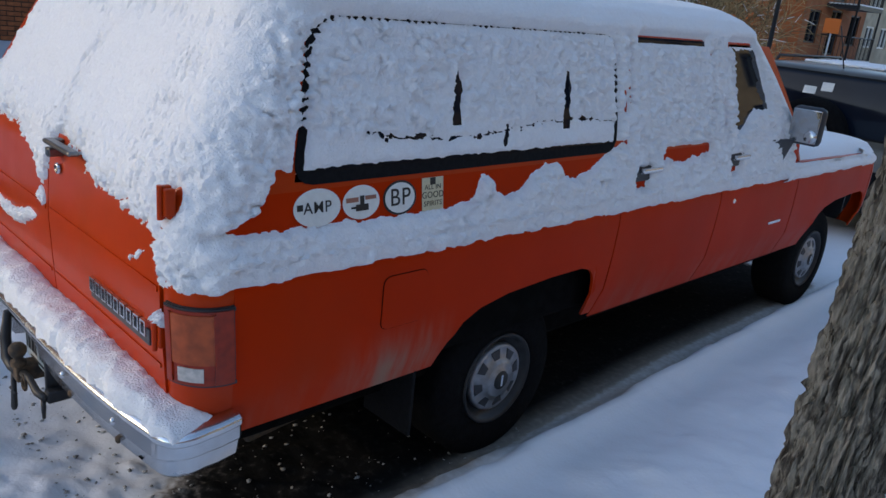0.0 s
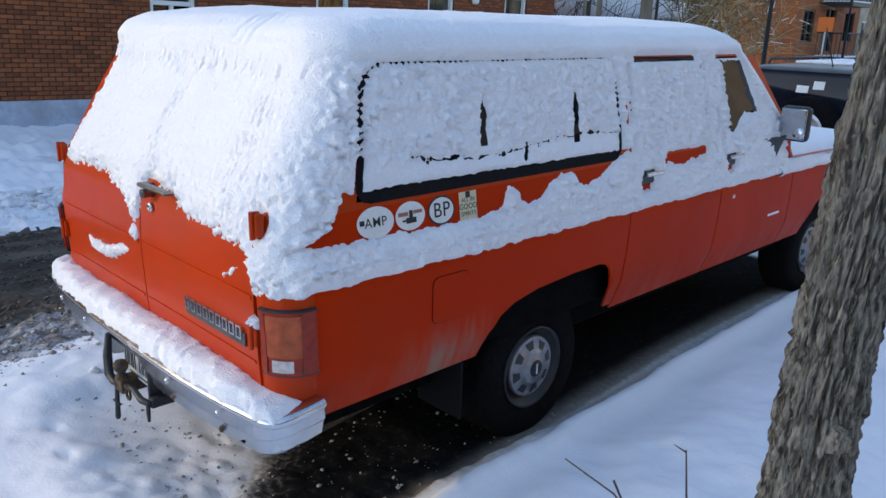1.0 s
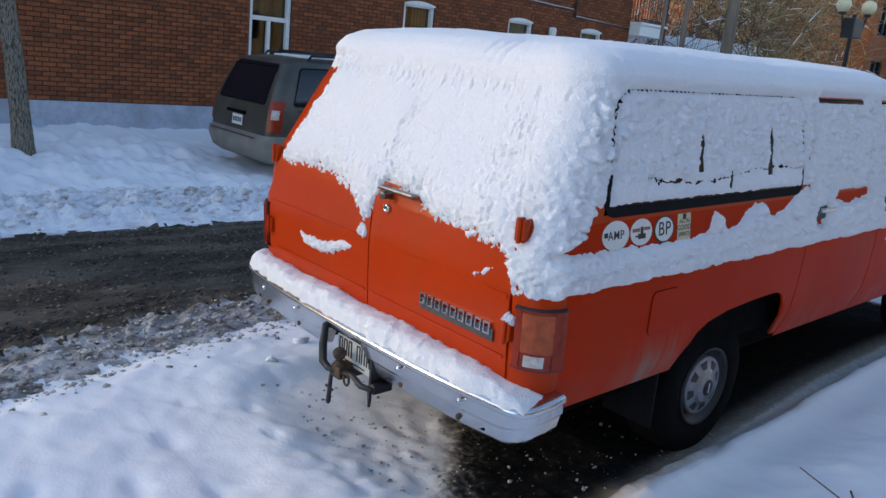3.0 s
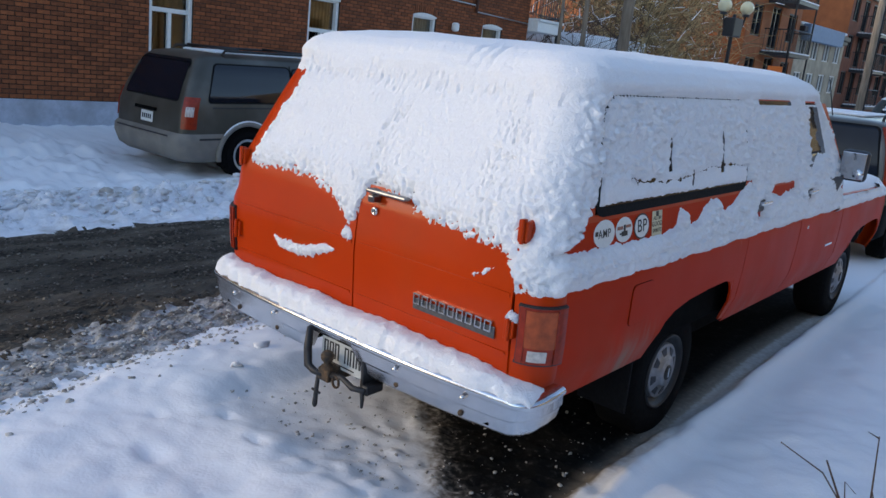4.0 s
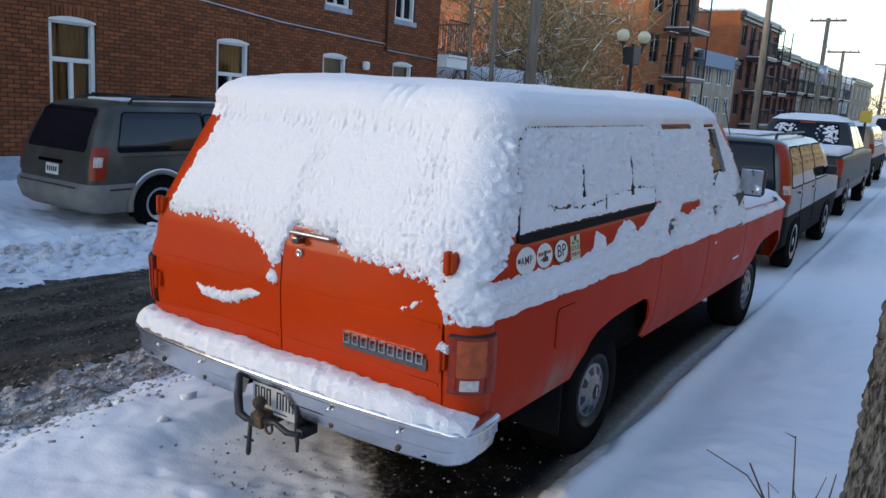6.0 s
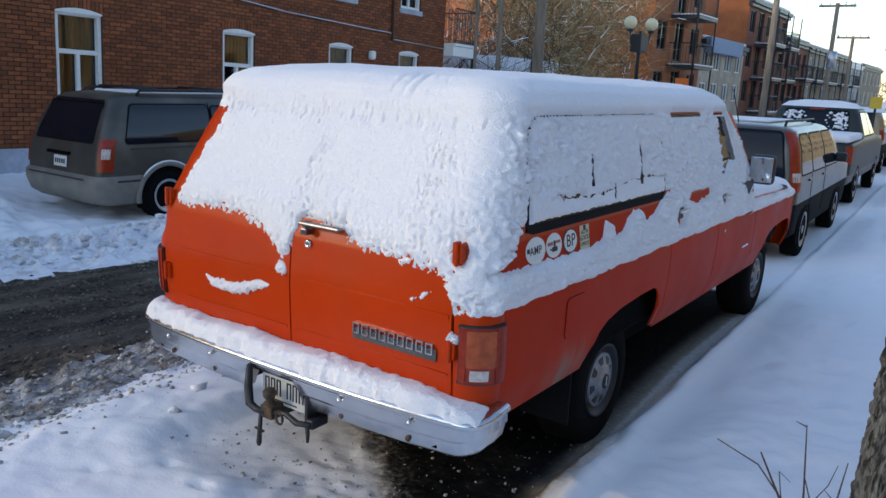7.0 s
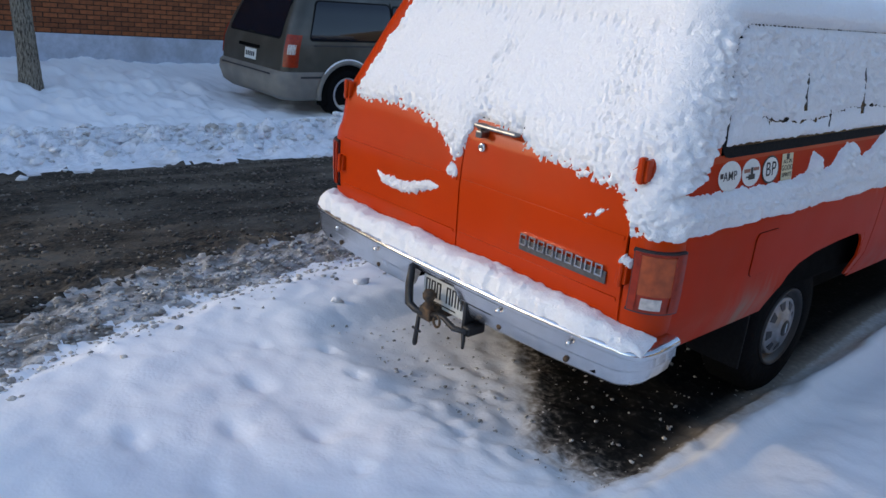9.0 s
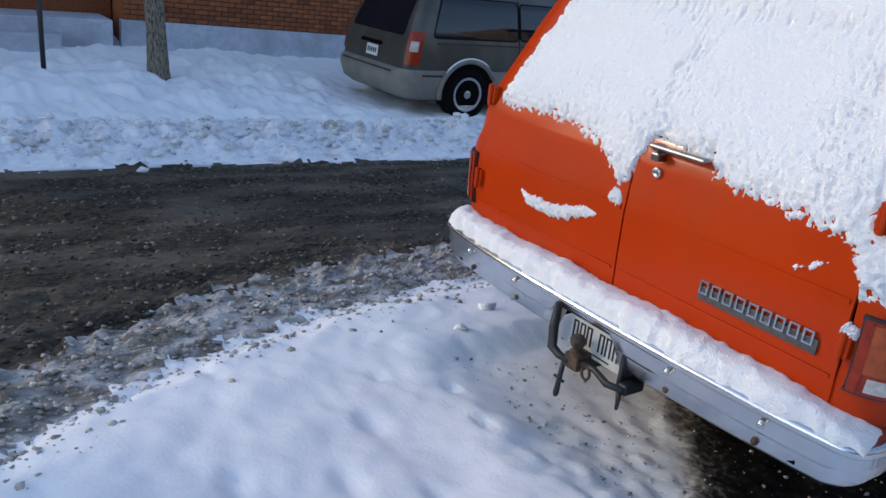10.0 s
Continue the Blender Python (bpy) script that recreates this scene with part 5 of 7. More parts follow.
ROAD_GRIT = material("road_grit", (0.11, 0.095, 0.078), 0.8, spread=0.3, grain=0.02, random_value=0.8)
SLUSH_DARK = material("brown_slush", (0.42, 0.40, 0.37), 0.75, spread=0.3, grain=0.02, random_value=0.5, bump=0.006, bump_size=0.02)
scatter("slush_lumps", 4200, along_edge, (0.003, 0.017), SLUSH_DARK, "crumbled lumps of frozen slush", "slush", 5)
scatter("ice_crumbs", 650, under_wagon, (0.002, 0.010), SLUSH_DARK, "icy crumbs on the ground below the wagon", "ice", 6)
scatter("bank_lumps", 1500, far_bank, (0.01, 0.055), SNOW_ROAD, "lumps of ploughed snow", "snow", 7)
scatter("road_crumbs", 9000, on_road, (0.003, 0.016), ROAD_GRIT, "crumbs of slush on the asphalt", "slush", 8)
scatter("snow_lumps", 2, lambda rng, n: np.array([(-0.99, 0.06), (-1.15, 0.32)]), (0.034, 0.038), SNOW, "two loose balls of snow", "snow", 9)

# ---- brick house across the street ----
LEVEL = -1.25           # the street climbs a little against the house's courses
WALL_Y0, WALL_Y1, WALL_TOP = 0.64, 16.35, 8.2
house = thing("brick_house", "red-brown brick house with white window frames and painted stone base", "house", pose(-11.0, 0, 0.11, LEVEL, 0, 0))
OPENINGS = [(4.92, 5.78, 0.85, 2.77), (8.47, 9.32, 0.95, 2.77), (11.63, 12.47, 1.55, 2.76), (14.32, 15.17, 1.55, 2.77),
            (4.9, 5.8, 3.85, 5.6), (8.5, 9.35, 3.85, 5.6), (11.65, 12.5, 3.92, 5.6), (14.3, 15.15, 3.92, 5.6)]


def pierced(y0, y1, z0, z1, holes, depth):
    """A wall face with holes and their reveals, in the plane x = 0."""
    ys = sorted({y0, y1, *[v for h in holes for v in h[:2]]})
    zs = sorted({z0, z1, *[v for h in holes for v in h[2:]]})
    verts, faces = [], []

    def quad(*p):
        faces.append(tuple(range(len(verts), len(verts) + 4)))
        verts.extend(p)

    for ya, yb in zip(ys, ys[1:]):
        for za, zb in zip(zs, zs[1:]):
            if not any(h[0] <= ya and yb <= h[1] and h[2] <= za and zb <= h[3] for h in holes):
                quad((0, ya, za), (0, yb, za), (0, yb, zb), (0, ya, zb))
    for a, b, c, d in holes:
        quad((0, a, c), (-depth, a, c), (-depth, a, d), (0, a, d))
        quad((0, b, c), (-depth, b, c), (-depth, b, d), (0, b, d))
        quad((0, a, c), (0, b, c), (-depth, b, c), (-depth, a, c))
        quad((0, a, d), (0, b, d), (-depth, b, d), (-depth, a, d))
    return verts, faces


SAGE = material("sage_curtain", (0.13, 0.14, 0.10), 0.9, spread=0.2, grain=0.1)
# orange put into a sheet behind the pane, as the sunlit terrace's reflection
PANE_REFLECTION = material("orange_reflection", (0.90, 0.40, 0.10), 0.8, spread=0.1, grain=0.1)
LINEN = material("linen_curtain", (0.55, 0.52, 0.44), 0.9, spread=0.12, grain=0.1)
front = link_mesh("wall", *pierced(WALL_Y0, WALL_Y1, 0.40, WALL_TOP, OPENINGS, 0.22), MORTAR, house, smooth=False)
box("side_wall", (-9.0, -0.02, WALL_Y1 - 0.25, WALL_Y1, 0.0, WALL_TOP), BRICK, house)
box("side_wall", (-9.0, -0.02, WALL_Y0, WALL_Y0 + 0.25, 0.0, WALL_TOP), BRICK, house)
box("rear_wall", (-9.0, -8.8, WALL_Y0, WALL_Y1, 0.0, WALL_TOP), BRICK, house)
box("roof", (-9.0, 0.10, WALL_Y0 - 0.05, WALL_Y1 + 0.05, WALL_TOP, WALL_TOP + 0.2), STONE, house)
# black sheet painted in for the shade of the rooms behind the glass
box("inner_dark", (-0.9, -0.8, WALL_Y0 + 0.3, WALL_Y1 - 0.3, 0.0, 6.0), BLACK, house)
box("foundation", (-0.1, 0.035, WALL_Y0 - 0.04, WALL_Y1 + 0.03, -0.5, 0.42), STONE, house, 0.01, "pale blue-grey painted stone base")
for a, b, c, d in OPENINGS:
    u = box("window", (-0.16, -0.13, a, b, c, d), GLASS_DARK if d > 3 else GLASS, house)
    u.visible_shadow = False
    bm = bmesh.new()
    t = 0.07
    n = 10
    for k in range(n):                               # segmental head
        y0, y1 = a + (b - a) * k / n, a + (b - a) * (k + 1) / n
        rise = [d + 0.002 + 0.062 * (1 - ((y - a) / (b - a) * 2 - 1) ** 2) for y in (y0, y1)]
        v = [bm.verts.new(q) for q in ((0.016, y0, d - 0.03), (0.016, y1, d - 0.03), (0.016, y1, rise[1]), (0.016, y0, rise[0]), (-0.05, y0, d - 0.03), (-0.05, y1, d - 0.03), (-0.05, y1, rise[1]), (-0.05, y0, rise[0]))]
        for q in ((0, 1, 2, 3), (3, 2, 6, 7), (0, 4, 5, 1)):
            bm.faces.new([v[i] for i in q])
    for q in ((a, a + t, c, d), (b - t, b, c, d), (a + t, b - t, d - t, d), (a + t, b - t, c, c + t)):
        bm_box(bm, -0.14, -0.03, *q, 0.006)
    if d < 3 and c < 1.2:
        m = d - 0.68
        bm_box(bm, -0.13, -0.05, a + t, b - t, m - 0.04, m + 0.04, 0.005)
        bm_box(bm, -0.13, -0.06, (a + b) / 2 - 0.035, (a + b) / 2 + 0.035, c + t, m - 0.04, 0.005)
    elif d > 3:
        bm_box(bm, -0.13, -0.06, (a + b) / 2 - 0.025, (a + b) / 2 + 0.025, c + t, d - t, 0.005)
    part("window_frame", bm, WOOD_WHITE, u, "white painted window frame")
    if d > 3:
        box("window_sill", (-0.15, 0.05, a - 0.06, b + 0.06, c - 0.13, c - 0.002), STONE, u, 0.008)
    if d < 3:
        # the orange sheet paints a reflection; the others are curtains
        curtain, low = (SAGE, d - 0.62) if a < 8 else (PANE_REFLECTION, d - 0.64) if a < 10 else (LINEN, c + 0.05)
        bm = bmesh.new()
        n = 36
        rowa = [bm.verts.new((-0.195 + 0.02 * math.sin(k * 1.4), a + 0.05 + (b - a - 0.1) * k / n, low)) for k in range(n + 1)]
        rowb = [bm.verts.new((-0.195 + 0.02 * math.sin(k * 1.4 + 0.3), a + 0.05 + (b - a - 0.1) * k / n, d - 0.02)) for k in range(n + 1)]
        for k in range(n):
            bm.faces.new((rowa[k], rowa[k + 1], rowb[k + 1], rowb[k]))
        bmesh.ops.solidify(bm, geom=bm.faces[:], thickness=0.006)
        part("curtain", bm, curtain, u, "", True)

# cable run, drain pipe, vent hood on the front
tube("cable", [(0.03, 3.2, 4.05), (0.03, 6.5, 3.62), (0.03, 10.2, 3.34), (0.03, 13.2, 3.25), (0.03, 13.9, 3.24), (0.03, 14.0, 3.08), (0.03, 16.3, 3.02)], 0.018, STEEL, house, 6)
tube("drain_pipe", [(0.05, 13.95, 3.05), (0.05, 13.95, WALL_TOP)], 0.035, material("brown_pipe", (0.10, 0.045, 0.03), 0.6, spread=0.2), house, 8)
bm = bmesh.new()
bm_box(bm, 0.0, 0.16, 13.05, 13.22, 2.50, 2.72, 0.05)
part("vent_hood", bm, WOOD_WHITE, house, "white vent hood", True)
# balcony on the far gable
balcony = part("balcony", (lambda b: (bm_box(b, -1.2, 0.35, WALL_Y1 + 0.01, WALL_Y1 + 1.2, 2.83, 3.12, 0.02), bm_box(b, -1.2, 0.40, WALL_Y1 + 0.01, WALL_Y1 + 1.25, 3.12, 3.19, 0.01), b)[-1])(bmesh.new()), WOOD_WHITE, house, "white timber balcony with black railing")
bm = bmesh.new()
for x in np.arange(-1.1, 0.36, 0.1):
    bm_tube(bm, [(x, WALL_Y1 + 1.18, 3.19), (x, WALL_Y1 + 1.18, 4.15)], 0.011, 5)
    bm_tube(bm, [(x, WALL_Y1 + 0.06, 3.19), (x, WALL_Y1 + 0.06, 4.15)], 0.011, 5)
for y in np.arange(WALL_Y1 + 0.08, WALL_Y1 + 1.2, 0.1):
    bm_tube(bm, [(0.33, y, 3.19), (0.33, y, 4.15)], 0.011, 5)
for z in (3.27, 4.15):
    bm_tube(bm, [(0.33, WALL_Y1 + 0.05, z), (0.33, WALL_Y1 + 1.18, z), (-1.1, WALL_Y1 + 1.18, z)], 0.02, 6)
bm_tube(bm, [(0.33, WALL_Y1 + 1.18, 0.0), (0.33, WALL_Y1 + 1.18, 5.5)], 0.04, 8)
part("railing", bm, IRON, balcony)
# stoop and set-back gable at the near end
setback = thing("house_annex", "set-back orange brick annex with a concrete stoop, extended unseen to block sun", "house", pose(-11.7, 0, 0, 0, 0, 0))
# wall carried on out of view to y -10.5, added to block the sun
box("wall", (-1.5, 0.0, -10.5, 0.62, -0.2, 9.5), BRICK, setback)
box("stoop", (0.02, 0.95, -1.6, 0.45, -0.2, 0.52), STONE, setback, 0.02, "grey concrete stoop")
box("stoop", (0.02, 1.3, -1.6, -0.3, -0.2, 0.33), STONE, setback, 0.02)
post = thing("fence_post", "slim black metal post standing in snow", "post", pose(-8.9, -0.75, 0))
tube("post", [(0, 0, -0.1), (0, 0, 1.3)], 0.03, IRON, post, 8)

# courses of brick on the front: the stretch nearest the camera singly, the rest joined
BL, BH, GAP_B = 0.205, 0.064, 0.011


def brick_box(y0, y1, z0, z1, x1):
    e = 0.003
    v = [(-0.006, y0, z0), (-0.006, y1, z0), (-0.006, y1, z1), (-0.006, y0, z1), (x1, y0 + e, z0 + e), (x1, y1 - e, z0 + e), (x1, y1 - e, z1 - e), (x1, y0 + e, z1 - e)]
    f = [(4, 5, 6, 7), (0, 1, 5, 4), (1, 2, 6, 5), (2, 3, 7, 6), (3, 0, 4, 7)]
    return v, f


rng = np.random.default_rng(11)
single = bpy.data.meshes.new("brick")
v, f = brick_box(0, BL, 0, BH, 0.010)
single.from_pydata(v, [], f)
single.materials.append(BRICK)
jv, jf, count = [], [], 0
course = 0
z = 0.43
while z + BH < 6.2:
    y = WALL_Y0 - (BL + GAP_B) * 0.5 * (course % 2)
    while y < WALL_Y1:
        a, b = max(y, WALL_Y0), min(y + BL, WALL_Y1)
        holes = [h for h in OPENINGS if h[2] < z + BH + 0.005 and h[3] + 0.20 > z and h[0] - 0.03 < b and h[1] + 0.03 > a]
        pieces = [(a, b)]
        for h in holes:
            grown = 0.03 if z > h[3] else 0.006
            pieces = [q for p in pieces for q in ((p[0], min(p[1], h[0] - grown)), (max(p[0], h[1] + grown), p[1])) if q[1] - q[0] > 0.025]
        for p in pieces:
            if p == (y, y + BL) and 1.9 < y < 4.6 and z < 2.0 and count < 290:
                ob = new("brick", single)
                ob.parent = front
                ob.location = (rng.normal(0, 0.0008), y, z)
                count += 1
            else:
                v, f = brick_box(p[0], p[1], z, z + BH, 0.010 + rng.normal(0, 0.0012))
                jf += [tuple(i + len(jv) for i in q) for q in f]
                jv += v
        y += BL + GAP_B
    z += BH + GAP_B
    course += 1
for a, b, c, d in OPENINGS:                         # upright arch course over each window
    n = int((b - a + 0.06) / 0.075)
    for k in range(n):
        y = a - 0.03 + k * (b - a + 0.06) / n
        bow = 0.066 * (1 - ((k + 0.5) / n * 2 - 1) ** 2)
        v, f = brick_box(y, y + (b - a + 0.06) / n - 0.01, d + 0.006 + bow, d + 0.185 + bow, 0.013)
        jf += [tuple(i + len(jv) for i in q) for q in f]
        jv += v
tagged(link_mesh("bricks", jv, jf, BRICK, front, smooth=False), kind="stuff")


# ---- buildings farther along the street ----
def brick_like(name, colour):
    m = material(name, colour, 0.85, spread=0.2, grain=0.5, second=tuple(c * 0.7 for c in colour), second_size=1.5, second_at=0.6, bump=0.01, bump_size=0.08)
    return m


TAN = brick_like("tan_brick", (0.30, 0.23, 0.15))
ORANGE = brick_like("orange_brick", (0.34, 0.105, 0.034))
BUFF = brick_like("buff_brick", (0.58, 0.41, 0.21))
BEIGER = brick_like("beige_render", (0.44, 0.37, 0.27))
BROWN = brick_like("brown_brick", (0.20, 0.062, 0.030))
GREYR = brick_like("grey_render", (0.36, 0.34, 0.31))
BLUE = material("blue_cladding", (0.16, 0.24, 0.36), 0.6, spread=0.1, grain=0.2)


def street_building(name, label, y0, y1, top, wall_mat, storeys, bays, depth=13.0, balconies=True, x=-11.0, bay_mat=None, first=0.9, side=1, lit_end_mat=None):
    b = thing(name, label, "building", pose(x, y0, 0, 0, 0, 0 if side > 0 else 180))
    length = y1 - y0
    if side < 0:
        b.matrix_world = pose(x, y1, 0, 0, 0, 180)
    holes = []
    h = (top - first - 0.5) / storeys
    w = length / bays
    for s in range(storeys):
        for k in range(bays):
            tall = 1.9 if (k % 2 == 1 and balconies) else 1.35
            c = first + s * h + (0.1 if tall > 1.5 else 0.55)
            a = k * w + w * 0.5 - min(0.6, w * 0.28)
            holes.append((a, a + 2 * min(0.6, w * 0.28), c, min(c + tall, first + (s + 1) * h - 0.15)))
    wall = link_mesh("wall", *pierced(0, length, -0.3, top, holes, 0.2), wall_mat, b, smooth=False)
    box("end_wall", (-depth, -0.01, 0.0, 0.3, -0.3, top), lit_end_mat or wall_mat, b)
    box("end_wall", (-depth, -0.01, length - 0.3, length, -0.3, top), wall_mat, b)
    box("back_wall", (-depth - 0.2, -depth, 0, length, -0.3, top), wall_mat, b)
    box("roof", (-depth - 0.2, 0.05, 0.0, length, top, top + 0.12), SNOW_ROAD, b)
    bm = bmesh.new()
    bm_box(bm, -0.1, 0.28, -0.05, length + 0.05, top - 0.35, top - 0.1, 0.03)
    bm_box(bm, -0.1, 0.16, -0.03, length + 0.03, top - 0.55, top - 0.36, 0.02)
    part("cornice", bm, WOOD_WHITE if wall_mat is GREYR else DARK_TRIM, b)
    for a, e, c, d in holes:
        u = box("window", (-0.15, -0.12, a, e, c, d), GLASS_DARK, b)
        bm = bmesh.new()
        for q in ((a, a + 0.07, c, d), (e - 0.07, e, c, d), (a + 0.07, e - 0.07, d - 0.07, d), (a + 0.07, e - 0.07, c, c + 0.07), ((a + e) / 2 - 0.03, (a + e) / 2 + 0.03, c + 0.07, d - 0.07)):
            bm_box(bm, -0.13, -0.05, *q)
        part("window_frame", bm, WOOD_WHITE if wall_mat in (GREYR, TAN, BEIGER) else DARK_TRIM, u)
    if balconies:
        for s in range(storeys):
            for k in range(1, bays, 2):
                z0 = first + s * h - 0.05
                ya, yb = k * w - 0.1 * w, (k + 1) * w + 0.1 * w
                slab_part = box("balcony", (0.01, 1.35, ya, yb, z0 - 0.16, z0), DARK_TRIM, b)
                box("balcony_snow", (0.05, 1.38, ya + 0.03, yb - 0.03, z0 + 0.002, z0 + 0.06), SNOW, slab_part, 0.02)
                bm = bmesh.new()
                for y in np.arange(ya, yb + 0.01, 0.16):
                    bm_tube(bm, [(1.32, y, z0), (1.32, y, z0 + 1.0)], 0.012, 4, False)
                for xx in np.arange(0.1, 1.3, 0.16):
                    for y in (ya + 0.02, yb - 0.02):
                        bm_tube(bm, [(xx, y, z0), (xx, y, z0 + 1.0)], 0.012, 4, False)
                bm_tube(bm, [(0.05, ya, z0 + 1.0), (1.32, ya, z0 + 1.0), (1.32, yb, z0 + 1.0), (0.05, yb, z0 + 1.0)], 0.025, 5)
                part("railing", bm, IRON, slab_part)
        for k in range(1, bays, 2):
            for y in (k * w - 0.1 * w, (k + 1) * w + 0.1 * w):
                tube("balcony_post", [(1.28, y, -0.2), (1.28, y, top - 0.6)], 0.045, IRON, b, 6)
    if bay_mat:
        box("bay_parapet", (0.01, 0.42, 0.4, length * 0.78, top - 0.75, top + 0.05), bay_mat, b, 0.02, "blue clad parapet")
    return b


street_building("apartment_house", "tall orange-brick apartment house with stacked balconies", 32.6, 39.6, 10.5, ORANGE, 4, 3, 15, True)
street_building("small_house", "low beige rendered house with blue parapet", 39.65, 48.0, 4.75, BEIGER, 2, 4, 10, False, bay_mat=BLUE)
# lighter orange end wall: orange brick with its sunlight put into the colour
street_building("row_house", "dark brown brick row house with black galleries", 48.05, 58.5, 7.7, BROWN, 3, 5, 14, True, lit_end_mat=ORANGE)
street_building("row_house", "brown brick row house with galleries", 58.55, 66.6, 6.1, BROWN, 2, 4, 12, True)
street_building("row_house", "tan brick row house with white frames", 66.65, 86.0, 6.0, TAN, 2, 6, 14, True)
street_building("row_house", "grey rendered row house", 86.1, 96.0, 5.6, GREYR, 2, 4, 12, False)
street_building("row_house", "tan brick corner house", 96.1, 113.0, 5.8, TAN, 2, 5, 12, False)
# out-of-view near-side terrace closes the street behind the pavement; buff brick adds warm bounce
street_building("terrace", "buff brick terrace facing the street, out of view", -2.0, 18.0, 7.5, BUFF, 3, 8, 9, False, x=12.0, side=-1)
street_building("terrace", "buff brick terrace facing the street, out of view", 18.2, 60.0, 8.0, BUFF, 3, 14, 9, False, x=9.5, side=-1)
street_building("terrace", "buff brick terrace facing the street, out of view", 60.2, 130.0, 8.0, BUFF, 3, 18, 9, False, x=9.5, side=-1)
street_building("terrace", "brown brick terrace facing the street, out of view", -24.0, -2.2, 7.0, BROWN, 3, 9, 9, False, x=13.0, side=-1)
# unseen terrace beyond the yard, behind the camera's shoulder, added to block the sun
street_building("terrace", "unseen dark brick terrace added beyond the yard to block sun", -46.0, SHADE_Y, 12.0, BROWN, 4, 12, 1.5, False, x=-11.0)
# snow-roofed shed and fence in the yard past the house
shed = thing("shed", "low shed roofed with deep snow", "shed", pose(-13.5, 19.6, 0))
box("wall", (-2.5, 2.2, 0, 4.0, -0.2, 2.15), GREYR, shed)
bm = bmesh.new()
bm_box(bm, -2.7, 2.5, -0.3, 4.3, 2.16, 2.75, 0.28)
part("roof_snow", bm, SNOW, shed, "", True)
fence = thing("mesh_fence", "wire mesh fence with a dark post", "fence", pose(-10.9, 17.8, 0))
bm = bmesh.new()
for k in range(24):
    bm_tube(bm, [(0, k * 0.12, 1.3), (0, k * 0.12 + 0.9, 2.75)], 0.006, 4, False)
    bm_tube(bm, [(0, k * 0.12 + 0.9, 1.3), (0, k * 0.12, 2.75)], 0.006, 4, False)
part("wire", bm, STEEL, fence)
tube("post", [(0, 0.0, -0.1), (0, 0.0, 2.85)], 0.05, IRON, fence)
tube("post", [(0, 3.7, -0.1), (0, 3.7, 2.85)], 0.05, IRON, fence)

# ---- parked vehicles ----
def vehicle(name, label, m, rows, paint, lower_mat, lower_rows, windows, lamps, wheels, snow_rows=None, plate_z=None, category="car", wheel_r=0.33):
    """rows as in Shell, in the vehicle's own frame: rear at y = 0, x across, ground at 0."""
    sh = Shell(rows)
    car = thing(name, label, category, m)
    n = len(rows)
    sh.loft("body", paint, car, np.arange(lower_rows, n))
    sh.loft("lower_body", lower_mat, car, np.arange(0, lower_rows + 1), top=False, bottom=True)
    for kind, a0b, a0t, a1b, a1t, z0, z1 in windows:
        seal = sh.panel("window_seal", kind, (a0b - 0.02, a0t - 0.02), (a1b + 0.02, a1t + 0.02), z0 - 0.02, z1 + 0.02, RUBBER, car, off=0.003, rad=0.06, thick=0.004, nz=6, na=6)
        sh.panel("window_pane", kind, (a0b, a0t), (a1b, a1t), z0, z1, GLASS_DARK if kind == "B" else CAR_GLASS, seal, off=0.006, rad=0.05, thick=0.004, nz=6, na=6)
    for kind, a0, a1, z0, z1, mat in lamps:
        sh.panel("tail_lamp", kind, (a0, a0), (a1, a1), z0, z1, mat, car, off=0.014, rad=0.02, thick=0.016, nz=8, na=6)
    for y in wheels:
        w = float(np.interp(0.5, sh.rows[:, 0], sh.rows[:, 1]))
        for s in (1, -1):
            bm = bmesh.new()
            pts = [bm.verts.new((s * (w + 0.006), y + (wheel_r + 0.09) * math.cos(a), wheel_r + (wheel_r + 0.07) * math.sin(a))) for a in np.linspace(-0.35, math.pi + 0.35, 25)]
            back = [bm.verts.new((s * (w - 0.1), v.co.y, v.co.z)) for v in pts]
            bm.faces.new(pts)
            for k in range(24):
                bm.faces.new((pts[k], back[k], back[k + 1], pts[k + 1]))
            part("wheel_arch", bm, BLACK, car)
            wh = lathe("wheel", [(-0.2, 0.2), (-0.2, wheel_r), (-0.02, wheel_r), (0, wheel_r - 0.03), (0.004, wheel_r - 0.09), (-0.01, wheel_r - 0.11), (-0.03, 0.0)], (s * (w + 0.012), y, wheel_r), TYRE, car, "x", 32, s)
            lathe("rim", [(0.0, wheel_r - 0.115), (0.0, wheel_r - 0.14), (-0.015, wheel_r - 0.16), (-0.01, 0.06), (0.0, 0.04), (0.0, 0.0)], (s * (w + 0.012), y, wheel_r), STEEL, wh, "x", 24, s)
    if plate_z:
        p = sh.panel("licence_plate", "B", (-0.15, -0.15), (0.15, 0.15), plate_z, plate_z + 0.14, WHITE, car, off=0.012, nz=2, na=2, thick=0.006)
        for k in range(5):
            sh.panel("plate_bar", "B", (-0.12 + k * 0.05, -0.12 + k * 0.05), (-0.09 + k * 0.05, -0.09 + k * 0.05), plate_z + 0.04, plate_z + 0.10, INK, p, off=0.0145, nz=1, na=1, thick=0.003)
    if snow_rows is not None:
        raised = [(z + dz, w + 0.012, a - 0.012, b + 0.012, r) for (z, w, a, b, r), dz in zip(rows[snow_rows:], np.linspace(0.0, 0.065, n - snow_rows) ** 0.7 * 0.45)]
        ss = Shell(raised)
        so = ss.loft("snow_on_car", SNOW, None, np.arange(len(raised)))
        so.matrix_world = m
        tagged(so, "thin layer of snow on a car roof", "snow", kind="stuff")
    return car, sh


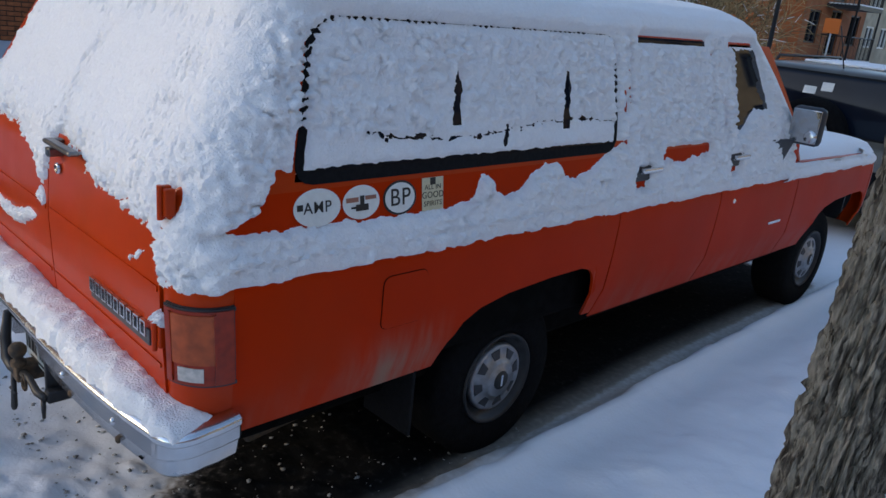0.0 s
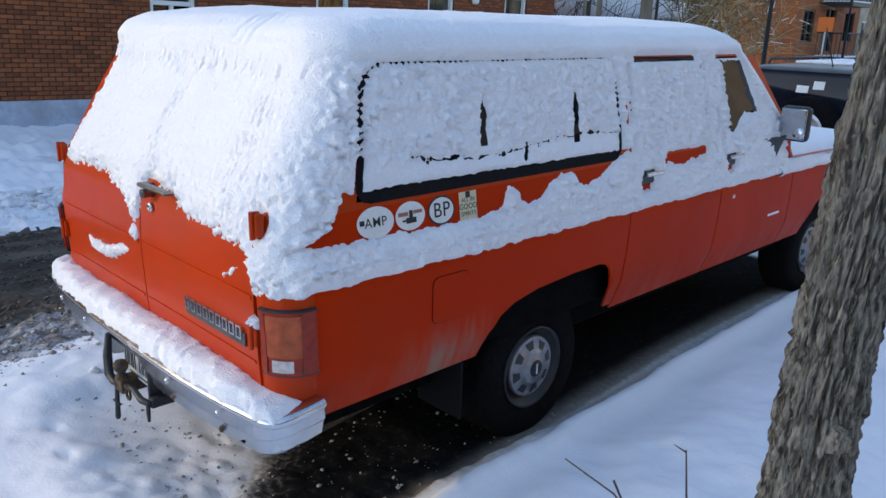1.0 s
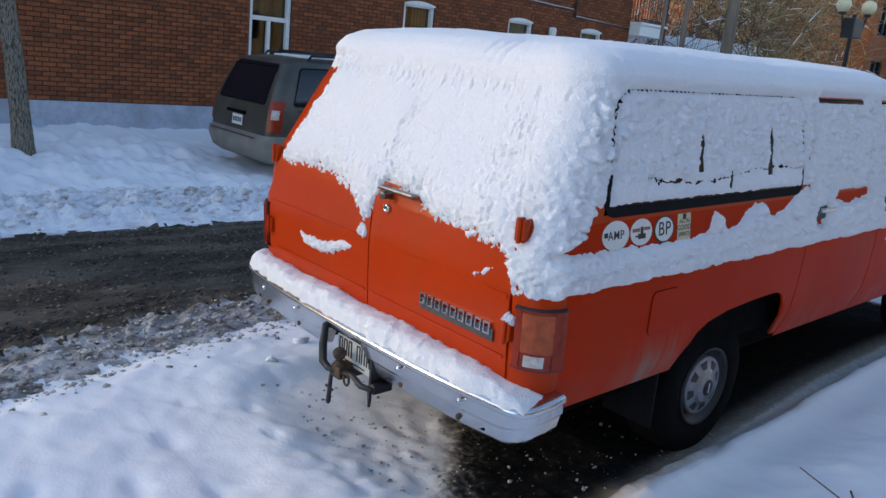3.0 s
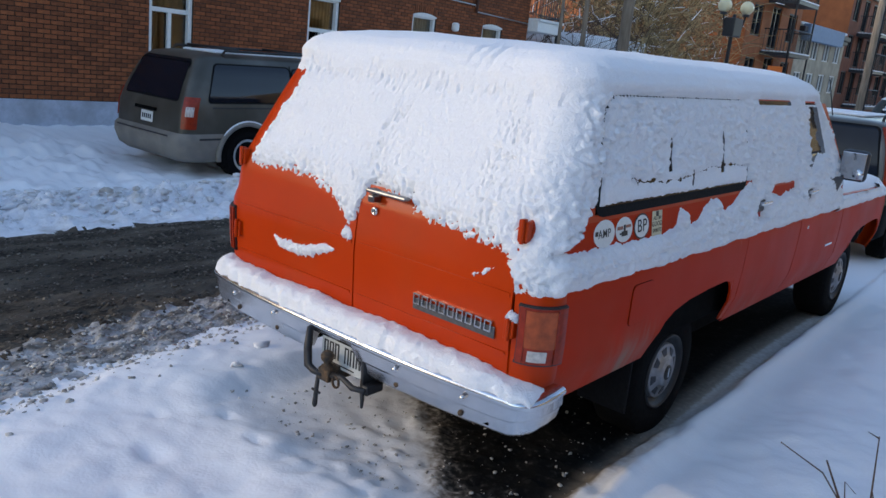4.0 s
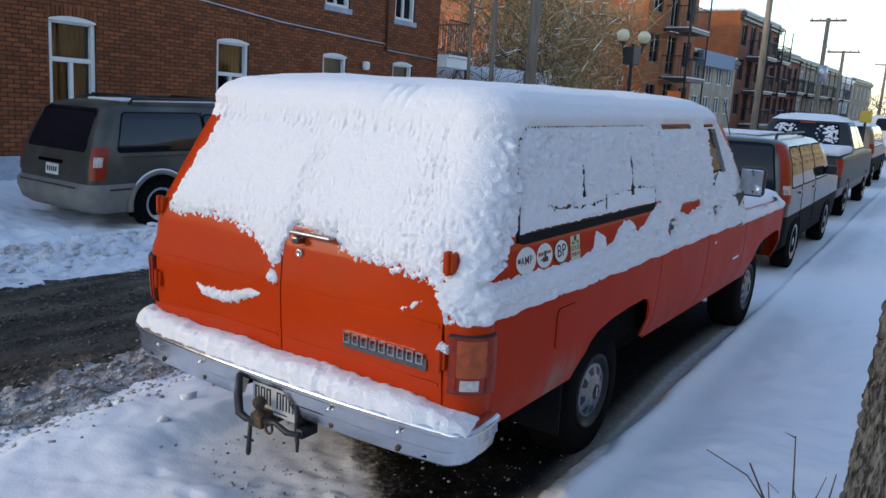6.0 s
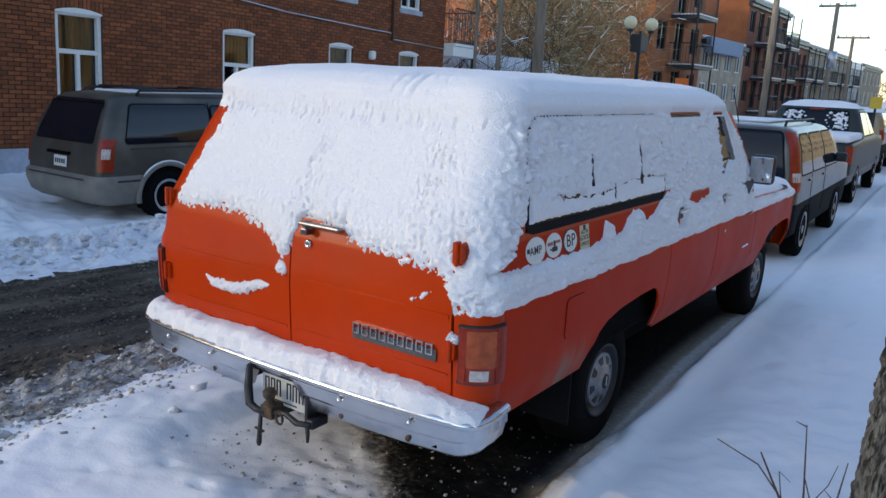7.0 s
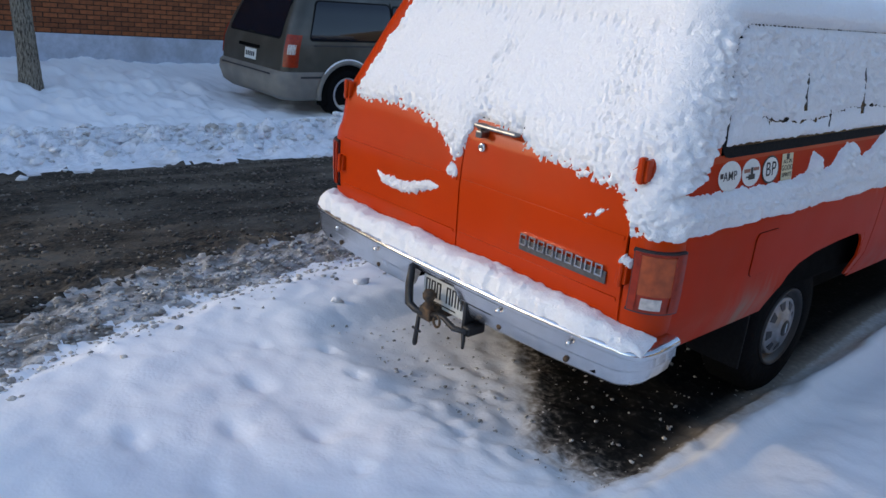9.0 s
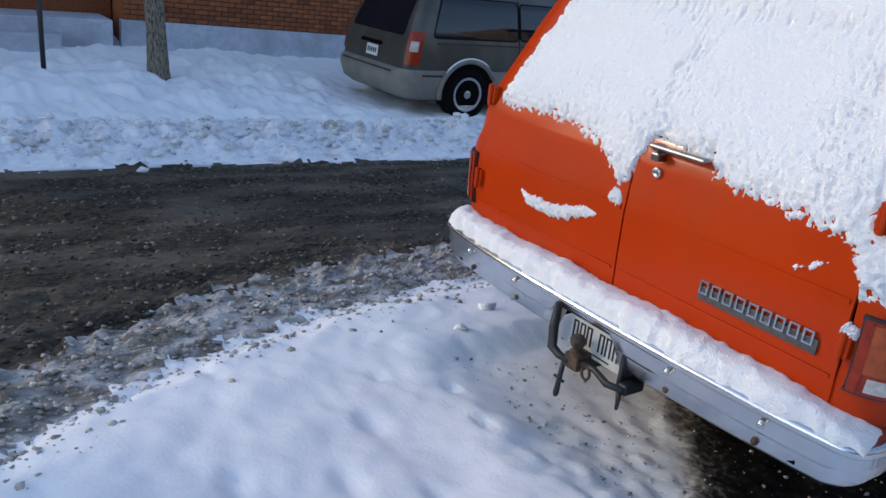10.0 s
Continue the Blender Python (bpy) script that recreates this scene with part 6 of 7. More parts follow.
TAUPE = material("taupe_paint", (0.062, 0.060, 0.049), 0.42, 0.2, spread=0.1, grain=0.3, coat=0.2, second=(0.12, 0.115, 0.10), second_size=0.5, second_at=0.6)
BEIGE = material("salted_cladding", (0.24, 0.215, 0.18), 0.6, spread=0.15, grain=0.2, second=(0.18, 0.165, 0.15), second_size=0.3)
SILVER = material("silver_paint", (0.065, 0.060, 0.050), 0.34, 0.35, spread=0.08, grain=0.3, coat=0.3, second=(0.13, 0.118, 0.10), second_size=0.5)
GREEN = material("dark_green_paint", (0.025, 0.033, 0.031), 0.5, 0.0, spread=0.15, grain=0.3, coat=0.1, spec=0.3)
GOLD = material("gold_paint", (0.28, 0.20, 0.12), 0.4, 0.3, spread=0.1, grain=0.3, coat=0.3)
PALE = material("white_van_paint", (0.62, 0.63, 0.64), 0.4, spread=0.08, grain=0.3)

VAN = [(0.26, 0.84, 0.10, 4.80, 0.22), (0.34, 0.90, -0.01, 4.95, 0.24), (0.50, 0.925, -0.06, 5.0, 0.24), (0.60, 0.925, -0.05, 5.0, 0.24), (0.64, 0.912, 0.02, 4.95, 0.18), (0.70, 0.912, 0.03, 4.9, 0.16), (0.92, 0.91, 0.05, 4.8, 0.16),
       (1.02, 0.895, 0.08, 4.0, 0.16), (1.20, 0.855, 0.15, 3.7, 0.16), (1.45, 0.785, 0.27, 3.3, 0.17), (1.56, 0.735, 0.34, 3.05, 0.18), (1.62, 0.66, 0.42, 2.9, 0.18), (1.655, 0.50, 0.58, 2.7, 0.18), (1.67, 0.2, 0.9, 2.4, 0.15)]
VAN_AT = pose(-7.42, 2.96, -0.12)
van, vsh = vehicle("minivan", "taupe minivan with beige lower cladding, salt-dusted, parked in snow", VAN_AT, VAN, TAUPE, BEIGE, 4,
                   [("B", -0.67, -0.57, 0.67, 0.57, 1.05, 1.55), ("R", 0.40, 0.56, 1.74, 1.74, 1.05, 1.52), ("R", 1.80, 1.80, 2.85, 2.7, 1.06, 1.50), ("R", 2.95, 2.8, 3.7, 3.2, 1.06, 1.50)],
                   [("C", -0.05, 0.72, 0.70, 1.10, LAMP_RED), ("D", -0.05, 0.72, 0.70, 1.10, LAMP_RED), ("C", 0.15, 0.55, 0.86, 0.98, LAMP_CLEAR)], (0.98, 4.05), None, 0.70, "van", 0.34)
box("handle_recess", (-0.30, 0.22, 0.015, 0.06, 0.86, 0.90), BLACK, van)
tube("wiper", [(-0.15, 0.09, 1.06), (0.38, 0.13, 1.055)], 0.014, RUBBER, van, 6)
vsh.panel("rub_strip", "R", (0.45, 0.45), (3.0, 3.0), 0.965, 0.985, DARK_TRIM, van, off=0.008, nz=1, na=10)
vsh.panel("cladding_strip", "R", (0.25, 0.25), (0.60, 0.60), 0.56, 0.585, DARK_TRIM, van, off=0.004, nz=1, na=3)
for s in (-1, 1):
    tube("roof_rail", [(s * 0.62, 0.75, 1.63), (s * 0.62, 0.80, 1.70), (s * 0.62, 2.6, 1.71), (s * 0.62, 2.66, 1.64)], 0.02, IRON, van, 6)
for y in (1.0, 2.3):
    tube("roof_bar", [(-0.62, y, 1.72), (0.62, y, 1.72)], 0.022, IRON, van, 6)
for y in (0.98, 4.05):
    flare = [(0.925 + 0.012 * math.sin(a), y + 0.445 * math.cos(a), 0.34 + 0.43 * math.sin(a)) for a in np.linspace(-0.15, math.pi + 0.15, 21)]
    tube("arch_flare", flare, 0.034, BEIGE, van, 8, "beige wheel-arch flare")
tube("tailgate_line", [(-0.74, 0.055, 0.66), (-0.76, 0.085, 0.95), (-0.70, 0.19, 1.25), (-0.60, 0.31, 1.53), (0.60, 0.31, 1.53), (0.70, 0.19, 1.25), (0.76, 0.085, 0.95), (0.74, 0.055, 0.66)], 0.006, BLACK, van, 5)
vsh.panel("door_line", "R", (1.765, 1.765), (1.775, 1.775), 0.62, 1.55, BLACK, van, off=0.007, nz=8, na=1, thick=0.006)
vsh.panel("bumper_step", "B", (-0.66, -0.66), (0.66, 0.66), 0.585, 0.60, DARK_TRIM, van, off=0.008, nz=1, na=6)
bm = bmesh.new()
bm_tube(bm, [(0.945, 0.98 + 0.47 * math.cos(a), 0.34 + 0.462 * math.sin(a)) for a in np.linspace(0.9, 2.5, 12)], [0.006] + [0.014] * 10 + [0.005], 6)
tagged(part("snow_on_arch", bm, SNOW, None, "", True), "line of snow on a minivan wheel arch", "snow", kind="stuff").matrix_world = VAN_AT
bm = bmesh.new()
bm_box(bm, -0.35, 0.45, 0.75, 2.4, 1.655, 1.685, 0.014)
tagged(part("snow_on_van", bm, SNOW, None), "patch of snow on a minivan roof", "snow", kind="stuff").matrix_world = VAN_AT

CUV = [(0.28, 0.80, 0.06, 4.35, 0.16), (0.34, 0.87, -0.02, 4.45, 0.18), (0.70, 0.89, -0.05, 4.5, 0.18), (0.76, 0.885, 0.0, 4.48, 0.15), (0.92, 0.885, 0.02, 4.4, 0.14), (1.02, 0.87, 0.03, 3.45, 0.13), (1.30, 0.82, 0.07, 3.15, 0.13),
       (1.48, 0.755, 0.12, 2.75, 0.14), (1.53, 0.71, 0.17, 2.6, 0.15), (1.56, 0.60, 0.30, 2.45, 0.16), (1.575, 0.3, 0.6, 2.2, 0.15)]
CUV_AT = pose(-0.20, 6.95, 0.0, 0, 0, 1.5)
cuv, csh = vehicle("crossover_car", "silver crossover with black lower trim and rear spare wheel", CUV_AT, CUV, SILVER, RUBBER, 2,
                   [("B", -0.73, -0.63, 0.73, 0.63, 0.98, 1.49), ("R", 0.30, 0.38, 1.0, 0.95, 1.02, 1.46), ("R", 1.06, 1.02, 1.95, 1.85, 1.02, 1.46), ("R", 2.02, 1.92, 3.05, 2.6, 1.02, 1.46)],
                   [("C", 0.0, 0.75, 0.84, 1.50, LAMP_RED), ("D", 0.0, 0.75, 0.84, 1.50, LAMP_RED), ("C", 0.05, 0.65, 0.95, 1.05, LAMP_CLEAR)], (0.78, 3.4), None, None)
spare = lathe("spare_wheel", [(0.0, 0.12), (0.0, 0.33), (0.05, 0.355), (0.16, 0.35), (0.20, 0.32), (0.21, 0.24), (0.19, 0.22), (0.20, 0.0)], (0.06, -0.005, 0.93), TYRE, cuv, "y", 36, -1, "spare wheel on the tailgate")
lathe("spare_rim", [(0.192, 0.215), (0.202, 0.20), (0.196, 0.17), (0.205, 0.06), (0.215, 0.0)], (0.06, -0.005, 0.93), STEEL, spare, "y", 24, -1)
csh.panel("window_sticker", "B", (0.02, 0.02), (0.13, 0.13), 1.34, 1.42, WHITE, cuv, off=0.010, nz=1, na=1, thick=0.002)
csh.panel("window_sticker", "B", (-0.14, -0.14), (-0.02, -0.02), 1.30, 1.37, WHITE, cuv, off=0.010, nz=1, na=1, thick=0.002)
tube("aerial", [(0.1, 0.35, 1.53), (0.02, 0.2, 1.95)], 0.006, IRON, cuv, 5)
box("side_mirror", (0.86, 1.02, 2.85, 2.95, 1.03, 1.16), IRON, cuv, 0.03)
bm = bmesh.new()
bm_box(bm, -0.40, 0.38, 0.62, 2.1, 1.572, 1.60, 0.012)
tagged(part("snow_on_crossover", bm, SNOW, None, "", True), "thin remnant of snow on a crossover roof", "snow", kind="stuff").matrix_world = CUV_AT
tube("rear_wiper", [(-0.10, 0.0, 1.0), (-0.42, 0.03, 1.07)], 0.010, IRON, cuv, 6)
for s_ in (-1, 1):
    tube("roof_rail", [(s_ * 0.60, 0.40, 1.55), (s_ * 0.60, 0.46, 1.61), (s_ * 0.60, 2.3, 1.61), (s_ * 0.60, 2.36, 1.55)], 0.016, IRON, cuv, 6)
for y in (0.98, 2.0):
    csh.panel("door_line", "R", (y, y), (y + 0.010, y + 0.010), 0.45, 1.0, BLACK, cuv, off=0.004, nz=6, na=1, thick=0.004)
    box("door_handle", (0.875, 0.905, y - 0.24, y - 0.10, 0.92, 0.95), SILVER, cuv, 0.008)

PICK = [(0.38, 0.85, 0.05, 5.3, 0.10), (0.45, 0.93, 0.0, 5.4, 0.12), (0.60, 0.95, 0.0, 5.45, 0.12), (0.70, 0.95, 0.0, 5.45, 0.12), (1.00, 0.95, 0.0, 5.4, 0.12), (1.14, 0.93, 0.02, 5.2, 0.12), (1.16, 0.91, 1.75, 4.2, 0.12), (1.25, 0.88, 1.85, 4.0, 0.12),
        (1.60, 0.76, 2.0, 3.4, 0.14), (1.72, 0.70, 2.08, 3.2, 0.15), (1.77, 0.58, 2.2, 3.05, 0.16), (1.79, 0.3, 2.4, 2.9, 0.12)]
PICK_AT = pose(-0.52, 12.6, 0.0, 0, 0, 1.5)
pick, psh = vehicle("pickup_truck", "dark green pickup with snow on cab and load bed", PICK_AT, PICK, GREEN, BEIGE, 2,
                    [("B", -0.62, -0.56, 0.62, 0.56, 1.25, 1.66), ("R", 2.05, 2.15, 3.0, 2.9, 1.22, 1.64), ("R", 3.08, 2.98, 3.8, 3.3, 1.22, 1.64)],
                    [("C", 0.0, 0.9, 0.80, 1.10, LAMP_RED), ("D", 0.0, 0.9, 0.80, 1.10, LAMP_RED)], (1.2, 4.5), 9, None, "truck", 0.38)
box("rear_bumper", (-0.9, 0.9, -0.16, 0.02, 0.48, 0.66), DARK_TRIM, pick, 0.02)
box("brake_lamp", (-0.14, 0.14, 2.02, 2.06, 1.665, 1.70), LAMP_RED, pick, 0.008)
rngp = random.Random(23)
bm = bmesh.new()
for k in range(150):
    side_ = rngp.choice((-1, 1))
    x, z = side_ * rngp.triangular(0.16, 0.60, 0.46), 1.27 + 0.36 * rngp.random() ** 0.8
    y = 1.85 + (z - 1.25) / 0.35 * 0.15
    r = rngp.uniform(0.008, 0.034)
    q = bmesh.ops.create_icosphere(bm, subdivisions=1, radius=1.0)["verts"]
    for v in q:
        v.co = Vector((x + v.co.x * r * 1.3, y - 0.008 + v.co.y * 0.012, z + v.co.z * r)) * 1.0
tagged(part("snow_on_rear_window", bm, SNOW, None, "", True), "clumps of snow stuck to a pickup's rear window", "snow", kind="stuff").matrix_world = PICK_AT
bm = bmesh.new()
bm_box(bm, -0.88, 0.90, 0.0, 1.72, 1.15, 1.29, 0.05)
tagged(part("snow_on_load_bed", bm, SNOW, None, "", True), "thick snow on a pickup's bed cover", "snow", kind="stuff").matrix_world = PICK_AT
bm = bmesh.new()
bm_box(bm, -0.85, 0.88, -0.18, 0.0, 0.665, 0.72, 0.02)
tagged(part("snow_on_step", bm, SNOW, None, "", True), "snow on a pickup's rear step", "snow", kind="stuff").matrix_world = PICK_AT

suv_rows = [(z * 1.04, w, a, b, r) for z, w, a, b, r in CUV]
vehicle("utility_car", "gold utility car parked in the row", pose(-0.85, 20.5, 0, 0, 0, 1.5), suv_rows, GOLD, RUBBER, 3,
        [("B", -0.62, -0.55, 0.62, 0.55, 1.08, 1.58), ("R", 0.30, 0.38, 1.0, 0.95, 1.08, 1.58), ("R", 1.06, 1.02, 1.95, 1.85, 1.08, 1.58), ("R", 2.02, 1.92, 3.05, 2.6, 1.08, 1.58)], [("C", 0, 0.8, 0.9, 1.15, LAMP_RED), ("D", 0, 0.8, 0.9, 1.15, LAMP_RED)], (0.78, 3.4), 8, None)
box("taxi_sign", (-0.13, 0.13, 0, 0.06, 0, 0.28), material("yellow_sign", (0.62, 0.42, 0.04), 0.5, spread=0.1), None).matrix_world = pose(-0.08, 19.0, 1.70)
sign = bpy.data.objects["taxi_sign"]
sign.name = "yellow_sign"
tagged(sign, "small yellow sign board above a parked car", "sign")
tube("sign_post", [(0, 0.03, -1.70), (0, 0.03, 0)], 0.03, IRON, sign, 6)
vehicle("delivery_van", "white van parked farther along the street", pose(-0.9, 34.0, 0, 0, 0, 1.5), [(z * 1.15, w * 1.03, a, b, r) for z, w, a, b, r in VAN], PALE, PALE, 4,
        [("B", -0.6, -0.5, 0.6, 0.5, 1.3, 1.75), ("R", 1.80, 1.80, 2.85, 2.7, 1.3, 1.75)], [("C", 0, 0.7, 0.9, 1.2, LAMP_RED), ("D", 0, 0.7, 0.9, 1.2, LAMP_RED)], (0.98, 4.05), None, None, "van", 0.36)

# ---- trees, poles, lamps ----
def trunk_mesh(name, spine, radii, parent, mat, sides=64, step=0.02, ridge=0.014, seed=1):
    """A furrowed trunk along a spine of points."""
    spine = np.array(spine, float)
    seg = np.concatenate([[0], np.cumsum(np.linalg.norm(np.diff(spine, axis=0), axis=1))])
    ss = np.arange(0, seg[-1] + 1e-6, step)
    c = np.stack([np.interp(ss, seg, spine[:, k]) for k in range(3)], 1)
    r = np.interp(ss, seg, radii)
    ang = np.linspace(0, 2 * math.pi, sides, endpoint=False)
    aa, jj = np.meshgrid(ang, np.arange(len(ss)))
    aa, jj = aa.ravel(), jj.ravel()
    twist = 0.25 * np.sin(ss[jj] * 2.1 + seed)
    q = np.stack([np.cos(aa + twist) * 3.0, np.sin(aa + twist) * 3.0, ss[jj] * 2.2], 1)
    f1 = np.abs(fbm(q, 0.42, 2, seed + 200))
    f2 = fbm(q * np.array((1, 1, 1.8)), 0.16, 2, seed + 210)
    lump = fbm(q, 2.5, 2, seed + 220)
    rr = r[jj] * (1 + 0.07 * lump) + ridge * (1.2 * np.clip(f1 / 0.30, 0, 1) ** 0.6 - 0.95) + ridge * 0.4 * f2
    v = c[jj] + np.stack([np.cos(aa) * rr, np.sin(aa) * rr, 0 * rr], 1)
    faces = [(j * sides + i, j * sides + (i + 1) % sides, (j + 1) * sides + (i + 1) % sides, (j + 1) * sides + i) for j in range(len(ss) - 1) for i in range(sides)]
    return link_mesh(name, v, faces, mat, parent)


tree = thing("tree", "street tree with thick furrowed grey-brown bark", "tree", pose(0, 0, 0))
trunk_mesh("trunk", [(2.31, 0.95, 0.02), (2.30, 0.95, 0.5), (2.305, 0.95, 1.0), (2.33, 0.955, 1.6), (2.375, 0.96, 2.4), (2.42, 0.97, 3.6)], [0.165, 0.112, 0.102, 0.096, 0.092, 0.08], tree, BARK, 200, 0.011, 0.032)
LICHEN = material("orange_lichen", (0.42, 0.16, 0.02), 0.9, spread=0.4, grain=0.01)
bm = bmesh.new()
bmesh.ops.create_icosphere(bm, subdivisions=3, radius=1.0)
for v in bm.verts:
    k = 1 + 0.4 * noise.noise(v.co * 3)
    v.co = Vector((2.285 + v.co.x * 0.020 * k, 0.848 + v.co.y * 0.008 * k, 0.58 + v.co.z * 0.030 * k))
part("lichen", bm, LICHEN, tree, "", True)
rngt = random.Random(4)
bm = bmesh.new()
for k in range(7):
    a = rngt.uniform(0, 6.28)
    p = Vector((2.37, 0.97, 2.9 + k * 0.1))
    pts, rad = [p], [0.045]
    d = Vector((math.cos(a), math.sin(a), 1.1)).normalized()
    for s in range(6):
        p = p + d * 0.5
        d = (d + Vector((rngt.uniform(-0.3, 0.3), rngt.uniform(-0.3, 0.3), rngt.uniform(-0.1, 0.3)))).normalized()
        pts.append(p)
        rad.append(0.045 * (1 - (s + 1) / 7))
    bm_tube(bm, pts, rad, 7)
part("limbs", bm, BARK, tree, "", True)
# knot on the trunk
bm = bmesh.new()
bmesh.ops.create_icosphere(bm, subdivisions=3, radius=1.0)
for v in bm.verts:
    k = 1 + 0.35 * noise.noise(v.co * 2.5)
    v.co = Vector((2.375 + v.co.x * 0.045 * k, 0.87 + v.co.y * 0.03 * k, 0.83 + v.co.z * 0.045 * k))
part("knot", bm, BARK, tree, "", True)

far_tree = thing("tree", "slim bare street tree standing in snow before the brick house", "tree", pose(-0.10, -0.085, 0))
trunk_mesh("trunk", [(-8.62, 0.66, -0.1), (-8.60, 0.64, 0.4), (-8.62, 0.60, 1.2), (-8.68, 0.52, 2.4), (-8.72, 0.50, 4.5)], [0.155, 0.125, 0.115, 0.11, 0.09], far_tree, BARK, 40, 0.05, 0.008, 7)
bm = bmesh.new()
for k in range(9):
    a = rngt.uniform(0, 6.28)
    p = Vector((-8.72, 0.5, 3.6 + k * 0.1))
    pts, rad = [p], [0.05]
    d = Vector((math.cos(a), math.sin(a), 1.3)).normalized()
    for s in range(6):
        p = p + d * 0.5
        d = (d + Vector((rngt.uniform(-0.3, 0.3), rngt.uniform(-0.3, 0.3), rngt.uniform(-0.1, 0.3)))).normalized()
        pts.append(p)
        rad.append(0.05 * (1 - (s + 1) / 7))
    bm_tube(bm, pts, rad, 6)
part("limbs", bm, BARK, far_tree, "", True)


# dry stalks beside the kerb
def stalk(points, r0, name="dry_stalk"):
    ob = tube(name, points, [r0 * (1 - 0.6 * k / (len(points) - 1)) for k in range(len(points))], TWIG, None, 6)
    return tagged(ob, "thin dry brown stalk standing out of the snow", "plant", "dry stalks by the kerb")


for pts, r in STALKS:
    stalk(pts, r)


# thicket in the yard: many thin branches, dusted with snow
def thicket(name, label, boxes, n, seed, length, mat, thick, arch_=0.5, snow_share=0.25):
    g = random.Random(seed)
    th = thing(name, label, "bush", pose(0, 0, 0))
    bm, bs = bmesh.new(), bmesh.new()
    for k in range(n):
        x, y, z = (g.uniform(*boxes[0]), g.uniform(*boxes[1]), g.uniform(*boxes[2]))
        p, d = Vector((x, y, z)), Vector((g.uniform(-1, 1), g.uniform(-1, 1), g.uniform(0.2, 1.6))).normalized()
        pts, rad = [p.copy()], [thick]
        L = g.uniform(*length)
        for s in range(6):
            p = p + d * L / 6
            d = (d + Vector((g.uniform(-0.25, 0.25), g.uniform(-0.25, 0.25), -arch_ * g.uniform(0.1, 0.6)))).normalized()
            pts.append(p.copy())
            rad.append(thick * (1 - 0.8 * (s + 1) / 6))
        bm_tube(bm, pts, rad, 4, False)
        if g.random() < snow_share:
            i = g.randrange(1, 5)
            bm_tube(bs, [q + Vector((0, 0, thick * 0.8)) for q in pts[i:i + 2]], [thick * 1.1, thick * 0.7], 4, False)
    tagged(part("bramble", bm, mat, th), kind="stuff")
    tagged(part("snow_dusting", bs, SNOW, th), kind="stuff")
    return th


STRAW = material("dry_vine", (0.32, 0.235, 0.12), 0.85, spread=0.3, grain=0.3, random_value=0.7)
thicket("thicket", "tangle of dry straw-brown vines dusted with snow", ((-15, -10.3), (22, 31), (0.2, 5.5)), 2800, 3, (1.2, 3.2), STRAW, 0.017, 0.55, 0.22)
thicket("thicket", "bare brown shrubs in a yard", ((-14, -10.5), (18, 24), (0.0, 3.0)), 330, 8, (1.5, 3.5), TWIG, 0.016, 0.3, 0.35)
thicket("thicket", "far bare trees at the end of the street", ((-30, 14), (150, 190), (-0.3, 4)), 500, 12, (3, 7), TWIG, 0.09, 0.2, 0.05)

# utility poles
def pole(x, y, top, r, lean=0.0, arms=(), snow_side=False):
    p = thing("utility_pole", "weathered grey wooden utility pole", "pole", pose(x, y, 0, 0, lean, 0), "utility poles")
    tube("shaft", [(0, 0, -0.3), (0, 0, top)], [r, r * 0.75], POLE_WOOD, p, 14)
    for z in arms:
        box("cross_arm", (-0.95, 0.95, -0.05, 0.05, z - 0.06, z + 0.06), POLE_WOOD, p)
        for xx in (-0.85, -0.4, 0.4, 0.85):
            tube("insulator", [(xx, 0, z + 0.06), (xx, 0, z + 0.2)], 0.03, STEEL, p, 6)
    return p


pole(-6.5, 13.87, 9.0, 0.14)
pole(-6.6, 12.3, 9.0, 0.06)
pole(-9.3, 15.5, 9.0, 0.05)
q = pole(-6.0, 33.2, 9.5, 0.15)
tube("transformer", [(0.3, 0, 6.6), (0.3, 0, 7.5)], 0.2, STEEL, q, 12)
q = pole(-6.0, 47.0, 7.1, 0.15, 0, (6.95,))
tube("transformer", [(0.1, 0, 3.6), (0.1, 0, 4.5)], 0.25, STEEL, q, 12)
pole(-6.0, 53.8, 5.8, 0.13, 0, (5.7,))
pole(-6.0, 78.0, 6.5, 0.15, 0, (6.3,))
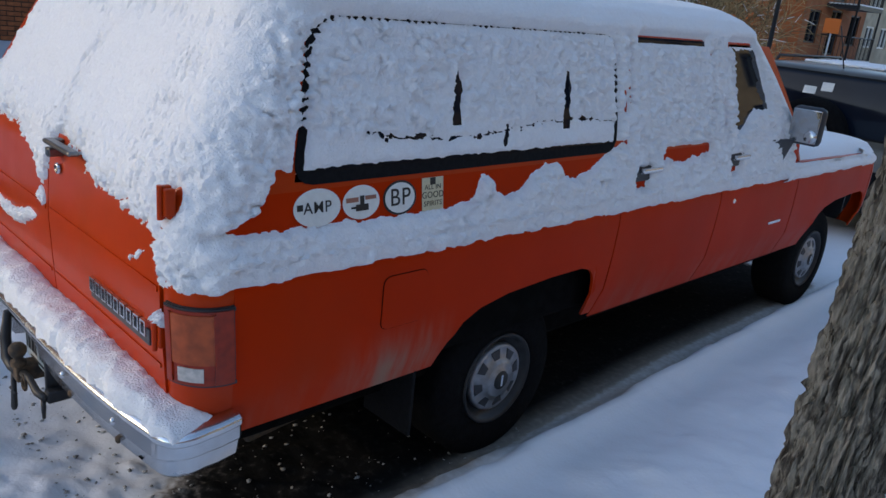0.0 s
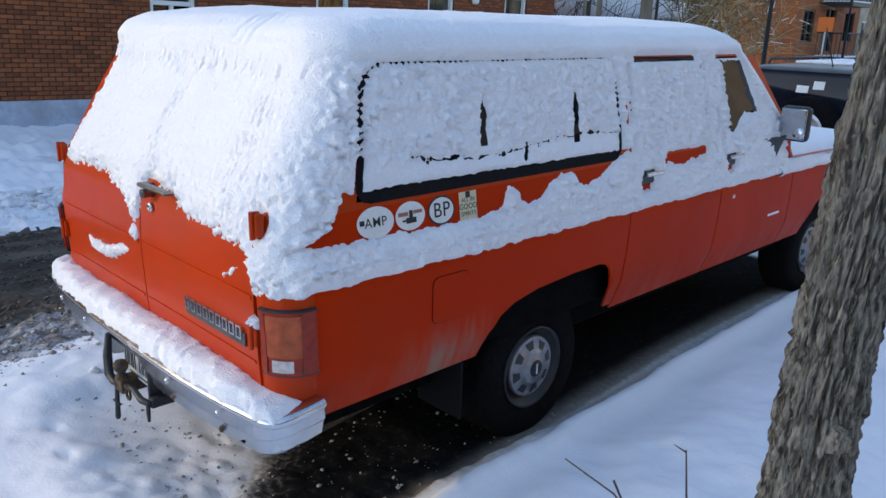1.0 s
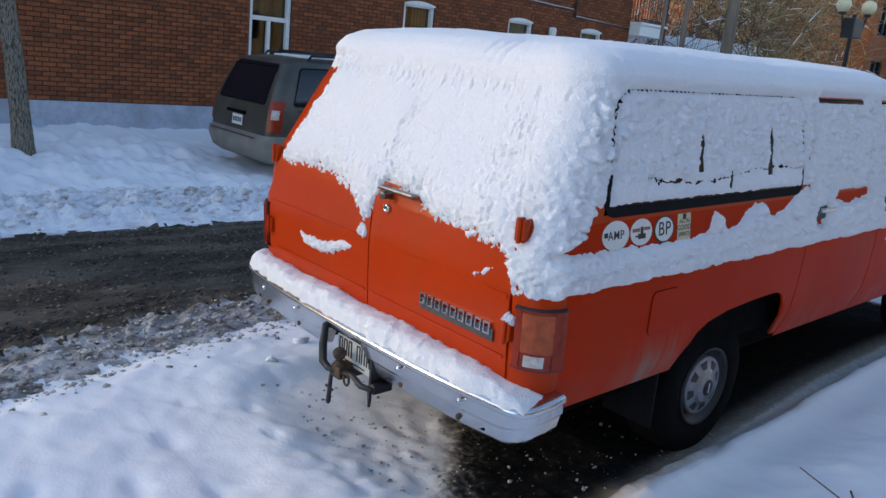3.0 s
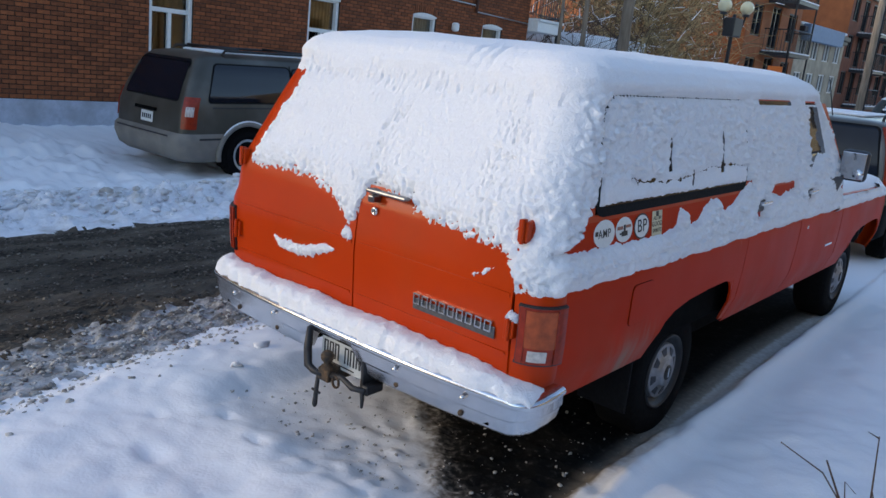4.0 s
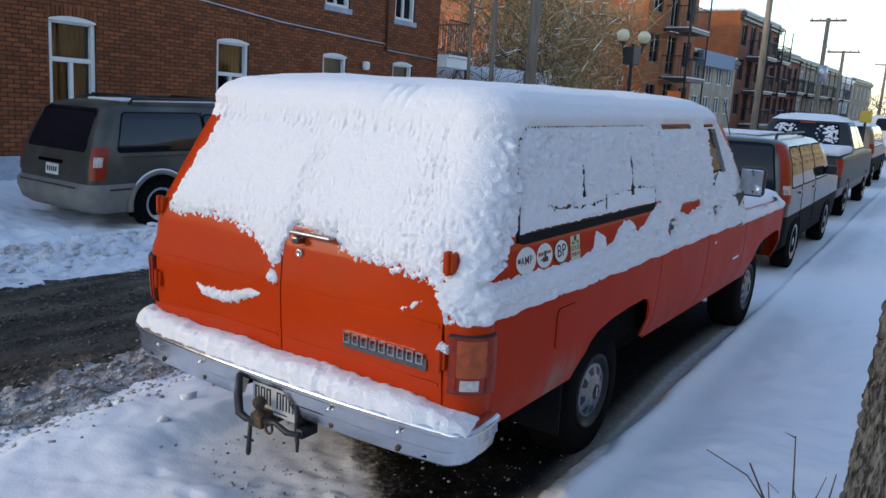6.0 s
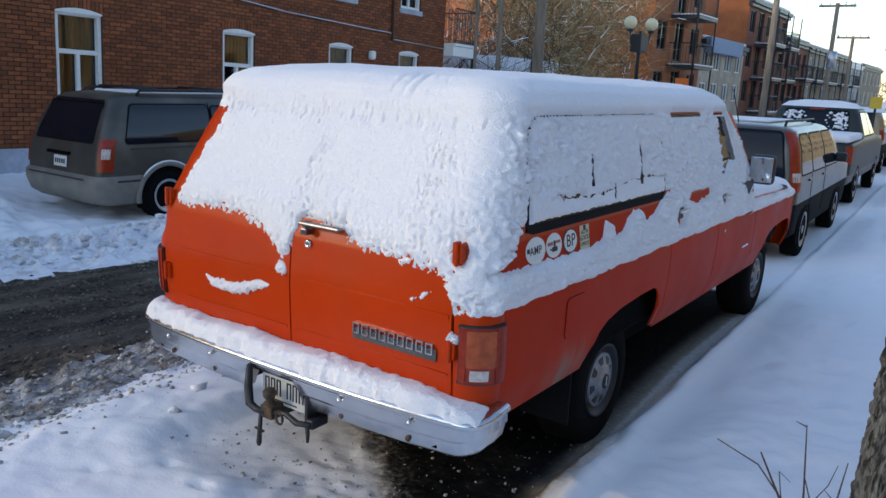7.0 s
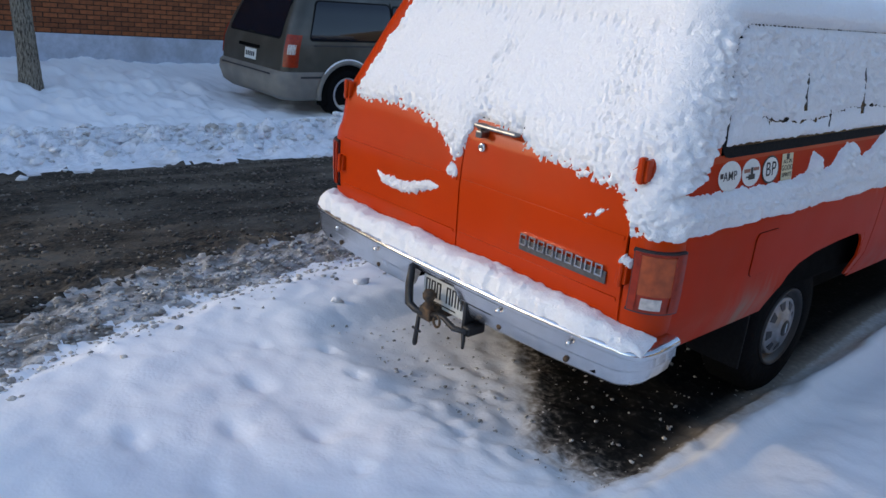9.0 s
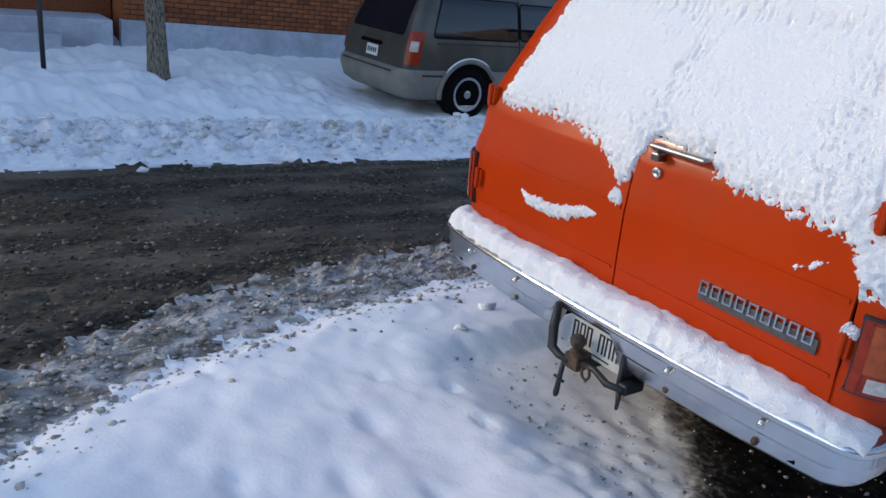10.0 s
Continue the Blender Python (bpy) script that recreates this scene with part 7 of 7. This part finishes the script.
# wires slung between the poles
def wire(a, b, sag):
    pts = [Vector(a).lerp(Vector(b), t) - Vector((0, 0, sag * 4 * t * (1 - t))) for t in np.linspace(0, 1, 13)]
    tagged(tube("overhead_wire", pts, 0.012, IRON, None, 4), "thin black overhead wire between poles", "wire", "overhead wires")


for dx, z in ((-0.8, 0.0), (0.8, 0.0), (0.0, -1.2)):
    wire((-6.0 + dx * 0.2, 33.2, 8.6 + z), (-6.0 + dx, 47.0, 7.0 + z), 0.5)
    wire((-6.0 + dx, 47.0, 7.0 + z), (-6.0 + dx, 53.8, 5.8 + z), 0.2)
    wire((-6.0 + dx, 53.8, 5.8 + z), (-6.0 + dx, 78.0, 6.4 + z), 0.5)
    wire((-6.5, 13.87, 8.7 + z), (-6.0 + dx * 0.2, 33.2, 8.6 + z), 0.6)

# twin-globe street lamp
lamp = thing("street_lamp", "black street lamp with two cream globes", "street lamp", pose(-6.5, 19.9, 0))
tube("post", [(0, 0, -0.2), (0, 0, 3.1), (0, 0, 3.55)], [0.07, 0.05, 0.05], IRON, lamp, 10)
GLOBE = material("cream_globe", (0.78, 0.68, 0.42), 0.35, spread=0.05, grain=0.1, coat=0.3)
for dx, dy in ((-0.18, -0.35), (0.16, 0.40)):
    bm = bmesh.new()
    bmesh.ops.create_uvsphere(bm, u_segments=20, v_segments=12, radius=0.185)
    for v in bm.verts:
        v.co += Vector((dx, dy, 3.76))
    part("globe", bm, GLOBE, lamp, "cream glass globe", True)
    tube("arm", [(0, 0, 3.0), (dx * 0.8, dy * 0.8, 3.2), (dx, dy, 3.56)], 0.03, IRON, lamp, 6)
    lathe("collar", [(0.0, 0.09), (0.06, 0.10), (0.08, 0.04)], (dx, dy, 3.52), IRON, lamp, "z", 12)
box("lamp_bracket", (-0.16, 0.16, -0.3, 0.3, 2.95, 3.45), IRON, lamp, 0.03)
# small orange road sign
rs = thing("road_sign", "small orange road sign on a thin post", "sign", pose(-6.0, 22.5, 0))
tube("post", [(0, 0, -0.2), (0, 0, 2.3)], 0.025, STEEL, rs, 6)
box("sign_plate", (-0.22, 0.22, -0.04, -0.025, 1.9, 2.3), material("orange_sign", (0.75, 0.16, 0.02), 0.5), rs, 0.004)
